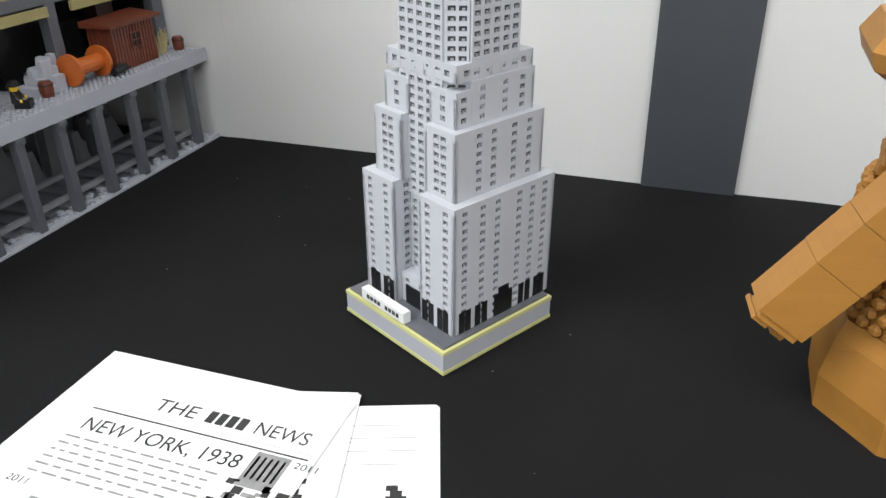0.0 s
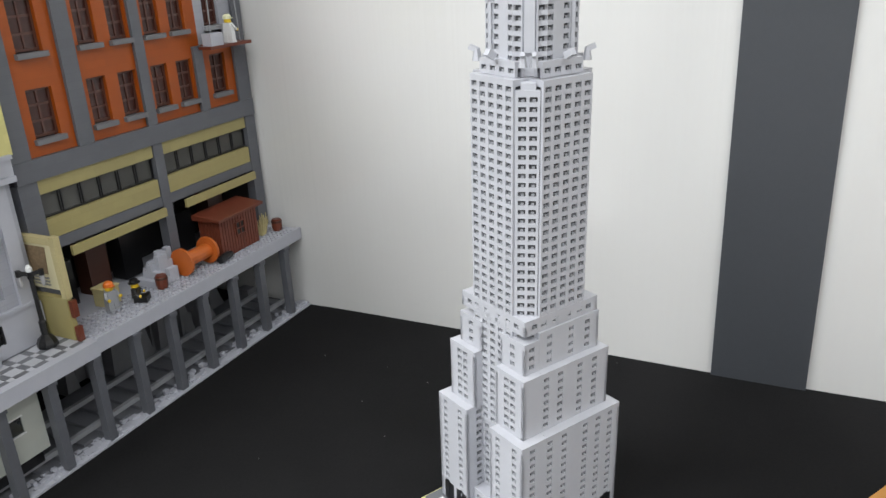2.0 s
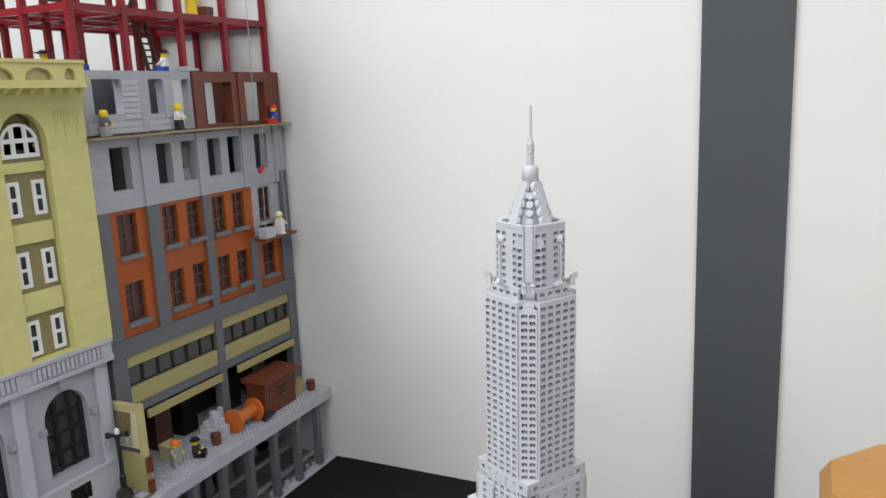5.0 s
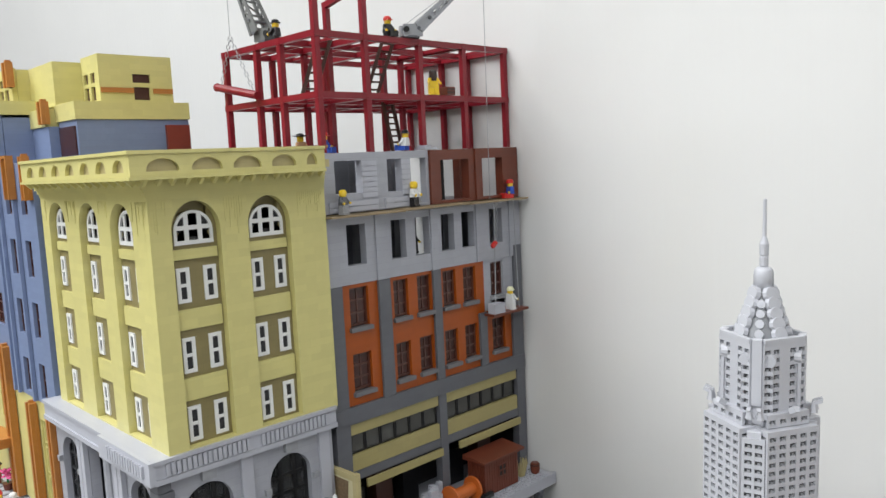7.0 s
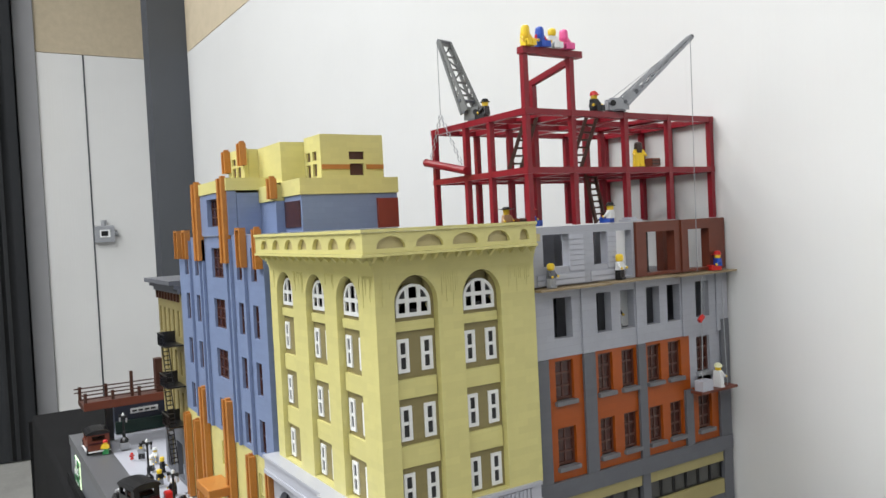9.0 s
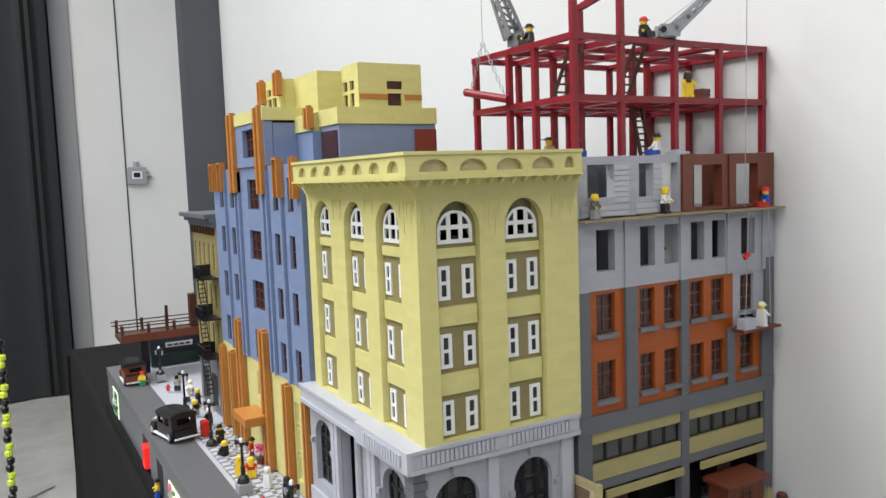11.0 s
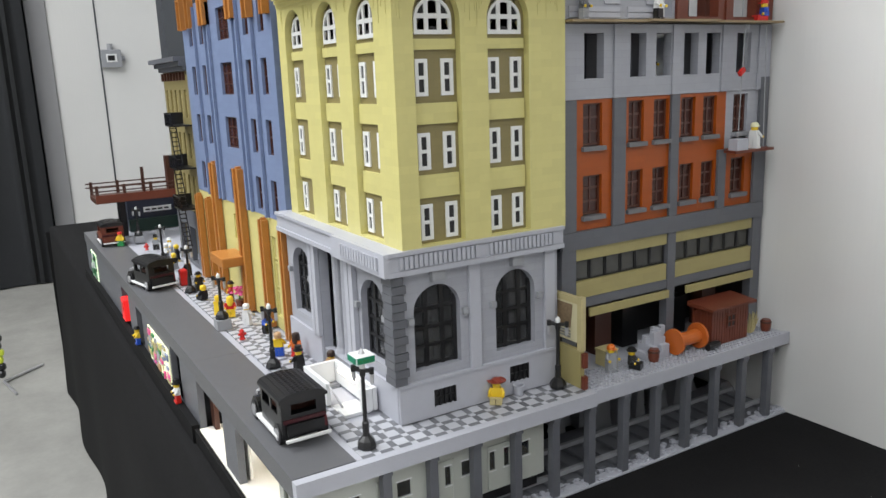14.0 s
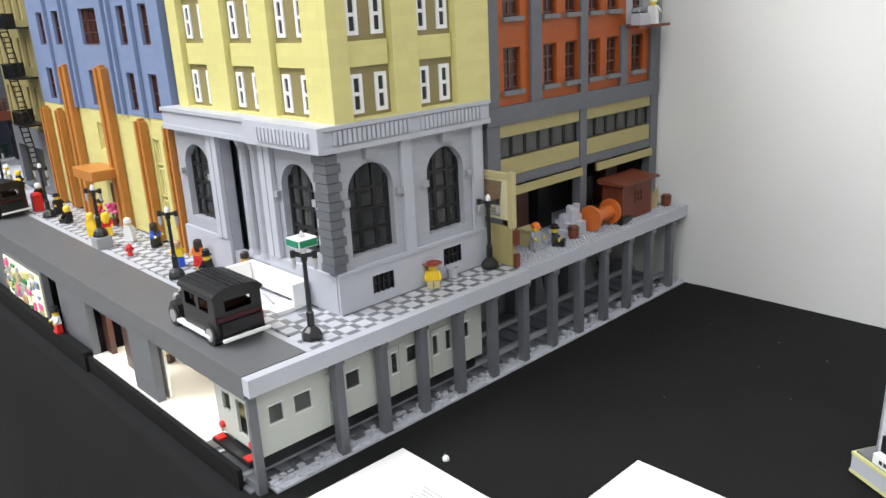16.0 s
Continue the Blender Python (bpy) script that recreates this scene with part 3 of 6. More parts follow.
for sd, arcs, u0, u1 in ((cf, arcs_f, -0.678, -0.424), (cs, arcs_s, -0.388, -0.0215)):
    sd.wall(b, u0, u1, 0.6825, 0.707, -0.005, 0.0, [(a, c, 0.688, 0.702) for a, c in arcs])
    for a, c in arcs:
        sd.arch(b, a, c, 0.690, 0.702, -0.005, 0.0, 6)
part("parapet", b, YELLOW, yellow, "pale yellow parapet pierced by small arches")
b = Build()
b.box(-0.0225, -0.0135, -0.6805, -0.424, 0.7072, 0.7112)
b.box(-0.388, -0.0228, -0.6805, -0.6715, 0.7072, 0.7112)
b.box(-0.0225, -0.0135, -0.6805, -0.424, 0.679, 0.6823)
b.box(-0.388, -0.0228, -0.6805, -0.6715, 0.679, 0.6823)
parts("coping", b, YELLOW, yellow)
b = Build()
b.box(-0.40, -0.026, -0.668, -0.41, 0.684, 0.694)
b.box(-0.0255, -0.0225, -0.672, -0.425, 0.684, 0.7035)
b.box(-0.387, -0.0255, -0.6725, -0.6695, 0.684, 0.7035)
part("roof", b, TAN, yellow)
# grey base storey
gf, gs = Side(-0.058, "x"), Side(-0.655, "y")
b = Build()
arch_f, arch_s = [(-0.633, -0.567), (-0.513, -0.450)], [(-0.160, -0.092), (-0.410, -0.338)]
gf.wall(b, -0.655, -0.412, DECK, 0.330, -0.014, 0.0, [(a, c, 0.200, 0.306) for a, c in arch_f])
gs.wall(b, -0.432, -0.0722, DECK, 0.330, -0.014, 0.0, [(a, c, 0.200, 0.306) for a, c in arch_s] + [(-0.300, -0.176, DECK + 0.03, 0.325)])
for sd, arcs in ((gf, arch_f), (gs, arch_s)):
    for a, c in arcs:
        sd.arch(b, a, c, 0.275, 0.306, -0.014, 0.0, 12)
gs.box(b, -0.31, -0.166, -0.045, -0.035, DECK, 0.33)
part("base_wall", b, LIGHT_GREY, yellow, "light grey base storey with arched shop windows")
b = Build()
gf.wall(b, -0.659, -0.412, DECK, 0.184, 0.0005, 0.004, [(-0.610, -0.580, 0.150, 0.172), (-0.494, -0.465, 0.154, 0.176)])
gs.box(b, -0.20, -0.0585, 0.0005, 0.0045, DECK, 0.184)
gs.box(b, -0.432, -0.300, 0.0005, 0.0045, DECK, 0.184)
for u in (-0.555, -0.436):
    gf.box(b, u, u + 0.016, 0.0005, 0.005, 0.1845, 0.327)
for u in (-0.190, -0.176, -0.307, -0.321):
    gs.box(b, u - 0.006, u + 0.006, 0.0005, 0.007, 0.1845, 0.327)
gf.box(b, -0.6605, -0.418, 0.0005, 0.0060, 0.1845, 0.1885)
parts("plinth", b, PALE_GREY, yellow)
b = Build()
for u in (-0.265, -0.235, -0.205):
    b.turn(u, -0.640, [(0.012, DECK + 0.03), (0.0095, DECK + 0.038), (0.009, 0.31), (0.012, 0.318), (0.012, 0.326)], 12)
parts("entrance_column", b, LIGHT_GREY, yellow)
b = Build()
for i in range(13):
    z = 0.1895 + i * 0.0104
    gf.box(b, -0.6655, -0.646 if i % 2 else -0.649, 0.0005, 0.0085 if i % 2 else 0.0075, z, z + 0.0096)
    gs.box(b, -0.076 + (0.003 if i % 2 else 0), -0.0575, 0.0005, 0.0105, z, z + 0.0096)
parts("quoin", b, DARK_GREY, yellow, "dark grey quoin blocks up the corner")
b = Build()
b.box(-0.436, -0.046, -0.669, -0.409, 0.326, 0.3325)
b.box(-0.436, -0.048, -0.667, -0.4095, 0.3325, 0.351)
b.box(-0.436, -0.045, -0.670, -0.409, 0.351, 0.3555)
b.box(-0.20, -0.0455, -0.6755, -0.6675, 0.327, 0.3552)
for u0, n in ((-0.655, 17), (-0.528, 16)):
    for k in range(n):
        b.box(-0.0475, -0.0445, u0 + k * 0.0066, u0 + 0.0042 + k * 0.0066, 0.3345, 0.3495)
for k in range(14):
    b.box(-0.066 - k * 0.0078, -0.061 - k * 0.0078, -0.6785, -0.6755, 0.334, 0.3495)
part("ledge", b, PALE_GREY, yellow, "light grey ledge with a row of small balusters")
b = Build()
for a, c in arch_f:
    m = (a + c) / 2
    gf.box(b, m - 0.009, m + 0.009, 0.0005, 0.008, 0.312, 0.3255)
    for u in (a - 0.006, c + 0.006):
        gf.box(b, u - 0.004, u + 0.004, 0.0005, 0.006, 0.262, 0.270)
for a, c in arch_s:
    for u in (a - 0.006, c + 0.006):
        gs.box(b, u - 0.004, u + 0.004, 0.0005, 0.006, 0.262, 0.270)
parts("keystone", b, CRANE_GREY, yellow)
for sd, arcs in ((gf, arch_f), (gs, arch_s)):
    for a, c in arcs:
        bf, bp = Build(), Build()
        m, r = (a + c) / 2, (c - a) / 2
        for u in (a + 0.003, m - r * 0.35, m + r * 0.35, c - 0.003):
            top = 0.275 + 0.031 * math.sqrt(max(0.0, 1 - ((u - m) / r) ** 2))
            sd.box(bf, u - 0.0028, u + 0.0028, -0.013, -0.009, 0.200, top)
        for z in (0.203, 0.227, 0.251, 0.275):
            sd.box(bf, a, c, -0.0128, -0.0092, z - 0.002, z + 0.002)
        sd.box(bp, a, c, -0.0118, -0.0112, 0.200, 0.306)
        f = part("shop_window", bf, BLACK, yellow, "tall black-framed arched shop window")
        part("pane", bp, CLEAR, f)
for u0, u1, z0, z1 in ((-0.610, -0.580, 0.150, 0.172), (-0.494, -0.465, 0.154, 0.176)):
    bf = Build()
    for k in range(5):
        gf.box(bf, u0 + (u1 - u0) * k / 4 - 0.001, u0 + (u1 - u0) * k / 4 + 0.001, 0.0022, 0.0045, z0, z1)
    gf.box(bf, u0, u1, 0.0022, 0.0042, (z0 + z1) / 2 - 0.001, (z0 + z1) / 2 + 0.001)
    gf.box(bf, u0, u1, 0.0008, 0.002, z0, z1)
    part("cellar_grille", bf, BLACK, yellow)
# rear and inner faces
b = Build()
b.box(-0.412, -0.075, -0.4155, -0.4055, DECK, 0.68)
b.box(-0.4155, -0.408, -0.63, -0.416, DECK, 0.68)
b.box(-0.405, -0.10, -0.60, -0.417, 0.335, 0.34)
parts("party_wall", b, DARK_GREY, yellow)
b = Build()
b.box(-0.40, -0.16, -0.585, -0.42, DECK + 0.001, 0.325)
for k in range(5):
    b.box(-0.110 - 0.01 * (k % 2), -0.098, -0.63 + k * 0.045, -0.61 + k * 0.045, DECK + 0.05, 0.24 + 0.02 * (k % 3))
part("shop_interior", b, varied("dim_green_interior", (0.06, 0.075, 0.065), 0.5, 0.4, 40.0), yellow)

# ---- orange building under construction ----
orange = thing("orange_building", (-0.2, -0.19, DECK), "orange and grey brick-built building with unfinished grey upper floors", "model building")
of = Side(-0.063, "x")
FRAME_BROWN = varied("dull_brown_plastic", (0.085, 0.032, 0.022), 0.4, 0.12)
U0, U1 = -0.403, 0.009
COLS = [(-0.363, -0.329), (-0.281, -0.252), (-0.233, -0.204), (-0.178, -0.149), (-0.132, -0.103), (-0.066, -0.034)]
PIERS = [(-0.403, -0.378), (-0.312, -0.290), (-0.202, -0.186), (-0.100, -0.083), (-0.018, 0.009)]
LOW, MID = (0.355, 0.415), (0.449, 0.511)
bo, bg = Build(), Build()
holes = [(a, c, z0, z1) for a, c in COLS for z0, z1 in (LOW, MID)]
of.wall(bo, U0, -0.083, 0.341, 0.516, -0.012, 0.0, holes)
of.wall(bo, -0.083, U1, 0.341, 0.430, -0.012, 0.0, holes)
parts("wall", bo, ORANGE, orange, "dark orange wall panels", True)
bl = Build()
of.wall(bl, -0.083, U1, 0.4305, 0.516, -0.012, 0.0, holes)
of.wall(bl, U0, U1, 0.5165, 0.612, -0.012, 0.002, [(a, c, 0.543, 0.601) for a, c in COLS])
for a, c in PIERS:
    of.box(bl, a, c, 0.0025, 0.0045, 0.5165, 0.612)
parts("unfinished_wall", bl, LIGHT_GREY, orange, "light grey walls of the unfinished upper floors", True)
bl = Build()
of.wall(bl, U0, -0.199, 0.6185, 0.702, -0.012, 0.002, [(-0.377, -0.330, 0.645, 0.691), (-0.282, -0.255, 0.643, 0.691), (-0.236, -0.204, 0.622, 0.691)])
parts("unfinished_wall", bl, LIGHT_GREY, orange, "light grey walls of the unfinished upper floors", True)
b = Build()
for k in range(7):
    of.box(b, -0.330, -0.303, 0.002, 0.004, 0.638 + k * 0.0075, 0.6445 + k * 0.0075)
    of.box(b, -0.255, -0.238, 0.002, 0.004, 0.638 + k * 0.0075, 0.6445 + k * 0.0075)
for u0, u1 in ((-0.390, -0.303), (-0.289, -0.238)):
    for k in range(2):
        of.box(b, u0, u1, 0.002, 0.004, 0.620 + k * 0.0075, 0.6265 + k * 0.0075)
parts("siding_board", b, PALE_GREY, orange, "pale grey overlapping siding boards")
b = Build()
of.wall(b, -0.1985, U1, 0.6185, 0.702, -0.012, 0.004, [(-0.175, -0.112, 0.623, 0.686), (-0.080, -0.030, 0.623, 0.686)])
of.box(b, -0.084, -0.052, -0.060, -0.045, 0.6185, 0.7015)
of.box(b, -0.1985, -0.190, 0.0045, 0.0065, 0.6185, 0.702)
of.box(b, -0.098, -0.090, 0.0045, 0.0065, 0.6185, 0.702)
parts("brown_wall", b, BROWN, orange, "reddish brown wall frame of the top floor", True)
b = Build()
for a, c in PIERS:
    of.box(b, a, c, 0.0005, 0.005, 0.341, 0.516 if a < -0.1 else 0.43)
of.box(b, -0.010, 0.0092, 0.0007, 0.0052, 0.43, 0.535)
of.box(b, U0, U1, 0.0005, 0.006, 0.3165, 0.3408)
for a, c in (PIERS[0], (-0.202, -0.186), (-0.012, 0.009)):
    of.box(b, a, c, -0.010, 0.0045, DECK, 0.316)
of.box(b, U0, U1, -0.008, 0.0035, 0.232, 0.2455)
parts("pier", b, DARK_GREY, orange, "dark grey piers and beams")
b = Build()
for u0, u1 in ((-0.377, -0.203), (-0.185, -0.013)):
    of.box(b, u0, u1, -0.010, 0.0025, 0.2995, 0.316)
    of.box(b, u0, u1, -0.010, 0.003, 0.246, 0.2695)
    of.box(b, u0 + 0.02, u1, 0.006, 0.010, 0.219, 0.2305)
parts("fascia_band", b, varied("olive_tan_plastic", (0.36, 0.31, 0.13), 0.42, 0.06, bricks=0.12), orange, "olive tan bands over the shop front")
TRANSOM = varied("grey_window_plastic", (0.06, 0.06, 0.055), 0.15, 0.5, 18.0)
for u0, u1 in ((-0.377, -0.203), (-0.185, -0.013)):
    n = 6
    for k in range(n):
        a, c = u0 + (u1 - u0) * k / n, u0 + (u1 - u0) * (k + 1) / n
        window(of, orange, a + 0.0006, c - 0.0006, 0.2700, 0.2990, -0.006, 0, 0, BLACK, TRANSOM, "small black-framed transom window", 0.002)
for a, c in COLS:
    for z0, z1 in (LOW, MID):
        bf, bp = Build(), Build()
        sash(of, bf, bp, a, c, z0 + 0.006, z1, -0.009, 2, 1, 0.003)
        f = part("window", bf, FRAME_BROWN, orange, "brown framed window")
        part("pane", bp, BROWN_GLASS, f)
        b = Build()
        of.box(b, a - 0.003, c + 0.003, -0.004, 0.006, z0 - 0.001, z0 + 0.005)
        part("sill", b, CRANE_GREY if z0 > 0.4 and a > -0.1 else varied("grey_sill", (0.15, 0.15, 0.16), 0.4), f)
# shop interior: back and sides near-black in place of the shop's shade; dim goods
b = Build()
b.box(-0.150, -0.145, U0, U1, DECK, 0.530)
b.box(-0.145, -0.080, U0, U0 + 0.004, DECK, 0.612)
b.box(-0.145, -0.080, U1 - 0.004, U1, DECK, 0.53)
part("rear_wall", b.box(-0.145, -0.076, U0 + 0.004, U1 - 0.004, 0.318, 0.322), ROOM_SHADE, orange)
b = Build()
b.box(-0.335, -0.076, U0, U1, 0.6125, 0.6180)
for u in (-0.355, -0.235):
    b.box(-0.335, -0.320, u - 0.02, u + 0.02, DECK, 0.612)
part("floor_slab", b, DARK_GREY, orange)

# partitions inside the unfinished floors
b = Build()
for u0, u1 in ((-0.318, -0.262), (-0.234, -0.188), (-0.128, -0.112), (-0.098, -0.086), (-0.066, -0.042)):
    b.box(-0.128, -0.108, u0, u1, 0.531, 0.6120)
for u0, u1 in ((-0.345, -0.317), (-0.303, -0.270), (-0.234, -0.194)):
    b.box(-0.128, -0.108, u0, u1, 0.6185, 0.7000)
parts("partition", b, DARK_GREY, orange, "dark grey inner partitions")
b = Build()
b.turn(-0.094, -0.138, [(0.0045, 0.6185), (0.0045, 0.622), (0.0028, 0.624), (0.0028, 0.696), (0.0045, 0.6985)], 10)
b.turn(-0.118, -0.152, [(0.0045, 0.6185), (0.0045, 0.622), (0.0028, 0.624), (0.0028, 0.696), (0.0045, 0.6985)], 10)
parts("inner_post", b, BLACK, orange, "black inner post")

# plank walkway
b = Build()
for k, (u0, u1) in enumerate(((-0.402, -0.27), (-0.272, -0.13), (-0.135, 0.010))):
    b.box(-0.075, -0.038, u0, u1, 0.6135 + 0.0012 * (k % 2), 0.6165 + 0.0012 * (k % 2))
scaffold = thing("scaffold_planks", (-0.05, -0.19, 0.6135), "thin tan scaffold planks along the grey upper floor", "scaffold")
parts("plank", b, varied("weathered_plank", (0.28, 0.21, 0.12), 0.5, 0.15), scaffold)

# ---- red steel frame ----
steel = thing("steel_frame", (-0.2, -0.17, 0.703), "dark red steel skeleton of open storeys on the unfinished building", "building frame")
RX, RY, W = [-0.325, -0.232, -0.167, -0.080], [-0.381, -0.296, -0.190, -0.094, 0.007], 0.0085
Z0, Z1, Z2, Z3 = 0.703, 0.783, 0.866, 0.951
for i, x in enumerate(RX):
    for j, y in enumerate(RY):
        if i in (1, 2) and j in (2, 3) and (i + j) % 2:
            continue
        part("column", Build().box(x - W / 2, x + W / 2, y - W / 2, y + W / 2, Z0, Z2 - 0.004), RED, steel)
b = Build()
for z in (Z1, Z2):
    for x in RX:
        b.box(x - W / 2 - 0.0004, x + W / 2 + 0.0004, RY[0] - W / 2 - 0.001, RY[-1] + W / 2, z - 0.0045, z + 0.0045)
    for y in RY:
        b.box(RX[0] - W / 2, RX[-1] + W / 2 + 0.001, y - W / 2 - 0.0004, y + W / 2 + 0.0004, z - 0.0042, z + 0.0048)
for k in range(16):
    y = RY[0] + (RY[-1] - RY[0]) * (k + 0.5) / 16
    b.box(RX[0], RX[-1], y - 0.0012, y + 0.0012, Z1 - 0.002, Z1 + 0.002)
for k in range(5):
    y = RY[0] + (RY[-1] - RY[0]) * (k + 0.6) / 5
    b.box(RX[0], RX[-1], y - 0.0015, y + 0.0015, Z2 - 0.002, Z2 + 0.002)
parts("beam", b, RED, steel)
b = Build()
for x, y in ((-0.080, -0.381), (-0.080, -0.296), (-0.167, -0.296)):
    b.box(x - W / 2, x + W / 2, y - W / 2, y + W / 2, Z2 + 0.005, Z3 - 0.005 if x > -0.1 else Z3 - 0.03)
b.box(-0.087, -0.073, -0.387, -0.277, Z3 - 0.0045, Z3 + 0.005)
b.beam((-0.172, -0.296, Z3 - 0.026), (-0.085, -0.296, Z3 - 0.010), 0.008, 0.009)
parts("top_beam", b, RED, steel)


def ladder(p, q, parent, mat, wide=(0, 0.016, 0), rungs=8):
    b = Build()
    p, q, w = Vector(p), Vector(q), Vector(wide)
    for s in (p, p + w):
        b.beam(s, s + q - p, 0.0036, 0.0056)
    for k in range(rungs):
        e = p + (q - p) * (k + 0.5) / rungs
        b.beam(e, e + w, 0.0022, 0.003)
    return part("ladder", b, mat, parent)


ladder((-0.17, -0.350, Z1), (-0.15, -0.324, Z2 + 0.01), steel, BROWN_DARK, (0, 0.022, 0))
ladder((-0.15, -0.245, Z1), (-0.13, -0.218, Z2 + 0.01), steel, BROWN_DARK, (0, 0.022, 0))
ladder((-0.14, -0.20, Z0), (-0.16, -0.20, Z1), steel, BROWN_DARK, (0, 0.02, 0))

# ---- blue tower block ----
blue = thing("blue_building", (-0.7, -0.5, DECK), "sand blue brick-built tower with golden brown pylons and pale yellow top", "model building")
bs = Side(-0.650, "y")
BX0, BX1 = -1.0, -0.437
WROWS = [(0.340, 0.397), (0.438, 0.495), (0.535, 0.592), (0.632, 0.689)]
WCOLS = [(-0.502, -0.474), (-0.581, -0.553), (-0.867, -0.834), (-0.950, -0.918)]
big = (-0.736, -0.664)
holes = [(a, c, z0, z1) for a, c in WCOLS for z0, z1 in WROWS] + [(big[0], big[1], z0, z1) for z0, z1 in WROWS]
b = Build()
bs.wall(b, BX0, BX1, 0.332, 0.712, -0.012, 0.0, [h for h in holes])
bs.wall(b, -0.815, -0.600, 0.7125, 0.792, -0.012, 0.004, [(big[0], big[1], 0.730, 0.782)])
b.box(BX1 - 0.012, BX1, -0.6375, -0.40, DECK, 0.712)
b.box(BX0, BX0 + 0.012, -0.6375, -0.40, DECK, 0.712)
b.box(BX0 + 0.0125, BX1 - 0.0125, -0.637, -0.40, 0.706, 0.7115)
part("wall", b, BLUE, blue, "sand blue street wall with rows of windows")
b = Build()
for u in (-0.605, -0.628, -0.787, -0.812, -0.527, -0.893):
    bs.box(b, u - 0.004, u + 0.004, 0.0005, 0.006, 0.332, 0.705)
parts("pilaster", b, BLUE, blue)
for a, c, z0, z1 in holes + [(big[0], big[1], 0.730, 0.782)]:
    window(bs, blue, a, c, z0, z1, -0.009, 1 if c - a < 0.05 else 2, 0 if c - a < 0.05 else 2, BROWN_DARK, BROWN_GLASS, "dark brown window", 0.0028)
# set-back storeys
b = Build()
b.box(-0.52, -0.441, -0.577, -0.395, 0.7125, 0.774)
b.box(-0.60, -0.5205, -0.593, -0.395, 0.7125, 0.768)
b.box(-0.815, -0.6005, -0.637, -0.40, 0.7125, 0.788)
parts("setback", b, BLUE, blue)
b = Build()
b.box(-0.525, -0.438, -0.580, -0.393, 0.7745, 0.802)
b.box(-0.60, -0.5255, -0.596, -0.393, 0.7685, 0.797)
b.box(-0.82, -0.597, -0.656, -0.40, 0.7925, 0.815)
part("parapet", b, YELLOW, blue, "pale yellow parapet bands")
ph = Side(-0.468, "x")
b = Build()
ph.wall(b, -0.527, -0.405, 0.8025, 0.880, -0.008, 0.0, [(-0.472, -0.445, 0.808, 0.829), (-0.473, -0.443, 0.836, 0.850)])
ps = Side(-0.527, "y")
ps.wall(b, -0.54, -0.4765, 0.8025, 0.880, -0.008, 0.0, [(-0.532, -0.514, 0.808, 0.830), (-0.532, -0.514, 0.836, 0.852), (-0.504, -0.486, 0.808, 0.830), (-0.504, -0.486, 0.836, 0.852)])
b.box(-0.54, -0.4765, -0.5185, -0.405, 0.872, 0.8795)
b.box(-0.66, -0.5405, -0.572, -0.41, 0.8025, 0.874)
ps2 = Side(-0.60, "y")
ps2.wall(b, -0.76, -0.6605, 0.8155, 0.876, -0.008, 0.0, [(-0.735, -0.712, 0.822, 0.842), (-0.735, -0.712, 0.847, 0.860), (-0.705, -0.682, 0.822, 0.842), (-0.705, -0.682, 0.847, 0.860)])
b.box(-0.76, -0.6605, -0.5915, -0.41, 0.8155, 0.874)
part("penthouse", b, YELLOW, blue, "pale yellow penthouse with small square windows")
b = Build()
b.box(-0.4678, -0.4655, -0.526, -0.473, 0.819, 0.827)
b.box(-0.4678, -0.4655, -0.440, -0.406, 0.819, 0.827)
parts("stripe", b, GOLD, blue)
b = Build()
ph.box(b, -0.474, -0.442, -0.0065, -0.004, 0.807, 0.851)
ps.box(b, -0.533, -0.485, -0.0065, -0.004, 0.807, 0.853)
ps2.box(b, -0.736, -0.681, -0.0065, -0.004, 0.821, 0.861)
parts("penthouse_window", b, BROWN_DARK, blue)
part("roof_door", Build().box(-0.4405, -0.434, -0.437, -0.397, 0.713, 0.765), varied("rust_red_plastic", (0.2, 0.035, 0.02), 0.4, 0.1), blue, "rust red roof door")
b = Build()
b.box(-0.515, -0.447, -0.5795, -0.5772, 0.72, 0.765)
part("roof_window", b, BROWN_GLASS, blue)


def pylon(x, z0, z1, w, plane=-0.650, n=3, out=0.012):
    """A fluted pylon of upright slats on the street wall."""
    b = Build()
    s = Side(plane, "y")
    if z0 > 0.6 and z1 < 0.73 and w > 0.02:
        # an open frame: thin uprights under a cap
        for k in range(4):
            u = x - w / 2 + (w - 0.004) * k / 3
            s.box(b, u, u + 0.004, 0.0006, out - (0.004 if k in (1, 2) else 0), z0 + (0.012 if k == 1 else 0), z1 - 0.0042)
        s.box(b, x - w / 2, x + w / 2, 0.0006, out, z1 - 0.004, z1)
        return part("pylon", b, GOLD, blue, "open golden brown pylon frame")
    for k in range(n):
        u = x - w / 2 + w * k / n
        h = z1 - (0.004 if k in (0, n - 1) else 0.0)
        s.box(b, u + 0.0005, u + w / n - 0.0005, 0.0006, out - (0.003 if k % 2 else 0), z0, h)
    s.box(b, x - w / 2, x + w / 2, 0.0004, out * 0.5, z0, z1 - 0.006)
    return part("pylon", b, GOLD, blue, "fluted golden brown pylon")


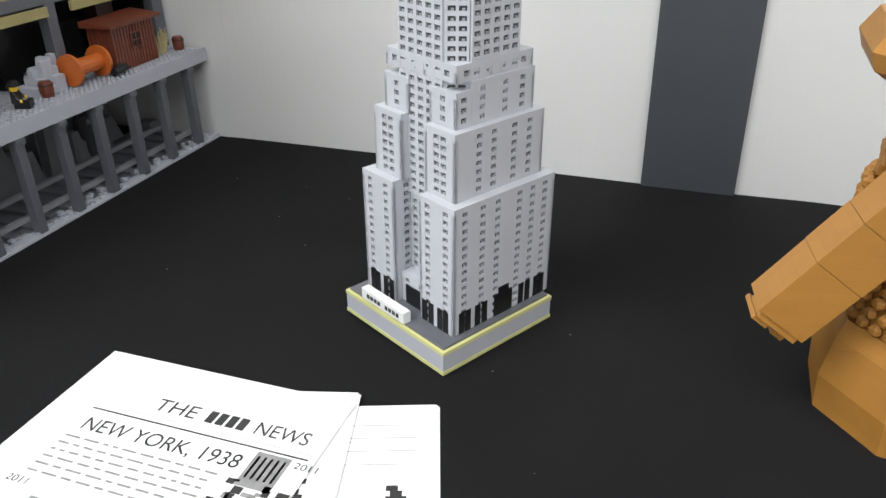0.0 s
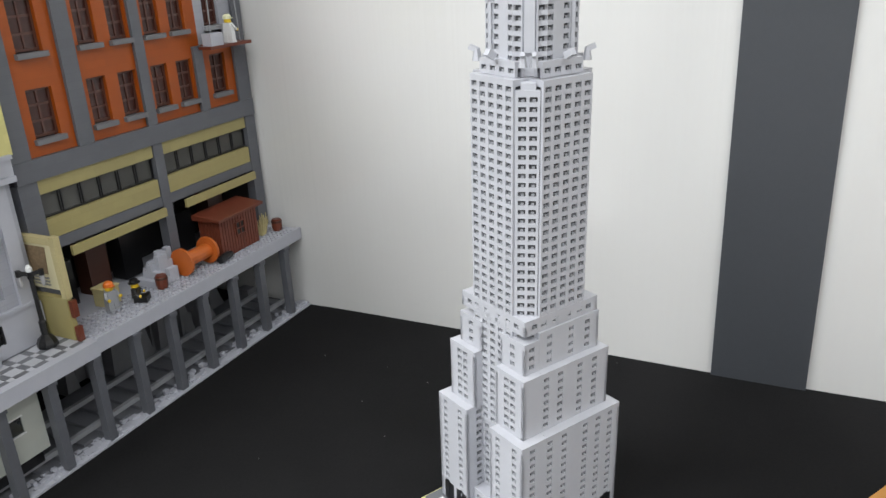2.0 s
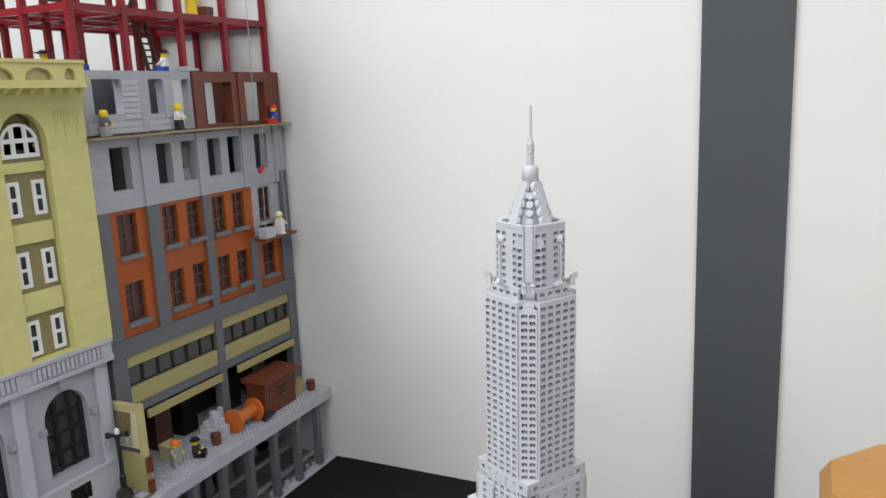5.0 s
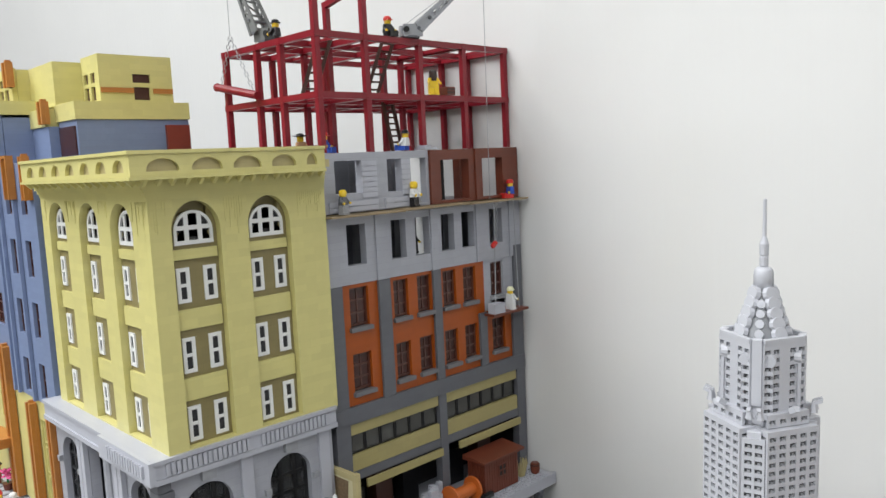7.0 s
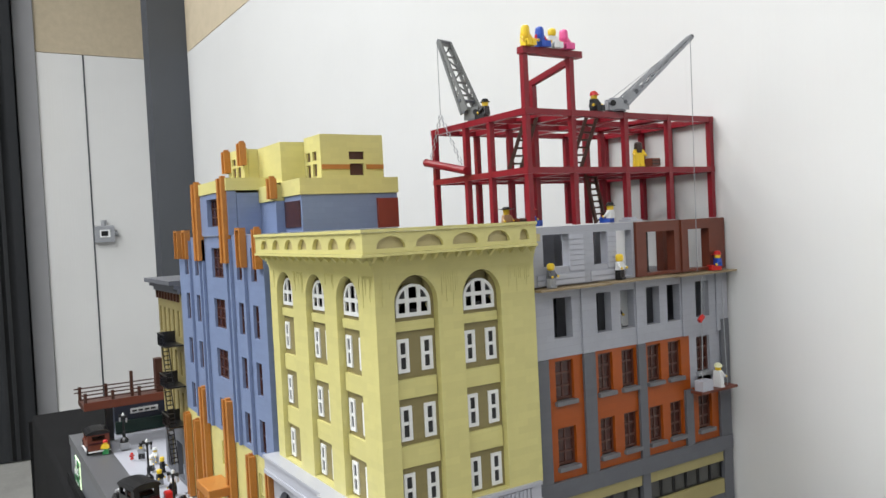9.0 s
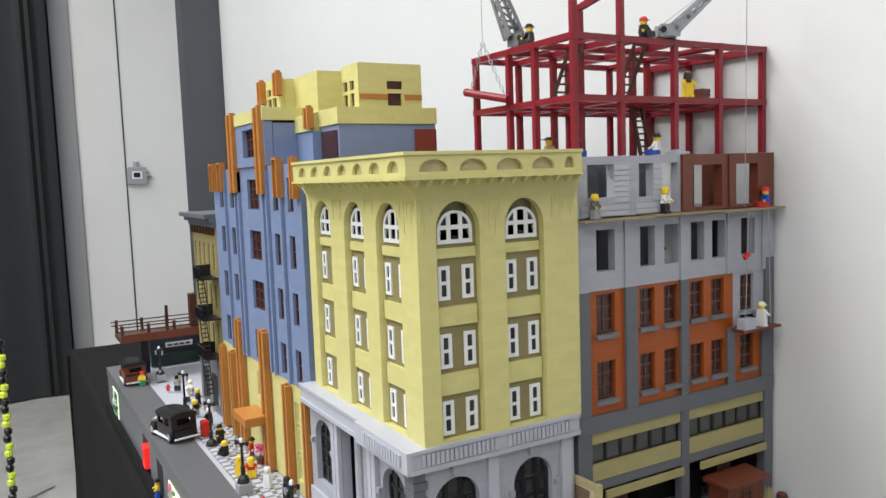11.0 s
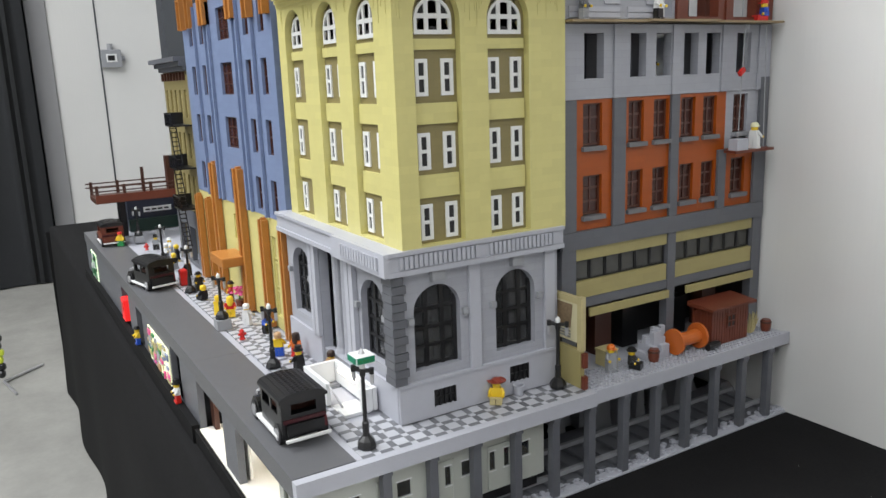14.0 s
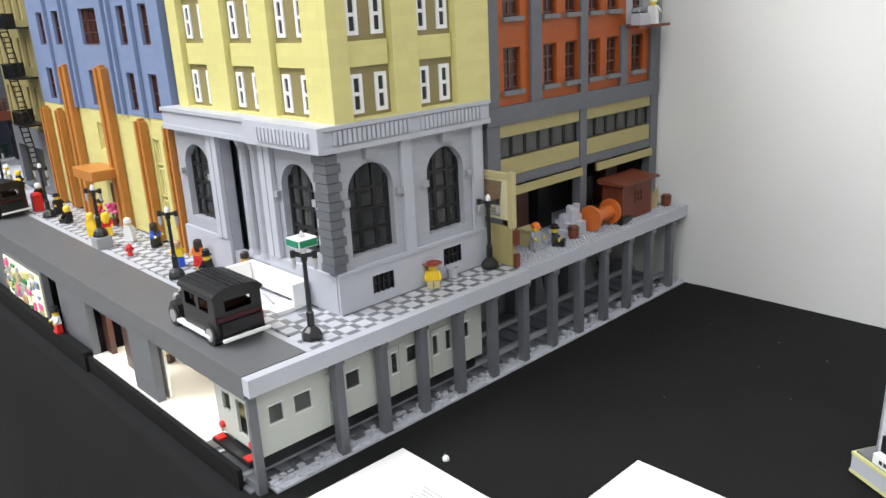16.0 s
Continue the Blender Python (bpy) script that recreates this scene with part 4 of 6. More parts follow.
for x, z0, z1, w in ((-0.803, 0.664, 0.822, 0.040), (-0.622, 0.662, 0.820, 0.036), (-0.531, 0.656, 0.724, 0.026), (-0.448, 0.655, 0.724, 0.018), (-0.905, 0.666, 0.727, 0.03), (-0.975, 0.666, 0.727, 0.03),
                     (-0.835, DECK, 0.405, 0.036), (-0.668, DECK, 0.407, 0.036), (-0.545, DECK, 0.330, 0.024), (-0.447, DECK, 0.330, 0.020), (-0.905, DECK, 0.325, 0.022), (-0.985, DECK, 0.325, 0.026)):
    pylon(x, z0, z1, w)
for x, y, z0, z1 in ((-0.655, -0.600, 0.842, 0.888), (-0.755, -0.600, 0.835, 0.882), (-0.53, -0.590, 0.772, 0.812)):
    pylon(x, z0, z1, 0.024, y)
b = Build()
bs.wall(b, BX0, BX1, DECK, 0.3315, -0.010, -0.001, [(-0.526, -0.502, 0.16, 0.30), (-0.49, -0.466, 0.16, 0.30), (-0.735, -0.70, DECK, 0.205), (-0.745, -0.69, 0.262, 0.31), (-0.885, -0.865, 0.16, 0.30), (-0.955, -0.93, 0.16, 0.30)])
part("base_wall", b, YELLOW, blue, "pale yellow ground storey")
for u0, u1 in ((-0.526, -0.502), (-0.49, -0.466), (-0.885, -0.865), (-0.955, -0.93)):
    for z0, z1 in ((0.16, 0.205), (0.21, 0.255), (0.26, 0.30)):
        window(bs, blue, u0, u1, z0, z1, -0.008, 0, 1, YELLOW, TAN, "", 0.003)
window(bs, blue, -0.745, -0.69, 0.262, 0.31, -0.008, 1, 2, YELLOW, TAN, "", 0.003)
part("door", Build().box(-0.735, -0.70, -0.648, -0.645, DECK, 0.205), BROWN_DARK, blue)
b = Build()
b.box(-0.755, -0.668, -0.70, -0.6505, 0.222, 0.240)
part("canopy", b, GOLD, blue, "golden brown entrance canopy", bevel=0.002)

# ---- tan tenement with fire escape ----
tan = thing("tan_building", (-1.12, -0.5, DECK), "dark tan brick-built tenement with a black fire escape", "model building")
ts = Side(-0.648, "y")
b = Build()
cols = [(-1.235 + k * 0.045, -1.213 + k * 0.045) for k in range(5)]
rows = [(0.30, 0.355), (0.395, 0.45), (0.485, 0.545)]
ts.wall(b, -1.25, -1.006, 0.27, 0.585, -0.01, 0.0, [(a, c, z0, z1) for a, c in cols for z0, z1 in rows])
b.box(-1.25, -1.24, -0.6375, -0.40, DECK, 0.585)
part("wall", b, DARK_TAN, tan)
for a, c in cols:
    for z0, z1 in rows:
        window(ts, tan, a, c, z0, z1, -0.008, 1, 0, TAN, TAN, "", 0.004)
b = Build()
ts.wall(b, -1.25, -1.006, DECK, 0.2695, -0.01, 0.002, [(-1.23, -1.16, 0.145, 0.23), (-1.13, -1.07, 0.145, 0.23)])
part("shop_front", b, DARK_GREY, tan)
b = Build()
for k, (o, z) in enumerate(((0.008, 0.586), (0.016, 0.596), (0.026, 0.606))):
    b.box(-1.25 - o, -1.006, -0.648 - o, -0.42, z, z + 0.0098)
part("cornice", b, DARK_GREY, tan, "dark grey stepped cornice")
b = Build()
for k in range(8):
    b.box(-1.246 + k * 0.03, -1.238 + k * 0.03, -0.654, -0.6482, 0.566, 0.584)
parts("bracket", b, BROWN_DARK, tan)
for z in (0.285, 0.375, 0.468):
    b = Build()
    b.box(-1.08, -1.01, -0.690, -0.6485, z, z + 0.003)
    for k in range(9):
        x = -1.08 + k * 0.0085
        b.box(x, x + 0.0016, -0.690, -0.6884, z + 0.003, z + 0.026)
    b.box(-1.08, -1.01, -0.6905, -0.688, z + 0.026, z + 0.029)
    b.box(-1.081, -1.0795, -0.690, -0.65, z + 0.003, z + 0.029)
    esc = part("fire_escape", b, BLACK, tan, "black iron fire escape landing")
    bl = Build()
    for s in (0, 0.014):
        bl.beam((-1.07, -0.684 + s, z), (-1.035, -0.684 + s, z - 0.088), 0.002, 0.003)
    for k in range(9):
        f = (k + 0.5) / 9
        bl.box(-1.07 + 0.035 * f - 0.003, -1.07 + 0.035 * f + 0.003, -0.684, -0.670, z - 0.088 * f - 0.001, z - 0.088 * f + 0.001)
    part("stair", bl, BLACK, esc)

# ---- elevated bridge at the street's end ----
bridge = thing("footbridge", (-1.6, -0.67, DECK), "dark red brown elevated footbridge with railings across the street", "bridge")
part("girder", Build().box(-1.66, -1.54, -0.80, -0.50, 0.248, 0.262), BROWN_DARK, bridge)
part("edge_beam", Build().box(-1.5395, -1.533, -0.80, -0.50, 0.250, 0.272), BROWN, bridge)
for x in (-1.537, -1.655):
    b = Build()
    for k in range(5):
        y = -0.795 + k * 0.07
        b.box(x - 0.004, x + 0.004, y - 0.004, y + 0.004, 0.2725 if x > -1.6 else 0.2625, 0.298)
    for z in (0.282, 0.293):
        b.rod((x, -0.81, z), (x, -0.5, z), 0.0018, n=6)
    part("railing", b, BROWN_DARK, bridge)
parts("support", Build().box(-1.64, -1.62, -0.735, -0.715, DECK + 0.001, 0.2478).box(-1.64, -1.62, -0.56, -0.54, DECK, 0.2478), BLACK, bridge)
parts("tall_post", Build().box(-1.60, -1.592, -0.668, -0.66, 0.2625, 0.335).box(-1.63, -1.60, -0.595, -0.575, 0.2625, 0.36), BROWN_DARK, bridge)
b = Build()
b.box(-1.78, -1.70, -0.70, -0.45, DECK, 0.235)
backblock = thing("station_block", (-1.74, -0.6, DECK), "dark blue and black station block under the bridge", "model building")
part("wall", b, varied("dark_navy_plastic", (0.02, 0.024, 0.045), 0.4, 0.2), backblock)
part("sign", Build().box(-1.6995, -1.696, -0.655, -0.575, 0.190, 0.205), WHITE, backblock, "white sign board")
for k in range(4):
    part("sign_bar", Build().box(-1.6958, -1.6945, -0.650 + k * 0.018, -0.637 + k * 0.018, 0.195, 0.2), INK, backblock)
part("shop_front", Build().box(-1.6995, -1.69, -0.70, -0.56, DECK, 0.172), varied("bottle_green_plastic", (0.008, 0.03, 0.022), 0.3, 0.3), backblock)

# ---- grey skyscraper model ----
sky = thing("skyscraper_model", (0.512, -0.356, 0.0), "light grey stepped art deco skyscraper model on a square base", "model building")
sky.matrix_basis = Matrix.Translation((0.504, -0.357, 0.0020)) @ Matrix.Rotation(radians(1.1), 4, "Y") @ Matrix.Rotation(radians(-28.5), 4, "Z")
SKY = varied("sky_grey_plastic", (0.48, 0.49, 0.53), 0.38, 0.04)
# core colour darkened to give the window gaps their shade
GAP_SHADE = varied("window_gap_shade", (0.085, 0.087, 0.094), 0.5, 0.2)
NUB = varied("grey_window_nub", (0.3, 0.31, 0.33), 0.4, 0.1)


TOWER = Matrix.Translation((0, 0.0115, 0)) @ Matrix.Diagonal((1.04, 1.04, 1.004, 1))


def local(name, b, mats, label="", smooth=False, up=None):
    """A part of the skyscraper, in its own axes."""
    ob = new(name, mesh_of(name, b, mats, smooth))
    if name not in ("base", "base_edge", "base_top", "name_sign", "sign_bar"):
        ob.data.transform(TOWER)
    ob.parent = up or sky
    if label:
        ob["label"] = label
    return ob


def block(b, core, x0, x1, y0, y1, z0, z1, faces, pitch=0.0076, w=0.0056, skip_low=0.0, nubs=None):
    """A storeyed block: a core, coloured dark as shade in the gaps, behind floor bands and piers. faces: which sides,
    with the middles of their window columns.
    """
    g = 0.0022
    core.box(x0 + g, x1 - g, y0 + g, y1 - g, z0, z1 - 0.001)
    b.box(x0, x1, y0, y1, z1 - 0.005, z1)
    n = max(1, int(round((z1 - z0 - 0.005) / pitch)))
    p = (z1 - z0 - 0.005) / n
    for key, cols in faces.items():
        lo, hi = (x0, x1) if key in "sn" else (y0, y1)
        def put(bb, u0, u1, d0, d1, za, zb):
            if key == "s":
                bb.box(u0, u1, y0 - d1, y0 - d0, za, zb)
            elif key == "n":
                bb.box(u0, u1, y1 + d0, y1 + d1, za, zb)
            elif key == "e":
                bb.box(x1 + d0, x1 + d1, u0, u1, za, zb)
            else:
                bb.box(x0 - d1, x0 - d0, u0, u1, za, zb)
        edges = [lo] + [e for c in sorted(cols) for e in (c - w / 2, c + w / 2)] + [hi]
        for k in range(0, len(edges), 2):
            if edges[k + 1] > edges[k]:
                put(b, edges[k], edges[k + 1], -g - 0.0004, 0.0, z0, z1 - 0.005)
        for c in cols:
            for k in range(n):
                za = z0 + k * p
                put(b, c - w / 2, c + w / 2, -g - 0.0004, -0.0002, za, za + p * 0.46)
                if nubs is not None:
                    put(nubs, c - w * 0.12, c + w * 0.26, -g, -0.0008, za + p * 0.46, za + p * 0.76)


base = Build()
base.box(-0.068, 0.068, -0.067, 0.067, 0.0035, 0.0195)
local("base", base, PALE_GREY, "light grey square base")
base = Build()
for z in (0.0, 0.0197):
    base.box(-0.0686, 0.0686, -0.0676, 0.0676, z, z + 0.0033)
local("base_edge", base, varied("pale_lime_plastic", (0.58, 0.57, 0.25), 0.35, 0.05), "pale yellow-green plate edging the base")
local("base_top", Build().box(-0.0655, 0.0655, -0.0645, 0.0645, 0.023, 0.0253), DARK_GREY, "dark grey paving on the base")
Z = [0.0253, 0.143, 0.200, 0.229, 0.249]
b, core, nub = Build(), Build(), Build()
cols6 = [-0.045, -0.031, -0.019, 0.019, 0.031, 0.045]
c = 0.0162
H1, H2, H3, H4, HS = 0.057, 0.0485, 0.0418, 0.0404, 0.0345
# wings each side of the court, and the body behind
for x0, x1 in ((-H1, -c), (c, H1)):
    m = (x0 + x1) / 2
    block(b, core, x0, x1, -H1, -0.030, Z[0], Z[1], {"s": [m - 0.0105, m + 0.0105], "e": [-0.0455] if x1 > 0 else [-0.043], "w": [-0.046, -0.036] if x1 < 0 else [-0.043]}, nubs=nub)
block(b, core, -H1, H1, -0.0299, H1, Z[0], Z[1], {"e": [-0.0262, -0.0098, 0.0150, 0.0305, 0.0455], "w": [-0.0262, -0.0098, 0.0150, 0.0305, 0.0455], "n": cols6}, nubs=nub)
block(b, core, -c + 0.0002, c - 0.0002, -0.050, -0.0302, Z[0], 0.055, {"s": [-0.009, 0.009]}, nubs=nub)
block(b, core, -c + 0.0003, c - 0.0003, -0.0385, -0.0304, 0.0552, Z[4] - 0.1202, {"s": [-0.0105, 0.0, 0.0105]}, nubs=nub)
for x0, x1 in ((-H2, -c + 0.002), (c - 0.002, H2)):
    m = (x0 + x1) / 2
    block(b, core, x0, x1, -H2, -0.028, Z[1] + 0.0002, Z[2], {"s": [m - 0.004, m + 0.004], "e": [], "w": [-0.038]}, w=0.006, nubs=nub)
block(b, core, -H2, H2, -0.0279, H2, Z[1] + 0.0002, Z[2], {"e": [-0.0236, -0.0078, 0.0146, 0.0320], "w": [-0.024, 0.012, 0.024, 0.036], "n": cols6[1:5]}, nubs=nub)
for x0, x1 in ((-H3, -c + 0.004), (c - 0.004, H3)):
    m = (x0 + x1) / 2
    block(b, core, x0, x1, -H3, -0.026, Z[2] + 0.0002, Z[3], {"s": [m], "e": [-0.034], "w": [-0.034]}, nubs=nub)
block(b, core, -H3, H3, -0.0259, H3, Z[2] + 0.0002, Z[3] + 0.006, {"e": [-0.0150, 0.0095, 0.0285], "w": [-0.018, 0.0, 0.018], "n": [-0.018, 0.018]}, nubs=nub)
block(b, core, -H4, H4, -H4, H4, Z[3] + 0.0062, Z[4], {k: [-0.030, -0.02, -0.007, 0.007, 0.02, 0.030] for k in "sewn"}, nubs=nub)


def turned(src, dst, a):
    """Adds src to dst, turned by a round the upright axis."""
    co, si = math.cos(a), math.sin(a)
    dst.add([(x * co - y * si, x * si + y * co, z) for x, y, z in src.v], src.f)


sc = [-0.0198, -0.0101, 0.0, 0.0101, 0.0198]
block(b, core, -0.0402, 0.0402, -0.0248, 0.0248, Z[4] - 0.12, 0.441, {"e": sc, "w": sc}, 0.0074, 0.0062, nubs=nub)
block(b, core, -0.0248, 0.0248, -0.0402, 0.0402, Z[4] - 0.12, 0.4415, {"s": sc, "n": sc}, 0.0074, 0.0062, nubs=nub)
for q in range(4):
    tb, tc, tn = Build(), Build(), Build()
    block(tb, tc, 0.025, 0.0452, -0.0092, 0.0088, Z[4] - 0.12, 0.434, {"e": [-0.0041, 0.0039]}, 0.0074, 0.0058, nubs=tn)
    tb.rbox(0.028, 0.0440, -0.0055, 0.0055, 0.434, 0.4395)
    block(tb, tc, 0.020, 0.0318, -0.0125, 0.0125, 0.442, 0.4985, {"e": [-0.0081, 0.0081]}, 0.0074, 0.0082)
    tb.rod((0.026, -0.0085, 0.499), (0.0317, -0.0085, 0.499), 0.0058, n=12)
    tb.rod((0.026, 0.0085, 0.499), (0.0317, 0.0085, 0.499), 0.0058, n=12)
    tb.rbox(0.028, 0.0345, -0.0038, 0.0038, 0.4595, 0.5175)
    for src, dst in ((tb, b), (tc, core), (tn, nub)):
        turned(src, dst, math.pi / 4 + q * math.pi / 2)
# upper shaft
up = [-0.0175, -0.0095]
block(b, core, -0.0282, 0.0282, -0.0205, 0.0205, 0.4415, 0.513, {"e": [-0.0165, -0.008, 0.008, 0.0165], "w": [-0.0165, 0.0165]}, 0.0074, 0.0056, nubs=nub)
block(b, core, -0.0205, 0.0205, -0.0282, 0.0282, 0.4417, 0.5132, {"s": [-0.0165, -0.008, 0.008, 0.0165], "n": [-0.0165, 0.0165]}, 0.0074, 0.0056, nubs=nub)
for sx in (-1, 1):
    b.rbox(min(sx * 0.0285, sx * 0.0245), max(sx * 0.0285, sx * 0.0245), -0.0195, 0.0195, 0.513, 0.5175)
    b.rbox(-0.0195, 0.0195, min(sx * 0.0285, sx * 0.0245), max(sx * 0.0285, sx * 0.0245), 0.5132, 0.5175)
for sign_x, key in ((-1, "w"), (1, "e")):
    block(b, core, min(sign_x * 0.0282, sign_x * 0.0342), max(sign_x * 0.0282, sign_x * 0.0342), -0.0202, 0.0202, 0.4416, 0.4535, {key: [-0.0155, -0.0052, 0.0052, 0.0155]}, 0.0074, 0.0060, nubs=nub)
for sign_y, key in ((-1, "s"), (1, "n")):
    block(b, core, -0.0202, 0.0202, min(sign_y * 0.0282, sign_y * 0.0342), max(sign_y * 0.0282, sign_y * 0.0342), 0.4418, 0.4535, {key: [-0.0155, -0.0052, 0.0052, 0.0155]}, 0.0074, 0.0060, nubs=nub)
local("shaft", b, SKY, "light grey stepped tower with ribbed floors")
local("inner_core", core, GAP_SHADE, "core coloured dark for the shade in the small window gaps")
local("window_nub", nub, NUB)["kind"] = "stuff"
b = Build()
b.turn(0, 0, [(0.022, 0.5135), (0.019, 0.522), (0.0125, 0.540), (0.0075, 0.553)], 8)
local("crown_core", b, NUB)
for k in range(5):
    z, r = 0.519 + k * 0.0083, 0.0212 - k * 0.0029
    for q in range(8):
        a = math.pi / 4 * q
        if q % 2 and k > 3:
            continue
        rr = r * (1.0 if q % 2 else 1.02)
        x, y = rr * math.cos(a), rr * math.sin(a)
        d = Vector((math.cos(a), math.sin(a), 0.25)).normalized()
        bb = Build()
        s = 0.0042 if q % 2 else 0.0072
        bb.rod(Vector((x, y, z)) - d * 0.002, Vector((x, y, z)) + d * 0.0018, s, s * 0.86, n=12)
        local("crown_scale", bb, SKY)
b = Build()
b.turn(0, 0, [(0.0082, 0.5535), (0.0082, 0.568), (0.0076, 0.572), (0.0055, 0.5745), (0.003, 0.5752)], 16)
local("cap", b, SKY, "smooth round cap under the spire", True)
b = Build()
b.turn(0, 0, [(0.0038, 0.5755), (0.0038, 0.5835), (0.0033, 0.584), (0.0033, 0.585), (0.0038, 0.5855), (0.0040, 0.595), (0.0018, 0.602), (0.0015, 0.634), (0.0008, 0.6345)], 10)
local("spire", b, SKY, "thin light grey spire")
for q in range(4):
    for s in (-1, 1):
        a = math.pi / 2 * q + math.pi / 4
        d, t = Vector((math.cos(a), math.sin(a), 0)), Vector((-math.sin(a), math.cos(a), 0))
        p = d * 0.0415 + t * s * 0.004
        bb = Build()
        bb.rod((p.x, p.y, 0.450), (p.x, p.y, 0.459), 0.0034, 0.0018, n=6)
        bb.beam((p.x, p.y, 0.458), (p.x + d.x * 0.006, p.y + d.y * 0.006, 0.4605), 0.003)
        local("eagle", bb, SKY)
        c2 = Vector((math.cos(a + math.pi / 4), math.sin(a + math.pi / 4), 0)) * 0.041
    bb = Build()
    bb.beam((c2.x * 0.9, c2.y * 0.9, 0.456), (c2.x * 1.06, c2.y * 1.06, 0.460), 0.005)
    local("eagle", bb, SKY)
b = Build()
for u in (-0.048, -0.041, -0.030, -0.022, 0.022, 0.030, 0.041, 0.048):
    b.box(u - 0.003, u + 0.003, -0.0576, -0.056, 0.0254, 0.046)
    b.box(0.056, 0.0576, u - 0.003, u + 0.003, 0.0254, 0.046)
b.box(0.056, 0.0578, -0.0105, 0.0105, 0.0254, 0.047)
b.box(0.056, 0.0578, -0.006, 0.006, 0.047, 0.053)
b.box(-0.010, 0.010, -0.0512, -0.049, 0.0254, 0.044)
for ob in parts("ground_floor_window", b, BLACK, None, "black ground floor window"):
    ob.data.transform(TOWER)
    ob.parent = sky
sign = local("name_sign", Build().rbox(-0.044, 0.016, -0.0665, -0.0585, 0.0253, 0.0365), WHITE, "white name plate on the base")
for k in range(9):
    if k == 4:
        continue
    local("sign_bar", Build().box(-0.036 + k * 0.0052, -0.0323 + k * 0.0052, -0.0669, -0.0666, 0.0285, 0.0325), INK, up=sign)


# ---- small things: figures ----
def toy_figure(x, y, z, turn, torso, legs, hat=None, hat_kind="", seated=False, head=SKIN, arms=None, scale=1.0, label="", lean=0.0):
    """A small plastic toy figure, one mesh: legs, body, arms, head and hat."""
    mats = [torso, legs, head, hat or HAIR, arms or torso]
    b = Build()
    b.mi = 1
    if seated:
        for s in (-1, 1):
            b.box(-0.002, 0.013, s * 0.0041 - 0.0037, s * 0.0041 + 0.0037, 0.0, 0.0065)
            b.box(0.010, 0.015, s * 0.0041 - 0.0037, s * 0.0041 + 0.0037, -0.0001, 0.0085)
        z0 = 0.0066
    else:
        for s in (-1, 1):
            b.box(-0.0038, 0.0038, s * 0.0041 - 0.0038, s * 0.0041 + 0.0038, 0.0, 0.011)
            b.box(0.0038, 0.0058, s * 0.0041 - 0.0037, s * 0.0041 + 0.0037, 0.0, 0.003)
        b.box(-0.0038, 0.0038, -0.0078, 0.0078, 0.0111, 0.0145)
        z0 = 0.0146
    b.mi = 0
    b.taper((0, 0), (0.0039, 0.0078), (0.0037, 0.0055), z0, z0 + 0.0125)
    b.mi = 4
    for s in (-1, 1):
        b.rod((0, s * 0.0065, z0 + 0.011), (0.0025, s * 0.0092, z0 + 0.0055), 0.0022, n=6)
        b.rod((0.0025, s * 0.0092, z0 + 0.0055), (0.0065, s * 0.0088, z0 + 0.003), 0.002, n=6)
    b.mi = 2
    for s in (-1, 1):
        b.rod((0.0065, s * 0.0088, z0 + 0.003), (0.0085, s * 0.0088, z0 + 0.0026), 0.0021, n=6)
    zh = z0 + 0.0128
    b.turn(0, 0, [(0.0025, z0 + 0.0122), (0.0046, zh), (0.0051, zh + 0.0012), (0.0051, zh + 0.0072), (0.0044, zh + 0.0086), (0.0024, zh + 0.0088)], 10)
    b.mi = 3
    zt = zh + 0.0062
    if hat_kind == "top":
        b.turn(0, 0, [(0.0078, zt), (0.0078, zt + 0.0008), (0.0054, zt + 0.001), (0.0052, zt + 0.0075), (0.005, zt + 0.0078)], 12)
    elif hat_kind == "brim":
        b.turn(0, 0, [(0.0076, zt - 0.0004), (0.0078, zt + 0.0006), (0.0055, zt + 0.0012), (0.0053, zt + 0.0042), (0.003, zt + 0.0054)], 12)
    elif hat_kind == "helmet":
        b.turn(0, 0, [(0.0064, zt - 0.0012), (0.0062, zt), (0.0058, zt + 0.003), (0.0036, zt + 0.0052), (0.001, zt + 0.0056)], 12)
        b.box(0.004, 0.0085, -0.0035, 0.0035, zt - 0.001, zt)
    elif hat_kind == "long":
        b.turn(0, 0, [(0.0058, zh - 0.006), (0.0066, zh), (0.0062, zt + 0.001), (0.0052, zt + 0.0038), (0.002, zt + 0.0052)], 12)
    elif hat_kind == "wide":
        b.turn(0, 0, [(0.0125, zt + 0.0022), (0.0128, zt + 0.003), (0.0068, zt + 0.0012), (0.0058, zt + 0.0048), (0.003, zt + 0.0062)], 14)
    elif hat_kind:
        b.turn(0, 0, [(0.006, zh + 0.002), (0.0062, zt), (0.0056, zt + 0.0028), (0.003, zt + 0.0046)], 12)
    ob = new("toy_figure", mesh_of("toy_figure", b, mats))
    ob.matrix_basis = Matrix.Translation((x, y, z)) @ Matrix.Rotation(radians(turn), 4, "Z") @ Matrix.Rotation(radians(lean), 4, "Y") @ Matrix.Scale(scale, 4)
    return tagged(ob, label, "toy figure", "toy figures")


TOP = DECK + 0.0012
toy_figure(-0.299, -0.697, TOP, 200, BLACK, BLACK, BLACK, "top", label="toy figure in black with a tall black hat")
toy_figure(-0.258, -0.663, TOP, -80, TOY_TAN, TOY_TAN, HAIR, "hair", label="toy figure in tan with dark hair by the stairs")
toy_figure(-0.365, -0.676, TOP, -60, TOY_ORANGE, TOY_RED, HAIR, "long", label="toy figure in a red dress with long dark hair")
toy_figure(-0.385, -0.698, TOP, 150, SKIN, TOY_BLUE, TOY_TAN, "hair", label="toy figure in yellow and blue on the pavement")
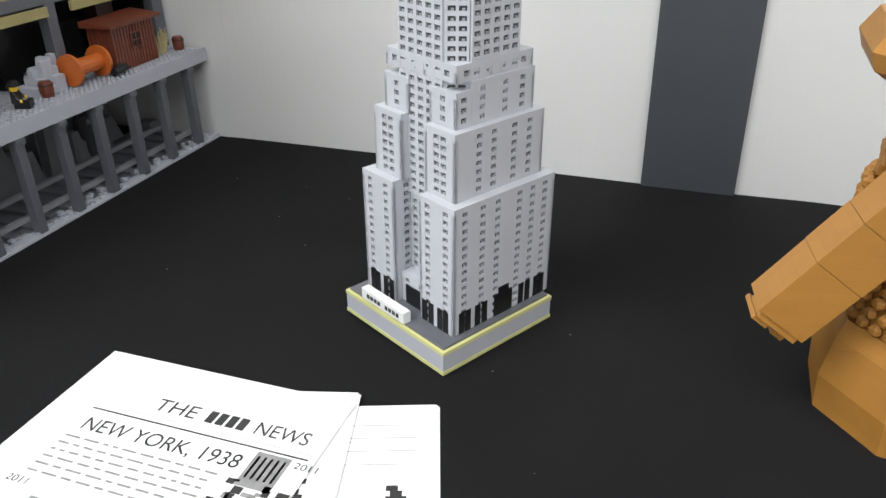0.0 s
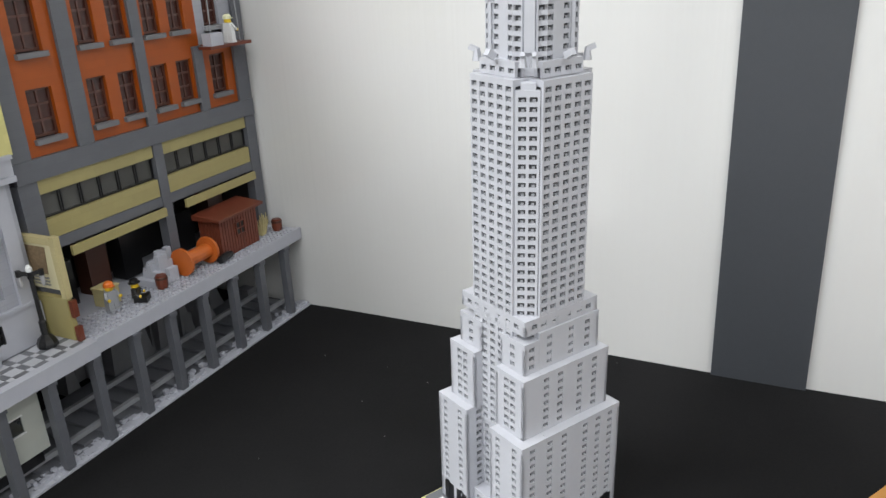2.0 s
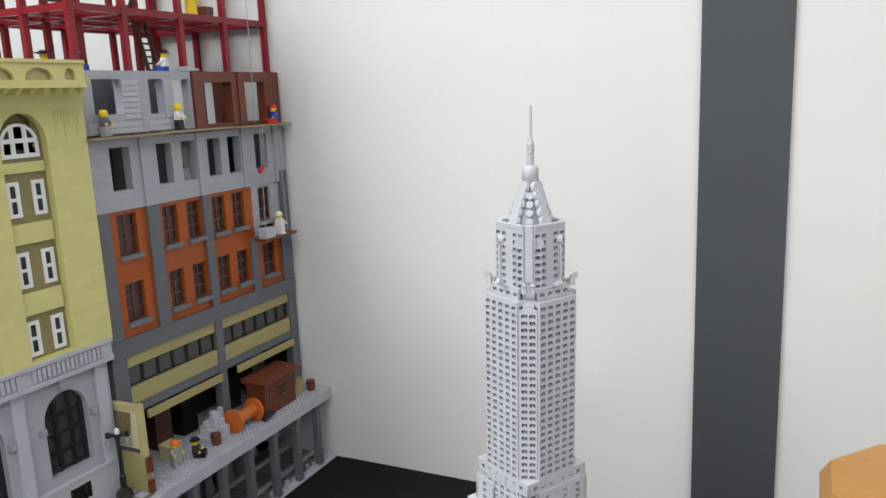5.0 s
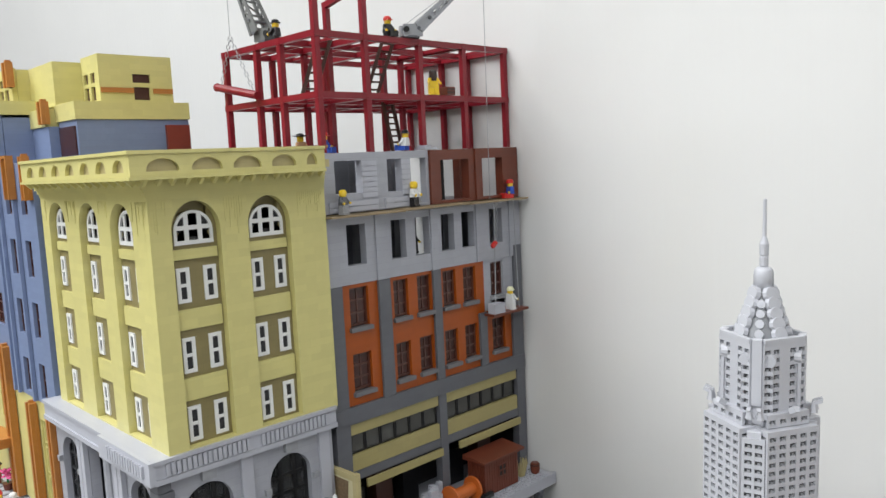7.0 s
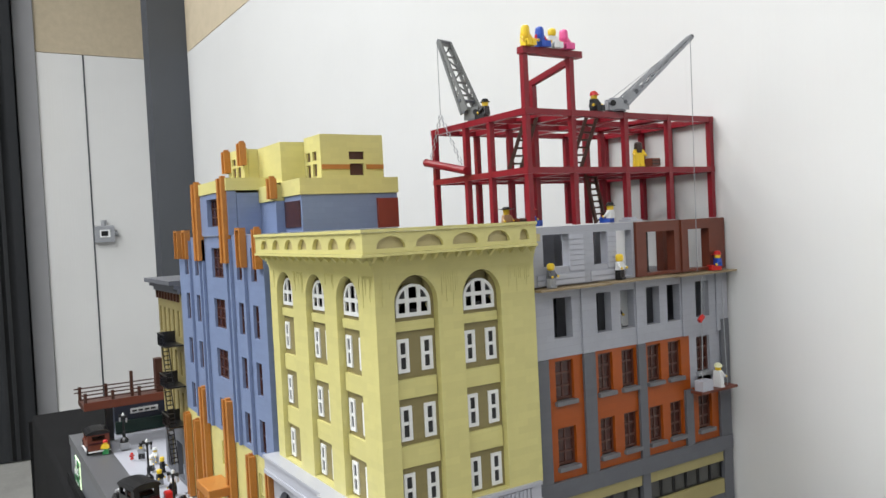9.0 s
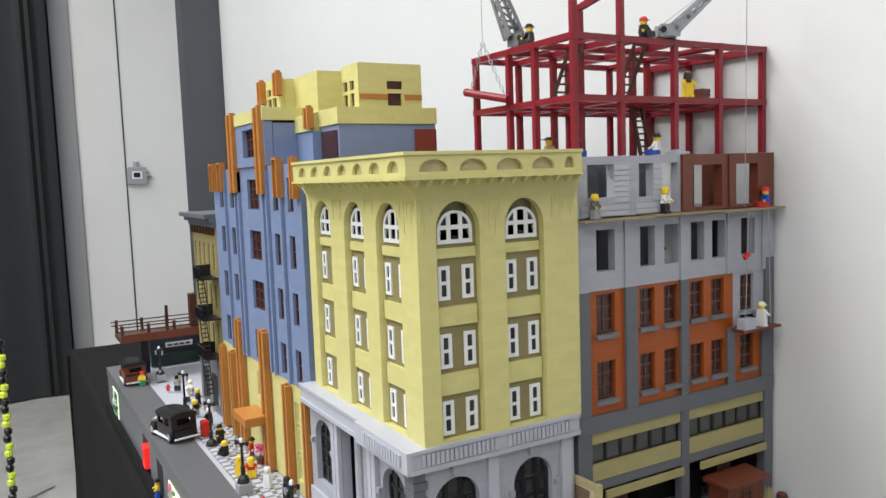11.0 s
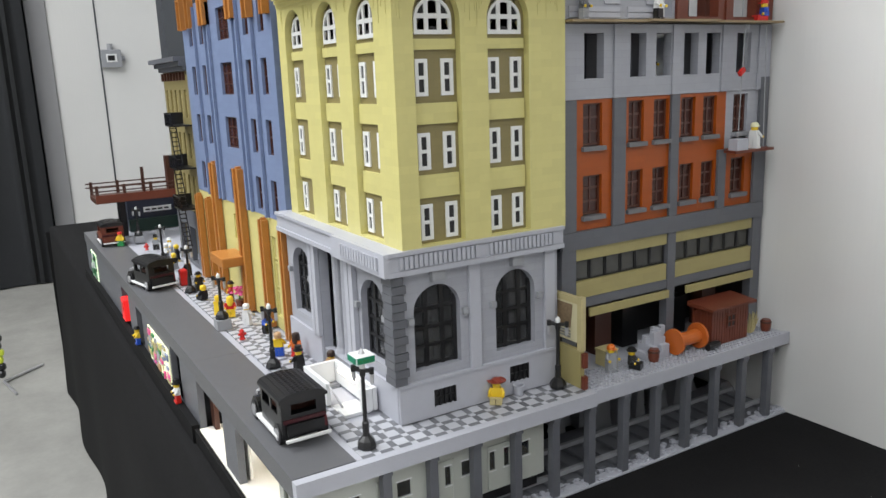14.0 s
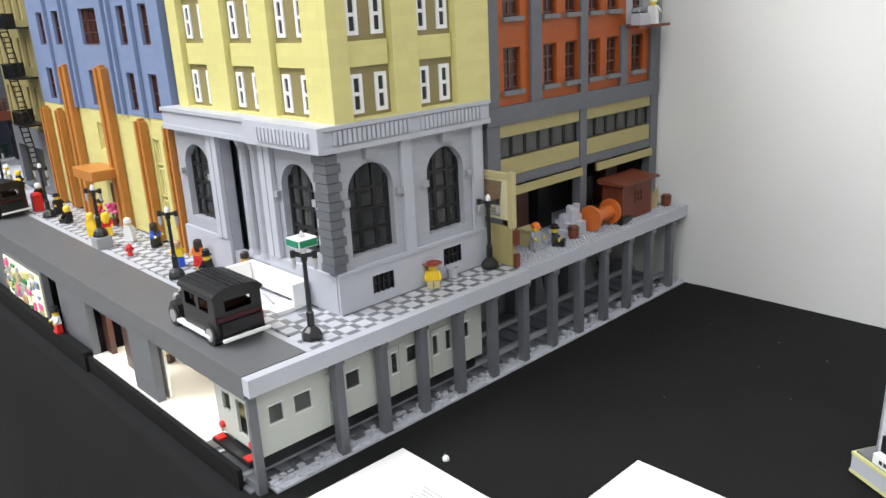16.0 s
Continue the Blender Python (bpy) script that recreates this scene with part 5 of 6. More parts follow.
toy_figure(-0.509, -0.676, TOP, 30, TOY_BLUE, BLACK, HAIR, "long", label="toy figure in a blue top with dark hair")
toy_figure(-0.574, -0.690, TOP, 120, WHITE, WHITE, WHITE, "hair", label="toy figure all in white on the pavement")
toy_figure(-0.640, -0.700, TOP, -20, TOY_RED, SKIN, SKIN, "long", label="toy figure in red and yellow beside a lamp")
toy_figure(-0.662, -0.716, TOP, 140, SKIN, SKIN, SKIN, "hair", label="toy figure in plain yellow beside a lamp")
toy_figure(-0.750, -0.667, TOP, 250, TOY_RED, BROWN, HAIR, "brim", label="toy figure in a dark red coat by the entrance")
toy_figure(-0.787, -0.712, TOP, 200, BLACK, BLACK, SKIN, "hair", True, label="seated toy figure in black with blond hair")
toy_figure(-0.872, -0.700, TOP, 10, BLACK, BLACK, BLACK, "brim", label="toy figure in black with a black hat")
toy_figure(-1.474, -0.760, TOP + 0.001, -30, SKIN, TOY_GREEN, TOY_RED, "helmet", label="toy figure in yellow and green with a red cap")
toy_figure(-1.20, -0.672, TOP, 100, BLACK, BLACK, SKIN, "hair", label="toy figure in black on the far pavement")
toy_figure(-1.235, -0.690, TOP, 60, WHITE, BLACK, WHITE, "hair", label="toy figure in white and black far along the street")
toy_figure(-1.30, -0.668, TOP, -60, WHITE, CRANE_GREY, WHITE, "brim", label="toy figure in white far along the street")
toy_figure(-1.36, -0.690, TOP, 160, CRANE_GREY, BLACK, BLACK, "top", label="grey toy figure with a tall hat")
toy_figure(-1.10, -0.700, TOP, 30, BLACK, CRANE_GREY, SKIN, "hair", label="toy figure in a black coat near the tenement")
toy_figure(-1.01, -0.690, TOP, 210, BLACK, BLACK, WHITE, "hair", label="toy figure in black with white hair")
toy_figure(-0.047, -0.522, TOP, -40, SKIN, TAN, varied("dark_red_hair", (0.25, 0.04, 0.02), 0.4), "wide", True, label="seated toy figure in yellow with a wide red hat")
toy_figure(-0.038, -0.332, TOP, 0, CRANE_GREY, CRANE_GREY, TOY_ORANGE, "helmet", label="toy worker in grey with orange hair")
toy_figure(-0.030, -0.300, TOP, 30, BLACK, BLACK, BLACK, "brim", True, label="seated toy figure in black with a black hat")
toy_figure(-0.080, -0.376, Z3 + 0.0052, 0, SKIN, SKIN, SKIN, "long", True, label="yellow toy figure seated on the top beam")
toy_figure(-0.080, -0.350, Z3 + 0.0052, 0, TOY_BLUE, TOY_BLUE, TOY_BLUE, "long", True, arms=TOY_RED, label="blue toy figure seated on the top beam")
toy_figure(-0.080, -0.327, Z3 + 0.0052, 0, WHITE, WHITE, SKIN, "hair", True, label="white toy figure seated on the top beam")
toy_figure(-0.080, -0.305, Z3 + 0.0052, 0, TOY_PINK, TOY_PINK, TOY_PINK, "long", True, head=TOY_PINK, label="pink toy figure seated on the top beam")
toy_figure(-0.088, -0.243, Z2 + 0.0052, 0, BLACK, BLACK, TOY_RED, "helmet", True, label="toy crane driver in black with a red helmet")
toy_figure(-0.190, -0.372, Z2 + 0.0052, 200, BLACK, BLACK, BLACK, "brim", True, label="toy crane driver in black with a black hat")
toy_figure(-0.082, -0.160, Z1 + 0.0052, -20, SKIN, SKIN, HAIR, "long", label="toy worker in yellow on the steel frame")
toy_figure(-0.178, -0.350, Z0 + 0.0005, 0, TOY_TAN, BROWN, BLACK, "wide", True, label="seated toy worker with a dark wide hat")
toy_figure(-0.118, -0.350, Z0 + 0.0005, 30, TOY_BLUE, TOY_BLUE, TOY_RED, "helmet", True, label="toy worker in blue with a red helmet")
toy_figure(-0.085, -0.222, Z0 + 0.0005, 200, WHITE, TOY_BLUE, BLACK, "brim", True, label="toy worker in blue overalls with a black cap")
toy_figure(-0.056, -0.236, 0.6180, 20, WHITE, BLACK, SKIN, "hair", label="toy worker in white and black standing on the planks")
toy_figure(-0.052, -0.372, 0.6172, 20, DARK_GREY, CRANE_GREY, SKIN, "hair", scale=0.9, label="toy worker in grey standing on the planks")
toy_figure(-0.052, -0.020, 0.6172, 250, TOY_BLUE, TOY_RED, TOY_RED, "helmet", True, label="toy worker with a red helmet on the planks")
toy_figure(-0.043, -0.040, 0.4292, 90, WHITE, WHITE, varied("cream_hat", (0.75, 0.75, 0.5), 0.4), "helmet", label="toy worker in white on the hanging platform")
toy_figure(-0.100, -0.205, 0.5415, 0, BLACK, BLACK, HAIR, "hair", label="dark toy figure inside the unfinished floor")
toy_figure(-0.16, -0.735, 0.0245, -60, SKIN, BLACK, SKIN, "hair", label="yellow toy passenger waiting on the lit platform")
toy_figure(-0.125, -0.728, 0.0245, -120, WHITE, CRANE_GREY, HAIR, "hair", label="toy passenger in white on the lit platform")
toy_figure(-0.340, -0.752, 0.0245, -80, TAN, BROWN_DARK, SKIN, "hair", label="toy figure in the lit subway entrance")
toy_figure(-0.560 + 0.0, -0.824, 0.0302, -90, WHITE, TOY_RED, BLACK, "top", label="toy figure in white and red before the subway wall")
toy_figure(-0.925, -0.824, 0.0302, -90, SKIN, TOY_BLUE, BLACK, "brim", label="toy figure in yellow and blue before the subway wall")
toy_figure(-0.060, -0.745, 0.0617, 0, SKIN, TOY_BLUE, SKIN, "hair", True, label="yellow toy passenger seated in the train")
toy_figure(-0.060, -0.503, 0.0617, 0, SKIN, TOY_RED, SKIN, "hair", True, label="yellow toy passenger seated in the train")


# ---- street lamps ----
def street_lamp(x, y, z, height=0.097, planter=False, white=False):
    ob = thing("street_lamp", (x, y, z), "black plastic street lamp with two hanging lanterns", "street lamp", "street lamps")
    z0 = z
    if planter:
        part("planter", Build().rbox(x - 0.012, x + 0.012, y - 0.012, y + 0.012, z, z + 0.018, 0.001), CRANE_GREY, ob, "grey square foot")
        z0 = z + 0.018
    part("foot", Build().turn(x, y, [(0.0115, z0), (0.0115, z0 + 0.004), (0.0095, z0 + 0.009), (0.006, z0 + 0.0125), (0.0045, z0 + 0.014)], 8), BLACK, ob)
    top = z + height
    part("post", Build().turn(x, y, [(0.0042, z0 + 0.0142), (0.0042, z0 + 0.030), (0.0028, z0 + 0.032), (0.0024, top - 0.018), (0.0036, top - 0.016), (0.0036, top - 0.008)], 8), BLACK, ob)
    b = Build()
    for a in (0.6, 0.6 + math.pi):
        dx, dy = math.cos(a), math.sin(a)
        b.beam((x, y, top - 0.011), (x + dx * 0.012, y + dy * 0.012, top - 0.009), 0.0036, 0.0042)
        b.rod((x + dx * 0.012, y + dy * 0.012, top - 0.013), (x + dx * 0.012, y + dy * 0.012, top - 0.006), 0.0030, n=8)
    part("arm", b, BLACK, ob)
    for a in (0.6, 0.6 + math.pi):
        dx, dy = math.cos(a), math.sin(a)
        part("lantern", Build().turn(x + dx * 0.012, y + dy * 0.012, [(0.0012, top - 0.026), (0.0024, top - 0.023), (0.0026, top - 0.0135)], 8), CHROME, ob, "silver lantern")
    part("cap", Build().turn(x, y, [(0.0034, top - 0.0078), (0.0034, top - 0.003), (0.0012, top)], 8), WHITE if not white else CHROME, ob, "white cap")
    return ob


for x, y, plant in ((-0.028, -0.718, False), (-0.036, -0.429, False), (-0.342, -0.722, False), (-0.578, -0.732, True), (-0.864, -0.720, False), (-1.50, -0.708, True), (-1.16, -0.712, False)):
    street_lamp(x, y, TOP, 0.104 if x > -0.03 else 0.099, plant)
sign = thing("street_sign", (-0.028, -0.718, TOP + 0.104), "green and white street name sign on the lamp", "sign")
SIGN_GREEN = varied("sign_green", (0.01, 0.2, 0.11), 0.35, 0.05)
part("frame", Build().rbox(-0.0395, -0.0165, -0.7295, -0.7065, TOP + 0.1042, TOP + 0.1135), WHITE, sign)
part("plate", Build().box(-0.0163, -0.0155, -0.7285, -0.7075, TOP + 0.1055, TOP + 0.1125), SIGN_GREEN, sign)
part("plate", Build().box(-0.0385, -0.0175, -0.7305, -0.7297, TOP + 0.1055, TOP + 0.1125), SIGN_GREEN, sign)
for k in range(4):
    part("letter_bar", Build().box(-0.0154, -0.0150, -0.7265 + k * 0.0045, -0.7235 + k * 0.0045, TOP + 0.1075, TOP + 0.1105), TOY_GREEN, sign)
part("finial", Build().turn(-0.028, -0.718, [(0.004, TOP + 0.1137), (0.003, TOP + 0.116), (0.001, TOP + 0.1195)], 8), CHROME, sign)

# ---- subway stairs ----
stairs = thing("stair_enclosure", (-0.18, -0.67, TOP), "white parapet round the lit subway stairs on the pavement", "stairs")
sz0, sz1 = TOP + 0.0005, TOP + 0.031
part("parapet", Build().box(-0.240, -0.112, -0.668, -0.662, sz0, sz1), WHITE, stairs, bevel=0.0006)
part("parapet", Build().box(-0.240, -0.234, -0.712, -0.6685, sz0, sz1), WHITE, stairs, bevel=0.0006)
part("parapet", Build().box(-0.2335, -0.160, -0.712, -0.706, sz0, sz1), WHITE, stairs, bevel=0.0006)
part("parapet", Build().box(-0.118, -0.112, -0.684, -0.6685, sz0, sz1), WHITE, stairs, bevel=0.0006)
for k in range(5):
    part("step", Build().box(-0.1185 - 0.023 * k - 0.0228, -0.1185 - 0.023 * k, -0.7055, -0.6685, TOP - 0.004 - 0.003 * k, TOP + 0.0006 - 0.003 * k), WHITE, stairs)
part("handrail", Build().rod((-0.116, -0.709, TOP + 0.014), (-0.158, -0.709, TOP + 0.030), 0.0014, n=6), CHROME, stairs)
lamp = thing("stair_lamp", (-0.19, -0.671, TOP + 0.02), "small warm lamp inside the stair parapet", "lamp")
part("bulb", Build().rbox(-0.215, -0.165, -0.6718, -0.6688, TOP + 0.022, TOP + 0.026), glow("stair_glow", (1.0, 0.88, 0.7), 7.0), lamp)


# ---- cars ----
def old_car(at, paint, roof, hood, label):
    """A boxy 1930s toy car, nose towards -x."""
    ob = thing("toy_car", at, label, "toy car", "toy cars")
    x, y, z = at
    zb = z + 0.010
    b = Build()
    b.box(x - 0.018, x + 0.0435, y - 0.0215, y + 0.0215, zb, zb + 0.004)
    b.box(x + 0.0462, x + 0.050, y - 0.020, y + 0.020, zb, zb + 0.012)
    for s in (-1, 1):
        sd = Side(y + s * 0.024, "y")
        sd.wall(b, x - 0.018, x + 0.0435, zb, zb + 0.034, -0.0015 if s < 0 else 0.0, 0.0 if s < 0 else 0.0015, [(x - 0.012, x + 0.010, zb + 0.019, zb + 0.031), (x + 0.016, x + 0.034, zb + 0.019, zb + 0.031)])
    Side(x + 0.046, "x").wall(b, y - 0.024, y + 0.024, zb, zb + 0.034, -0.002, 0.0, [(y - 0.0135, y + 0.0135, zb + 0.0205, zb + 0.0305)])
    Side(x - 0.0165, "x").wall(b, y - 0.022, y + 0.022, zb, zb + 0.034, -0.0015, 0.0, [(y - 0.017, y + 0.017, zb + 0.019, zb + 0.031)])
    part("body", b, paint, ob)
    arc = [(-0.0262, 0.0338), (-0.0258, 0.0365), (-0.022, 0.0395), (-0.013, 0.0418), (0.0, 0.0425), (0.013, 0.0418), (0.022, 0.0395), (0.0258, 0.0365), (0.0262, 0.0338)]
    b = Build().prism([(y + u, zb + q) for u, q in arc], lambda u, d, q: (d, u, q), x - 0.020, x + 0.048)
    for i in range(12):
        for k in range(9):
            px, py = x - 0.0175 + i * 0.0056 + 0.0016 * (k % 2), y - 0.0215 + k * 0.0054
            top = zb + 0.0424 - 0.0042 * ((py - y) / 0.0225) ** 2
            b.rbox(px - 0.0018, px + 0.0018, py - 0.0017, py + 0.0017, top - 0.002, top + 0.0009, 0.0004)
    part("roof", b, roof, ob)
    part("rear_panel", Build().box(x + 0.0462, x + 0.0474, y - 0.0225, y + 0.0225, zb + 0.013, zb + 0.0165), varied("dark_red_panel", (0.05, 0.006, 0.01), 0.35), ob, "very dark red rear panel")
    b = Build()
    b.rbox(x - 0.052, x - 0.0185, y - 0.013, y + 0.013, zb + 0.002, zb + 0.019, 0.003)
    part("hood", b, hood, ob)
    part("grille", Build().box(x - 0.0555, x - 0.0523, y - 0.011, y + 0.011, zb, zb + 0.017), CHROME, ob)
    for s in (-1, 1):
        part("running_board", Build().box(x - 0.030, x + 0.036, y + s * 0.0245 - 0.003, y + s * 0.0245 + 0.003, z + 0.007, z + 0.0095), WHITE, ob, "white running board")
        part("fender", Build().rod((x - 0.040, y + s * 0.020 - 0.004, z + 0.013), (x - 0.040, y + s * 0.020 + 0.004, z + 0.013), 0.011, n=14), paint, ob)
        part("headlight", Build().rod((x - 0.050, y + s * 0.016, zb + 0.014), (x - 0.044, y + s * 0.016, zb + 0.014), 0.0036, n=8), CHROME, ob)
        for wx in (-0.040, 0.034):
            w = part("wheel", Build().rod((x + wx, y + s * 0.021 - 0.004 + s * 0.001, z + 0.0100), (x + wx, y + s * 0.021 + 0.004 + s * 0.001, z + 0.0100), 0.0099, n=16), BLACK, ob)
            part("rim", Build().rod((x + wx, y + s * 0.026, z + 0.0100), (x + wx, y + s * 0.0268, z + 0.0100), 0.0062, n=12), CHROME, w)
    part("bumper", Build().box(x + 0.0545, x + 0.0575, y - 0.024, y + 0.024, z + 0.008, z + 0.0105), WHITE, ob, "pale rear bumper")
    part("rear_lamp", Build().box(x + 0.0462, x + 0.0475, y + 0.0205, y + 0.0238, zb + 0.002, zb + 0.012), varied("dark_red_lamp", (0.12, 0.005, 0.01), 0.3), ob)
    part("seat", Build().box(x - 0.006, x + 0.030, y - 0.018, y + 0.018, zb + 0.0182, zb + 0.024), BROWN_DARK, ob)
    ob.scale = (1.17, 1.15, 1.24)
    part("windscreen", Build().box(x - 0.0172, x - 0.0168, y - 0.020, y + 0.020, zb + 0.018, zb + 0.034), CLEAR, ob)
    return ob


CAR_Z = DECK + 0.0011
old_car((-0.134, -0.772, CAR_Z), BLACK, BLACK, BLACK, "black plastic toy car of the nineteen thirties on the street")
old_car((-0.975, -0.774, CAR_Z), BLACK, BLACK, WHITE, "black toy car with a white hood on the street").rotation_euler = (0, 0, radians(13))
old_car((-1.54, -0.775, CAR_Z), BROWN, BLACK, BROWN, "dark red toy car with a black roof on the street")

# ---- pavement furniture ----
def hydrant(x, y):
    ob = thing("hydrant", (x, y, TOP), "small red plastic fire hydrant on the pavement", "hydrant", "hydrants")
    part("barrel", Build().turn(x, y, [(0.005, TOP), (0.005, TOP + 0.002), (0.0036, TOP + 0.003), (0.0036, TOP + 0.012), (0.0046, TOP + 0.013), (0.003, TOP + 0.0165), (0.001, TOP + 0.018)], 10), TOY_RED, ob)
    part("outlet", Build().rod((x, y - 0.0065, TOP + 0.009), (x, y + 0.0065, TOP + 0.009), 0.0022, n=8), TOY_RED, ob)


hydrant(-0.498, -0.722)
hydrant(-1.373, -0.712)
box = thing("letter_box", (-0.937, -0.716, TOP), "bright red letter box on the pavement", "letter box")
part("body", Build().rbox(-0.946, -0.928, -0.724, -0.708, TOP, TOP + 0.034, 0.003), TOY_RED, box)
part("slot", Build().box(-0.941, -0.933, -0.7248, -0.7242, TOP + 0.024, TOP + 0.026), BLACK, box)
tub = thing("flower_tub", (-0.70, -0.665, TOP), "pink flowers in a brown tub by the entrance", "plant")
part("tub", Build().turn(-0.70, -0.665, [(0.007, TOP), (0.009, TOP + 0.012)], 10), BROWN, tub)
rf = random.Random(9)
b = Build()
for k in range(30):
    a, r = rf.uniform(0, 6.28), rf.uniform(0, 0.015)
    px, py, pz = -0.70 + r * math.cos(a), -0.665 + r * math.sin(a), TOP + 0.031 + rf.uniform(-0.008, 0.008)
    b.turn(px, py, [(0.0014, pz - 0.002), (0.0038, pz), (0.0016, pz + 0.0024)], 6)
part("flowers", b, TOY_PINK, tub)
part("stem", Build().rod((-0.70, -0.665, TOP + 0.012), (-0.70, -0.665, TOP + 0.03), 0.0018, n=6), TOY_GREEN, tub)
bucket = thing("bucket", (-0.046, -0.487, TOP), "small light grey bucket on the pavement", "bucket")
part("pail", Build().turn(-0.046, -0.487, [(0.006, TOP), (0.0072, TOP + 0.012), (0.0078, TOP + 0.0125), (0.0078, TOP + 0.0135), (0.0066, TOP + 0.0135), (0.0055, TOP + 0.003)], 14), PALE_GREY, bucket)
part("handle", Build().rod((-0.046, -0.4945, TOP + 0.0138), (-0.046, -0.4795, TOP + 0.0150), 0.0007, n=6), PALE_GREY, bucket)

# ---- building site before the shop ----
board = thing("hoarding_board", (-0.045, -0.405, TOP), "tan and pale yellow hoarding board with a poster", "board")
part("panel", Build().box(-0.088, -0.014, -0.409, -0.402, TOP, TOP + 0.052), varied("olive_board", (0.34, 0.29, 0.12), 0.42, 0.06), board)
part("frame", Build().box(-0.078, -0.072, -0.4095, -0.4015, TOP + 0.0522, TOP + 0.124).box(-0.020, -0.012, -0.4095, -0.4015, TOP + 0.0522, TOP + 0.126).box(-0.0718, -0.0202, -0.4095, -0.4015, TOP + 0.116, TOP + 0.124), TAN, board)
part("sheet", Build().box(-0.0715, -0.0205, -0.4085, -0.4065, TOP + 0.062, TOP + 0.1155), varied("cream_board", (0.62, 0.57, 0.36), 0.5, 0.06), board)
poster = part("poster", Build().prism([(-0.066, TOP + 0.113), (-0.030, TOP + 0.113), (-0.034, TOP + 0.080), (-0.058, TOP + 0.080)], lambda u, d, z: (u, -0.4086 - d, z), 0.0, 0.0006), varied("brown_print", (0.2, 0.14, 0.08), 0.6, 0.6, 300.0), board)
for k in range(3):
    part("text_bar", Build().box(-0.060, -0.034, -0.4093, -0.4087, TOP + 0.066 + k * 0.004, TOP + 0.068 + k * 0.004), GREY_INK, board)
part("post", Build().box(-0.0118, -0.0065, -0.409, -0.402, TOP, TOP + 0.018).box(-0.0118, -0.0065, -0.409, -0.402, TOP + 0.030, TOP + 0.050), BROWN, board)
S0 = DECK + 0.0007
REEL = varied("rust_orange_plastic", (0.5, 0.12, 0.02), 0.35, 0.08)
spool = thing("cable_reel", (-0.030, -0.190, S0), "orange plastic cable reel lying on its side", "cable reel")
for y in (-0.216, -0.166):
    part("flange", Build().rod((-0.030, y, S0 + 0.0205), (-0.030, y + 0.004, S0 + 0.0205), 0.0195, n=20), REEL, spool)
part("drum", Build().rod((-0.030, -0.212, S0 + 0.0205), (-0.030, -0.166, S0 + 0.0205), 0.0105, n=14), REEL, spool)
rocks = thing("rubble_heap", (-0.052, -0.232, S0), "light grey stepped heap of rubble bricks", "rubble")
r4 = random.Random(12)
for i, j in [(i, j) for i in range(-2, 3) for j in range(-4, 5)]:
    px, py = -0.052 + 0.008 * i, -0.226 + 0.008 * j
    far = math.hypot((px + 0.052) / 0.022, (py + 0.226) / 0.037)
    if far < 1.15 and not (px > -0.054 and py > -0.221):
        h = 0.0096 * max(1, round(4.2 * (1 - far * far * 0.75) + r4.uniform(-0.6, 0.4)))
        part("brick", Build().rbox(px - 0.0039, px + 0.0039, py - 0.0039, py + 0.0039, S0, S0 + h), PALE_GREY, rocks)
shed = thing("site_shed", (-0.04, -0.105, S0), "reddish brown site shed with a small window and flat roof", "shed")
SHED = varied("rust_brown_plastic", (0.15, 0.038, 0.02), 0.4, 0.1, bricks=0.15)
part("wall", Build().box(-0.058, -0.022, -0.145, -0.062, S0, S0 + 0.056), SHED, shed)
b = Build()
for k in range(14):
    b.box(-0.0219, -0.0208, -0.1445 + k * 0.0059, -0.1398 + k * 0.0059, S0, S0 + 0.055)
    if k < 6:
        b.box(-0.0575 + k * 0.0059, -0.0528 + k * 0.0059, -0.1462, -0.1451, S0, S0 + 0.055)
parts("board", b, SHED, shed)
part("roof", Build().add([(-0.064, -0.151, S0 + 0.0562), (-0.014, -0.151, S0 + 0.0562), (-0.014, -0.052, S0 + 0.0562), (-0.064, -0.052, S0 + 0.0562), (-0.064, -0.151, S0 + 0.064), (-0.014, -0.151, S0 + 0.0600), (-0.014, -0.052, S0 + 0.0600), (-0.064, -0.052, S0 + 0.064)],
                          [(0, 3, 2, 1), (4, 5, 6, 7), (0, 1, 5, 4), (1, 2, 6, 5), (2, 3, 7, 6), (3, 0, 4, 7)]), SHED, shed)
for u0, side_x in ((-0.112, True), (-0.050, False)):
    b, p = Build(), Build()
    if side_x:
        for k in range(3):
            b.box(-0.0207, -0.0188, -0.112 + k * 0.009, -0.1105 + k * 0.009, S0 + 0.024, S0 + 0.044)
            b.box(-0.0206, -0.0189, -0.112, -0.0925, S0 + 0.024 + k * 0.0095, S0 + 0.0255 + k * 0.0095)
        p.box(-0.0208, -0.0203, -0.112, -0.0925, S0 + 0.024, S0 + 0.044)
        f = part("window", b, BROWN, shed)
        part("pane", p, BLACK, f)
for bx, by in ((-0.030, -0.256), (-0.022, -0.016)):
    brl = thing("barrel", (bx, by, S0), "small reddish brown barrel on the deck", "barrel", "barrels")
    part("shell", Build().turn(bx, by, [(0.0066, S0), (0.0082, S0 + 0.006), (0.0082, S0 + 0.013), (0.0068, S0 + 0.019), (0.005, S0 + 0.0191)], 12), BROWN, brl)
    part("hoop", Build().turn(bx, by, [(0.0084, S0 + 0.0135), (0.0086, S0 + 0.014), (0.0086, S0 + 0.016), (0.0084, S0 + 0.0165)], 12), BROWN_DARK, brl)
plant = thing("straw_bush", (-0.035, -0.040, S0), "tan dry bush beside the shed", "plant")
b = Build()
r6 = random.Random(4)
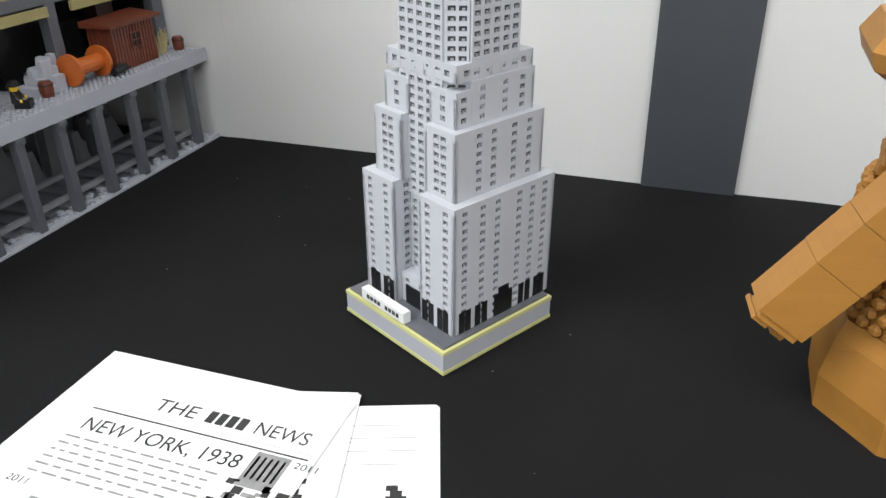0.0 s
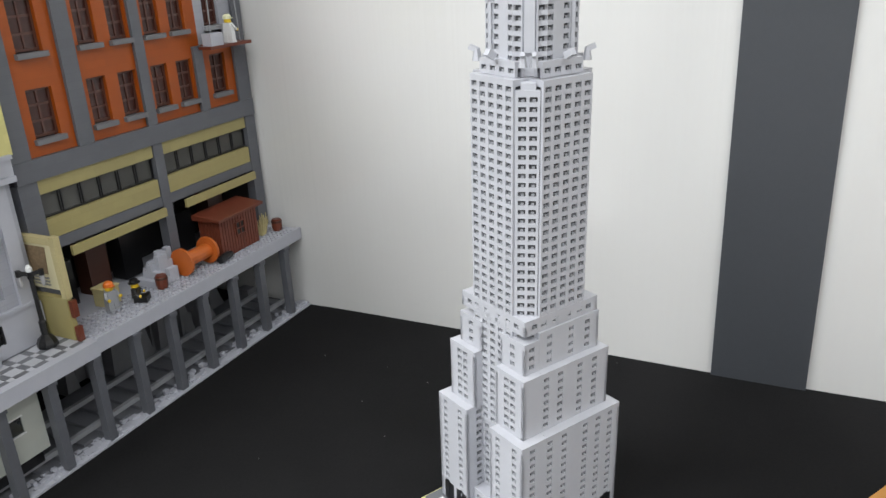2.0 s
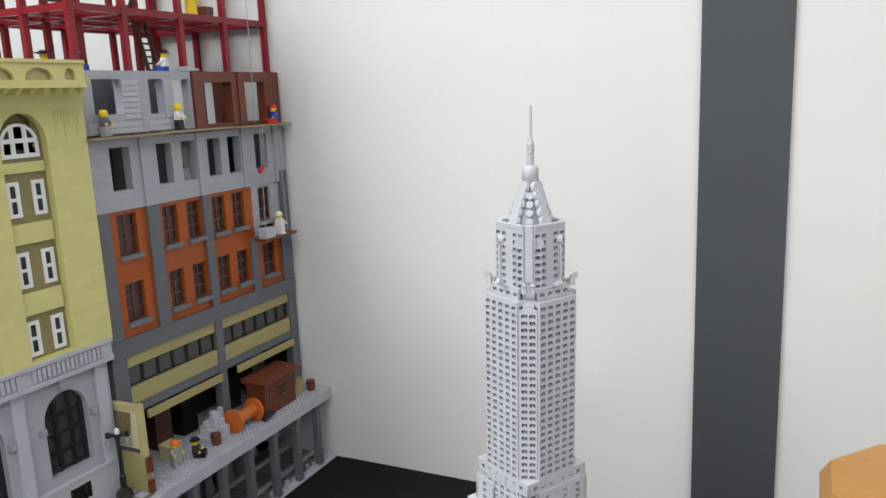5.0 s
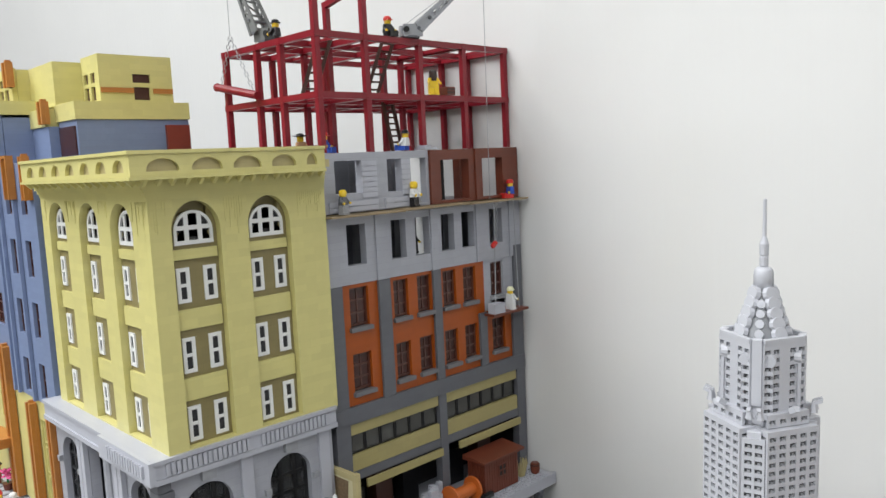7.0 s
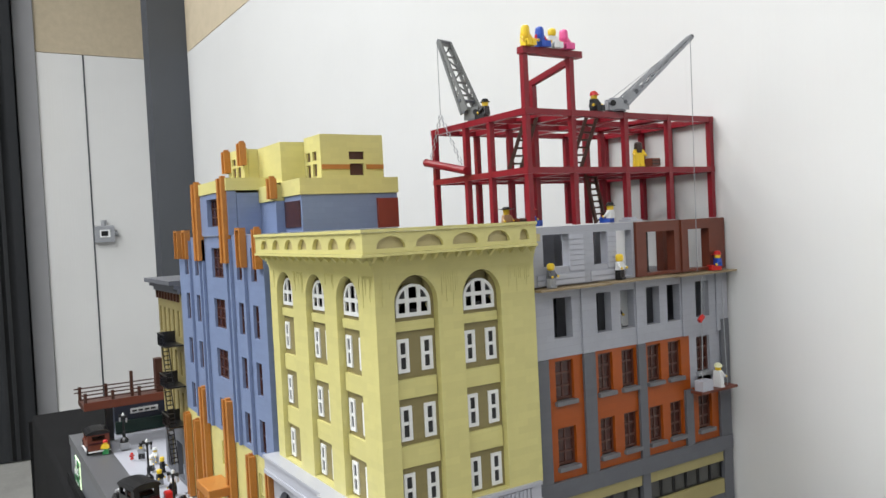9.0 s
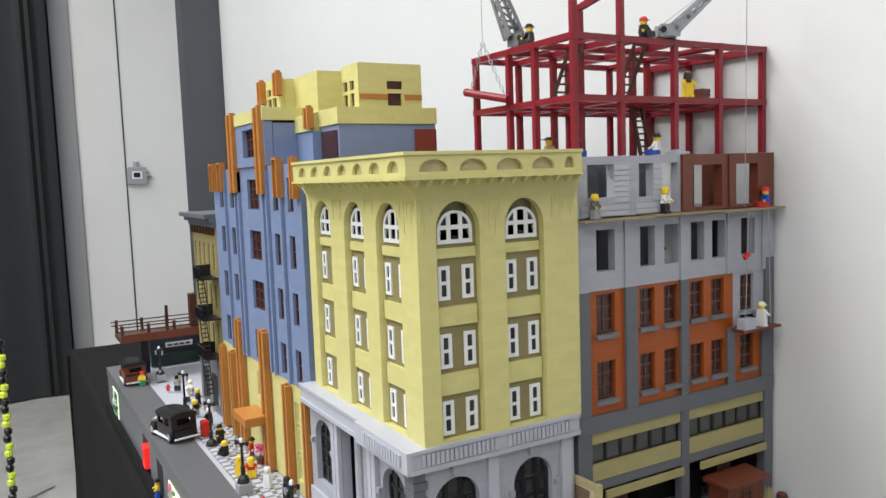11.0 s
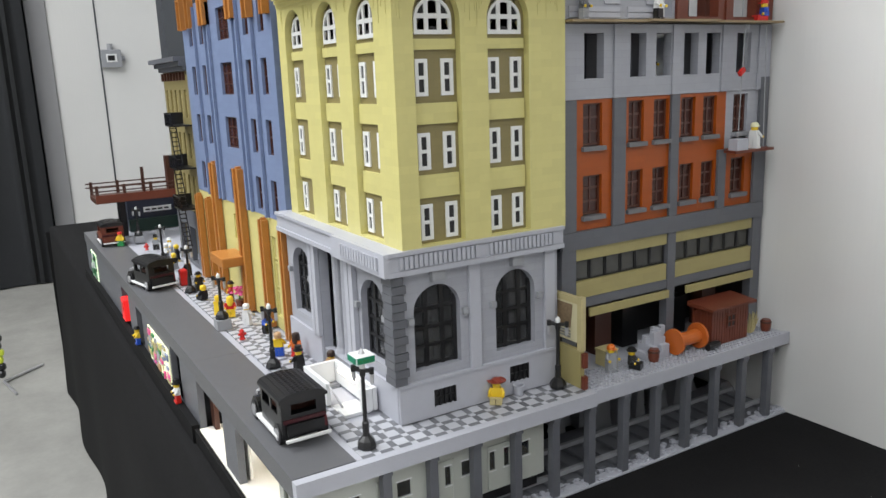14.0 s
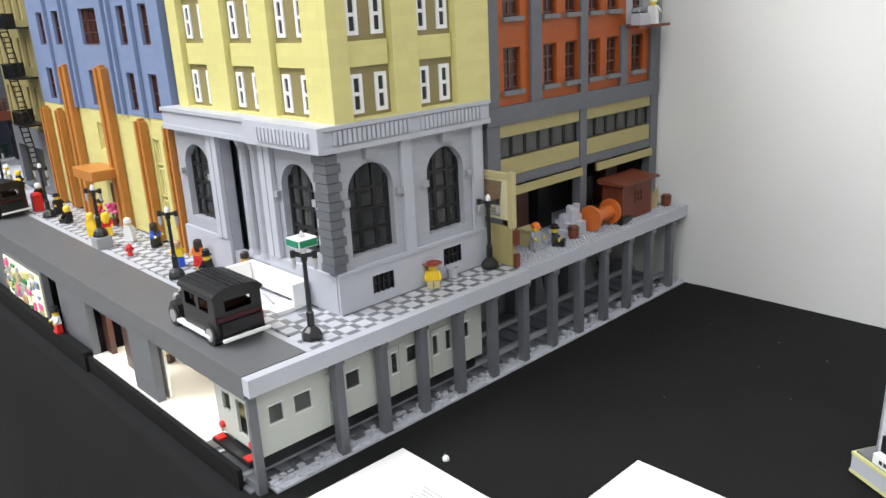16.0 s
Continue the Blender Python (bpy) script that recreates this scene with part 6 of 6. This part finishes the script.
for k in range(26):
    a, t = r6.uniform(0, 6.28), r6.uniform(0.2, 0.7)
    p = Vector((-0.035 + 0.006 * math.cos(a), -0.040 + 0.006 * math.sin(a), S0))
    q = p + Vector((math.cos(a) * t * 0.016, math.sin(a) * t * 0.016, r6.uniform(0.02, 0.04)))
    b.rod(p, q, 0.0018, 0.0006, 5)
part("stalks", b, TAN, plant)
tool = thing("black_tool_bag", (-0.010, -0.150, S0), "lumpy black tool bag on the deck", "bag")
part("bag", Build().rod((-0.012, -0.163, S0 + 0.006), (-0.012, -0.138, S0 + 0.0075), 0.006, 0.0045, 8), BLACK, tool)
part("strap", Build().rod((-0.012, -0.158, S0 + 0.012), (-0.012, -0.144, S0 + 0.012), 0.0014, n=6), BLACK, tool)
sack = thing("tan_crate", (-0.060, -0.318, S0), "pale tan crate before the shop front", "crate")
part("box", Build().rbox(-0.072, -0.052, -0.330, -0.306, S0, S0 + 0.022), TAN, sack)
part("lid", Build().rbox(-0.073, -0.051, -0.331, -0.305, S0 + 0.0222, S0 + 0.025), TAN, sack)
# shop goods in the dark openings
for k, (y, c) in enumerate(((-0.345, BLACK), (-0.29, BROWN_DARK), (-0.235, BLACK), (-0.13, BLACK), (-0.06, BROWN_DARK))):
    goods = thing("shop_fixture", (-0.11, y, DECK), "dark fixture standing inside the unlit shop", "shop fixture", "shop fixtures")
    part("frame", Build().box(-0.125, -0.100, y - 0.016, y + 0.016, DECK + 0.0002, DECK + 0.060 + 0.012 * (k % 3)), c, goods)
    part("head", Build().turn(-0.112, y, [(0.008, DECK + 0.086), (0.010, DECK + 0.091), (0.006, DECK + 0.099)], 10), BLACK if k % 2 else BROWN_DARK, goods)


# ---- cranes, chains and ropes ----
def crane(at, tip, W0, W1, metal, wheel=True):
    ob = thing("derrick_crane", at, "silver grey toy derrick crane on the steel frame", "crane", "cranes")
    x, y, z = at
    base, tip = Vector(at), Vector(tip)
    d = (tip - base)
    f = Vector((d.x, d.y, 0)).normalized()
    s = Vector((-f.y, f.x, 0))
    b = Build()
    b.turn(x, y, [(0.014, z), (0.014, z + 0.003)], 14)
    part("turntable", b, DARK_GREY, ob)
    b = Build()
    for k in (-1, 1):
        p = base + s * k * 0.0095
        b.beam(p - f * 0.014 + Vector((0, 0, 0.011)), p + f * 0.016 + Vector((0, 0, 0.011)), 0.004, 0.018)
    b.beam(base - f * 0.016 + Vector((0, 0, 0.010)), base + f * 0.010 + Vector((0, 0, 0.010)), 0.0145, 0.014)
    part("housing", b, metal, ob)
    root = base + f * 0.010 + Vector((0, 0, 0.014))
    run = (tip - root).normalized()
    rise = run.cross(s).normalized()
    D0, D1 = 0.0065, 0.0022
    for k in (-1, 1):
        b = Build()
        # a side plate of the boom: two flanges and a pierced web
        for e in (-1, 1):
            b.beam(root + s * k * W0 + rise * e * D0, tip + s * k * W1 + rise * e * D1, 0.0036, 0.0040, rise)
        b.beam(root + s * k * W0, root + (tip - root) * 0.22 + s * k * (W0 + (W1 - W0) * 0.22), 0.0016, 0.0115, rise)
        for q in range(8):
            t0 = 0.24 + q * 0.095
            w, dd = W0 + (W1 - W0) * t0, D0 + (D1 - D0) * t0
            p = root + (tip - root) * t0 + s * k * w
            b.beam(p - rise * dd, p + run * 0.009 + rise * dd, 0.0016, 0.0030)
        part("boom_side", b, metal, ob)
    b = Build()
    for q in range(6):
        t0 = 0.06 + q * 0.18
        w = W0 + (W1 - W0) * t0
        p = root + (tip - root) * t0
        b.beam(p - s * w, p + s * w, 0.0022, 0.005 if q in (0, 5) else 0.003)
        if q < 5:
            p2 = root + (tip - root) * (t0 + 0.17)
            b.beam(p - s * w * (1 if q % 2 else -1), p2 + s * w * 0.95 * (1 if q % 2 else -1), 0.0016, 0.0022)
    part("boom_lacing", b, metal, ob)
    for q in (0.0, 0.16):
        p = root + (tip - root) * q
        part("pin", Build().rod(p - s * (W0 + 0.002), p + s * (W0 + 0.002), 0.0026, n=10), DARK_GREY, ob)
    part("tip_pulley", Build().rod(tip - s * (W1 + 0.001), tip + s * (W1 + 0.001), 0.0034, n=10), DARK_GREY, ob)
    part("stay", Build().rod(base - f * 0.008 + Vector((0, 0, 0.020)), tip, 0.0005, n=5), metal, ob)
    if wheel:
        part("winch", Build().rod(base - f * 0.010 - s * 0.014 + Vector((0, 0, 0.012)), base - f * 0.010 + s * 0.014 + Vector((0, 0, 0.012)), 0.0045, n=10), BLACK, ob)
    return ob


crane((-0.080, -0.205, Z2 + 0.0052), (-0.030, -0.092, 0.983), 0.0115, 0.0045, CRANE_GREY)
crane((-0.214, -0.372, Z2 + 0.0052), (-0.276, -0.386, 1.006), 0.0165, 0.0120, CRANE_DARK)


def rope(p, q, name, label, r=0.0006):
    ob = thing(name, q, label, "rope", "hoist ropes")
    part("strand", Build().rod(p, q, r, n=5), CRANE_GREY, ob)
    return ob


rope((-0.030, -0.092, 0.980), (-0.030, -0.096, 0.62), "hoist_rope", "thin grey hoist rope hanging from the crane")
rope((-0.284, -0.394, 1.008), (-0.284, -0.394, 0.889), "hoist_rope", "thin grey hoist rope hanging from the crane")


def chain(p, q, label, n=12, hook=None):
    ob = thing("hoist_chain", q, label, "chain", "hoist chains")
    p, q = Vector(p), Vector(q)
    d = (q - p) / n
    s = d.cross(Vector((0.3, 0.5, 0.1))).normalized() * 0.0022
    for k in range(n):
        a = p + d * (k + 0.05)
        c = p + d * (k + 1.05)
        w = s if k % 2 else d.cross(s).normalized() * 0.0022
        part("link", Build().rod(a - w, c - w, 0.0007, n=5).rod(a + w, c + w, 0.0007, n=5), CRANE_GREY, ob)
    if hook:
        part("hook", Build().beam(q, q + Vector((0, -0.010, -0.008)), 0.005, 0.006), hook, ob, "red hook")


chain((-0.284, -0.394, 0.889), (-0.318, -0.395, 0.820), "grey chain carrying the red pipe")
chain((-0.284, -0.394, 0.889), (-0.226, -0.395, 0.803), "grey chain carrying the red pipe")
chain((-0.040, -0.070, 0.612), (-0.042, -0.072, 0.548), "grey chain with a red hook hanging from the planks", 10, TOY_RED)
pipe = thing("red_pipe", (-0.275, -0.395, 0.805), "dark red round beam hanging from the chains", "pipe")
part("tube", Build().rod((-0.333, -0.395, 0.817), (-0.215, -0.395, 0.794), 0.0062, n=12), RED, pipe)
part("cap", Build().rod((-0.3342, -0.395, 0.8173), (-0.3315, -0.395, 0.8168), 0.0068, n=12), RED, pipe)
plat = thing("hanging_platform", (-0.045, -0.045, 0.418), "reddish brown painter's platform hanging on grey ropes", "platform")
part("plank", Build().box(-0.056, -0.034, -0.092, -0.004, 0.4248, 0.4290), BROWN, plat)
part("box", Build().rbox(-0.050, -0.034, -0.089, -0.064, 0.4292, 0.4460), PALE_GREY, plat)
for y in (-0.078, -0.018):
    part("rope", Build().rod((-0.043, y, 0.4290), (-0.043, y * 0.8 - 0.010, 0.612), 0.0008, n=5), CRANE_GREY, plat)
for x, y, z, n in ((-0.085, -0.126, Z1 + 0.005, "on the steel frame"), (-0.165, -0.332, Z0, "beside the workers")):
    cr = thing("brown_crate", (x, y, z), "small reddish brown crate " + n, "crate", "crates")
    part("box", Build().rbox(x - 0.008, x + 0.008, y - 0.009, y + 0.009, z + 0.0004, z + 0.0135), BROWN, cr)
    part("slat", Build().box(x + 0.008, x + 0.0088, y - 0.009, y + 0.009, z + 0.003, z + 0.006).box(x + 0.008, x + 0.0088, y - 0.009, y + 0.009, z + 0.008, z + 0.011), BROWN_DARK, cr)
heap = thing("loose_plates", (-0.07, -0.19, 0.703), "loose grey plates on the unfinished top floor", "plates")
part("plate", Build().box(-0.085, -0.06, -0.205, -0.18, 0.7032, 0.7064), PALE_GREY, heap)
part("plate", Build().box(-0.083, -0.066, -0.2, -0.186, 0.7066, 0.7098), PALE_GREY, heap)

# ---- posters on the subway wall ----
def poster_board(x0, x1, z0, z1, label, colours, strength):
    ob = thing("subway_poster", ((x0 + x1) / 2, SIDE_Y - 0.001, z0), label, "poster", "subway posters")
    y = SIDE_Y + 0.0025
    part("backing", Build().box(x0, x1, y - 0.002, y, z0, z1), glow("poster_light_" + str(round(x0, 2)), colours[0], strength), ob)
    rp = random.Random(int(-x0 * 1000))
    for k in range(80):
        w, h = (x1 - x0) * rp.uniform(0.03, 0.13), (z1 - z0) * rp.uniform(0.05, 0.2)
        u, v = rp.uniform(x0, x1 - w), rp.uniform(z0, z1 - h)
        part("patch", Build().box(u, u + w, y - 0.0026 - 0.00004 * k, y - 0.0021, v, v + h), rp.choice(colours[1]), ob)
    return ob


poster_board(-0.826, -0.640, 0.030, 0.098, "bright coloured picture panel glowing on the subway wall", ((0.8, 0.8, 0.55), [YELLOW, TOY_GREEN, TOY_PINK, WHITE, TAN, LIGHT_GREY, BLUE, TOY_TAN]), 0.35)
poster_board(-1.66, -1.56, 0.030, 0.106, "pale green lit picture panel on the subway wall", ((0.75, 0.9, 0.6), [WHITE, TOY_GREEN, BLACK]), 0.6)
phone = thing("red_telephone_box", (-1.105, -0.80, 0.0), "bright red telephone box glowing by itself in the subway wall", "telephone box")
# body glows by itself, standing in for a red lit opening
part("body", Build().rbox(-1.125, -1.09, -0.822, -0.80, 0.036, 0.088, 0.003), glow("glowing_red_box", (0.8, 0.02, 0.02), 0.5), phone)
part("window", Build().box(-1.120, -1.095, -0.8232, -0.8222, 0.055, 0.08), TOY_RED, phone)
part("foot", Build().box(-1.125, -1.09, -0.814, -0.80, 0.0, 0.0358), BLACK, phone)
ledge = Build().box(FAR_X, -0.45, SIDE_Y - 0.010, SIDE_Y + 0.002, 0.0, 0.030).box(-0.4495, -0.030, SIDE_Y - 0.006, SIDE_Y - 0.0004, 0.0, 0.0235)
structure("cloth_ledge", ledge, CLOTH, "black cloth fold along the subway wall", "cloth")

# ---- newspapers ----
def words(text, wide, high, u, v, name, up, mat=INK):
    """Lettering on a sheet, fitted into a width and a height; u, v: its lower left corner from the sheet's corner."""
    cu = bpy.data.curves.new(name, "FONT")
    cu.body, cu.size = text, 1.0
    tmp = bpy.data.objects.new(name, cu)
    me = bpy.data.meshes.new_from_object(tmp)
    bpy.data.objects.remove(tmp)
    xs, ys = [q.co.x for q in me.vertices], [q.co.y for q in me.vertices]
    me.transform(Matrix.Translation((u, -v, 0.0017)) @ Matrix.Diagonal((wide / (max(xs) - min(xs)), high / max(ys), 1, 1)) @ Matrix.Translation((-min(xs), 0, 0)))
    me.materials.append(mat)
    ob = new(name, me)
    ob.parent = up
    return ob


def newspaper(at, turn, label, w=0.297, h=0.42, full=True, lift=0.0):
    """A sheet with its top left corner at the origin of its own axes; a curl at the upper edge."""
    ob = thing("newspaper", at, label, "newspaper", "newspapers")
    ob.rotation_euler = (0, 0, radians(turn))
    for layer in range(3):
        o = 0.0012 * layer
        sheet = new("sheet", mesh_of("sheet", Build().box(-o, w - o, -h + o * 0.6, o * 0.6, 0.0006 * layer, 0.0006 * layer + 0.0003), PAPER))
        sheet.parent = ob
    zt = 0.00155

    def bar(u0, u1, v0, v1, mat=INK):
        q = new("print_bar", mesh_of("print_bar", Build().box(u0, u1, -v1, -v0, zt + lift * 0.0, zt + 0.00012), mat))
        q.parent = ob

    if full:
        words("THE", 0.038, 0.0135, 0.080, 0.0545, "headline", ob)
        for k in range(4):
            bar(0.1275 + k * 0.0092, 0.1345 + k * 0.0092, 0.0415, 0.0545)
        words("NEWS", 0.045, 0.0135, 0.171, 0.0545, "headline", ob)
        words("NEW YORK, 1938", 0.138, 0.0135, 0.041, 0.0905, "headline", ob)
        bar(0.045, 0.225, 0.0335, 0.0338, GREY_INK)
        bar(0.034, 0.225, 0.0615, 0.0619, GREY_INK)
        bar(0.034, 0.225, 0.0665, 0.0680)
        rn = random.Random(2)
        for line in range(6):
            u = 0.036
            while u < 0.165:
                l = rn.uniform(0.004, 0.014)
                bar(u, min(u + l, 0.172), 0.0985 + line * 0.0075, 0.1003 + line * 0.0075, GREY_INK)
                u += l + 0.004
        words("2011", 0.018, 0.006, 0.218, 0.0775, "caption", ob)
        words("2011", 0.018, 0.006, 0.028, 0.150, "caption", ob)
        bar(0.186, 0.214, 0.070, 0.104, GREY_INK)
        for k in range(5):
            bar(0.1885 + k * 0.0052, 0.1905 + k * 0.0052, 0.074, 0.096, INK)
        for k in range(22):
            u, v = rn.uniform(0.172, 0.222), rn.uniform(0.098, 0.13)
            bar(u, u + rn.uniform(0.003, 0.012), v, v + rn.uniform(0.002, 0.007), rn.choice((INK, GREY_INK)))
        for k in range(30):
            u, v = rn.uniform(0.0, 0.15), rn.uniform(0.155, 0.185)
            bar(u, u + rn.uniform(0.004, 0.016), v, v + rn.uniform(0.002, 0.006), rn.choice((INK, GREY_INK)))
    else:
        for k in range(4):
            bar(w * 0.62, w * 0.92, 0.022 + k * 0.014, 0.0225 + k * 0.014, GREY_INK)
        for k in range(10):
            rn = random.Random(k)
            bar(w * 0.45 + 0.004 * (k % 3), w * 0.45 + rn.uniform(0.02, 0.05), 0.03 + k * 0.005, 0.0312 + k * 0.005, GREY_INK)
        for k in range(8):
            bar(w * 0.82 + 0.003 * (k % 2), w * 0.86 + 0.003 * (k % 3), 0.085 + k * 0.005, 0.090 + k * 0.005, INK)
    return ob


newspaper((0.250, -0.513, 0.0052), 0.3, "white newspaper front page with black headlines on the table", 0.230, 0.32, True, 0.0)
newspaper((0.276, -0.553, 0.0027), 16.0, "white printed sheet lying under the front page", 0.210, 0.29, False)
newspaper((0.345, -0.558, 0.0002), 20.0, "white printed sheet at the bottom of the stack", 0.210, 0.26, False)
newspaper((0.040, -0.659, 0.0003), -1.0, "white printed sheet at the table's edge", 0.150, 0.16, False)
chip = thing("loose_plate", (0.089, -0.640, 0.0), "tiny white round plastic plate on the cloth", "toy part")
part("disc", Build().turn(0.089, -0.640, [(0.0038, 0.0002), (0.0038, 0.0034)], 12), WHITE, chip)
part("stud", Build().turn(0.089, -0.640, [(0.0024, 0.0035), (0.0024, 0.0050)], 10), WHITE, chip)
rs = random.Random(21)
b = Build()
for k in range(26):
    x, y = rs.uniform(0.05, 1.2), rs.uniform(-0.7, 0.0)
    b.box(x, x + rs.uniform(0.0004, 0.0012), y, y + rs.uniform(0.0004, 0.001), 0.0012, 0.0018)
tagged(part("lint", b, GREY_INK), "specks of pale grey lint on the black cloth", "lint", kind="stuff")

# ---- ochre statue ----
b = Build()
cx, cy = 0.905, -0.36
b.turn(cx, cy, [(0.090, 0.0), (0.092, 0.030), (0.086, 0.065), (0.080, 0.080)], 9)
b.turn(cx, cy, [(0.074, 0.080), (0.078, 0.11), (0.080, 0.15), (0.070, 0.19), (0.065, 0.21), (0.066, 0.26)], 16)
for k in range(9):
    for q in range(38):
        a = 2 * math.pi * (q + 0.5 * (k % 2)) / 38
        z = 0.086 + k * 0.0115
        r = 0.076 + 0.006 * math.sin((k / 8) * 2.6)
        x, y = cx + r * math.cos(a), cy + r * math.sin(a)
        b.turn(x, y, [(0.002, z - 0.005), (0.005, z - 0.002), (0.005, z + 0.002), (0.002, z + 0.005)], 6)
for k in range(9):
    for q in range(30):
        a = 2 * math.pi * (q + 0.5 * (k % 2)) / 30
        z = 0.190 + k * 0.0088
        r = 0.070 - 0.0006 * k + 0.002 * (q % 2)
        x, y = cx + r * math.cos(a), cy + r * math.sin(a)
        b.box(x - 0.005, x + 0.005, y - 0.005, y + 0.005, z - 0.0036, z + 0.0036)
b.turn(cx, cy, [(0.088, 0.254), (0.106, 0.266), (0.110, 0.278), (0.100, 0.294), (0.05, 0.296)], 9)
a0, a1 = Vector((0.777, -0.418, 0.094)), Vector((0.868, -0.404, 0.218))
d = (a1 - a0).normalized()
side = d.cross(Vector((0, 0, 1))).normalized()
over = side.cross(d).normalized()
for q, (s0, s1, w, h) in enumerate(((0.0, 0.05, 0.0360, 0.0405), (0.0504, 0.088, 0.0364, 0.0410), (0.0884, 0.156, 0.0360, 0.0405))):
    b.beam(a0 + d * s0, a0 + d * s1, w, h)
b.beam(a0 - d * 0.005 + side * 0.004, a0 - d * 0.0002 + side * 0.004, 0.026, 0.034)
b.beam(a0 - d * 0.009 + over * 0.011, a0 - d * 0.0052 + over * 0.011, 0.030, 0.013)
b.beam(a0 - d * 0.012 - over * 0.010 - side * 0.003, a0 - d * 0.0054 - over * 0.010 - side * 0.003, 0.022, 0.010)
tagged(part("brick_statue", b, STATUE), "ochre brick-built statue with a studded chest and raised arm", "statue")

# ---- far things in the hall ----
wb = thing("wall_box", (-5.29, -0.135, 0.82), "small grey electrical box on the white wall", "electrical box")
part("case", Build().rbox(-5.2995, -5.25, -0.205, -0.075, 0.74, 0.86, 0.006), CRANE_GREY, wb)
part("face", Build().box(-5.2498, -5.246, -0.175, -0.105, 0.775, 0.83), WHITE, wb)
part("screen", Build().box(-5.2458, -5.244, -0.165, -0.12, 0.785, 0.82), BLACK, wb)
parts("conduit", Build().rod((-5.28, -0.14, 0.86), (-5.28, -0.14, 0.90), 0.02, n=8).rod((-5.28, -0.075, 0.8), (-5.28, -0.05, 0.8), 0.018, n=8), CRANE_GREY, wb)
wb.location += Vector((0, -0.019, -0.033))
structure("panel_seam", Build().box(-5.2996, -5.296, -0.232, -0.222, -0.75, 2.055), WALL_GREY, "dark joint between the white wall panels", "trim")
HAZARD = varied("hazard_yellow_plastic", (0.62, 0.72, 0.06), 0.35, 0.08)
stand = thing("barrier_stand", (-3.2, -1.10, -0.75), "hazard chain post with yellow and black links", "barrier")
for k in range(22):
    z = -0.72 + k * 0.034
    part("link", Build().turn(-3.2, -1.105 + 0.006 * (k % 2), [(0.010, z), (0.017, z + 0.008), (0.017, z + 0.026), (0.010, z + 0.033)], 8), HAZARD if (k // 2) % 2 else BLACK, stand)
part("foot", Build().rod((-3.2, -1.10, -0.74), (-3.35, -0.93, -0.742), 0.006, n=6).rod((-3.2, -1.10, -0.74), (-3.0, -1.06, -0.742), 0.006, n=6), CHROME, stand)
b = Build()
for k in range(24):
    y0, y1 = -1.9 + k * 0.0508, -1.9 + (k + 1) * 0.0508
    x0, x1 = -5.18 + 0.012 * math.sin(k * 0.9), -5.18 + 0.012 * math.sin((k + 1) * 0.9)
    b.add([(x0, y0, -0.74), (x1, y1, -0.74), (x1, y1, 3.9), (x0, y0, 3.9)], [(0, 1, 2, 3)])
    b.add([(x0 - 0.01, y0, -0.74), (x1 - 0.01, y1, -0.74), (x1 - 0.01, y1, 3.9), (x0 - 0.01, y0, 3.9)], [(3, 2, 1, 0)])
cur = thing("black_curtain", (-5.18, -1.3, -0.74), "heavy black curtain hanging to the concrete floor", "curtain")
part("drape", b, CURTAIN, cur, "", True)
part("rail", Build().rod((-5.18, -1.95, 3.9), (-5.18, -0.66, 3.9), 0.012, n=8), CHROME, cur)

# ---- pavement tiles ----
def unit_tile(name, w, d, mat):
    return mesh_of(name, Build().rbox(0.00015, w - 0.00015, 0.00015, d - 0.00015, 0.0, 0.0032, 0.0003), mat)


T = 0.008
LIGHT2 = unit_tile("tile", 2 * T, 2 * T, TILE_LIGHT)
LIGHT1 = unit_tile("tile", T, T, TILE_LIGHT)
DARK_A = unit_tile("tile", T, 2 * T, TILE_DARK)
DARK_B = unit_tile("tile", 2 * T, T, TILE_DARK)
pave = thing("pavement_tiles", (-0.03, -0.57, DECK - 0.0032), "light and dark grey tiled pavement laid in a pinwheel pattern", "pavement", "", "structure")
count = 0


def lay(mesh, x, y):
    ob = new("tile", mesh)
    ob.parent = pave
    ob.location = Vector((x, y, 0)) - Vector((pave.location.x, pave.location.y, 0))


rest = [Build(), Build()]


def tile_cell(x, y, single):
    """One pinwheel: a light square, two dark oblongs and a small light square."""
    cells = ((LIGHT2, 0, 0, 2 * T, 2 * T, 0), (DARK_A, 2 * T, 0, T, 2 * T, 1), (DARK_B, 0, 2 * T, 2 * T, T, 1), (LIGHT1, 2 * T, 2 * T, T, T, 0))
    for mesh, dx, dy, w, d, k in cells:
        if single:
            lay(mesh, x + dx, y + dy)
        else:
            rest[k].rbox(x + dx + 0.00015, x + dx + w - 0.00015, y + dy + 0.00015, y + dy + d - 0.00015, DECK - 0.0032, DECK, 0.0003)


for i in range(2):
    for j in range(14):
        tile_cell(-0.052 + i * 3 * T, -0.734 + j * 3 * T, True)
for i in range(40):
    for j in range(3):
        x, y = -0.076 - i * 3 * T, -0.730 + j * 3 * T
        if -0.236 < x < -0.110 and y > -0.715:
            continue
        tile_cell(x, y, i < 14)
for k, mat in ((0, TILE_LIGHT), (1, TILE_DARK)):
    ob = part("far_tiles", rest[k], mat, pave)
    ob["kind"] = "stuff"
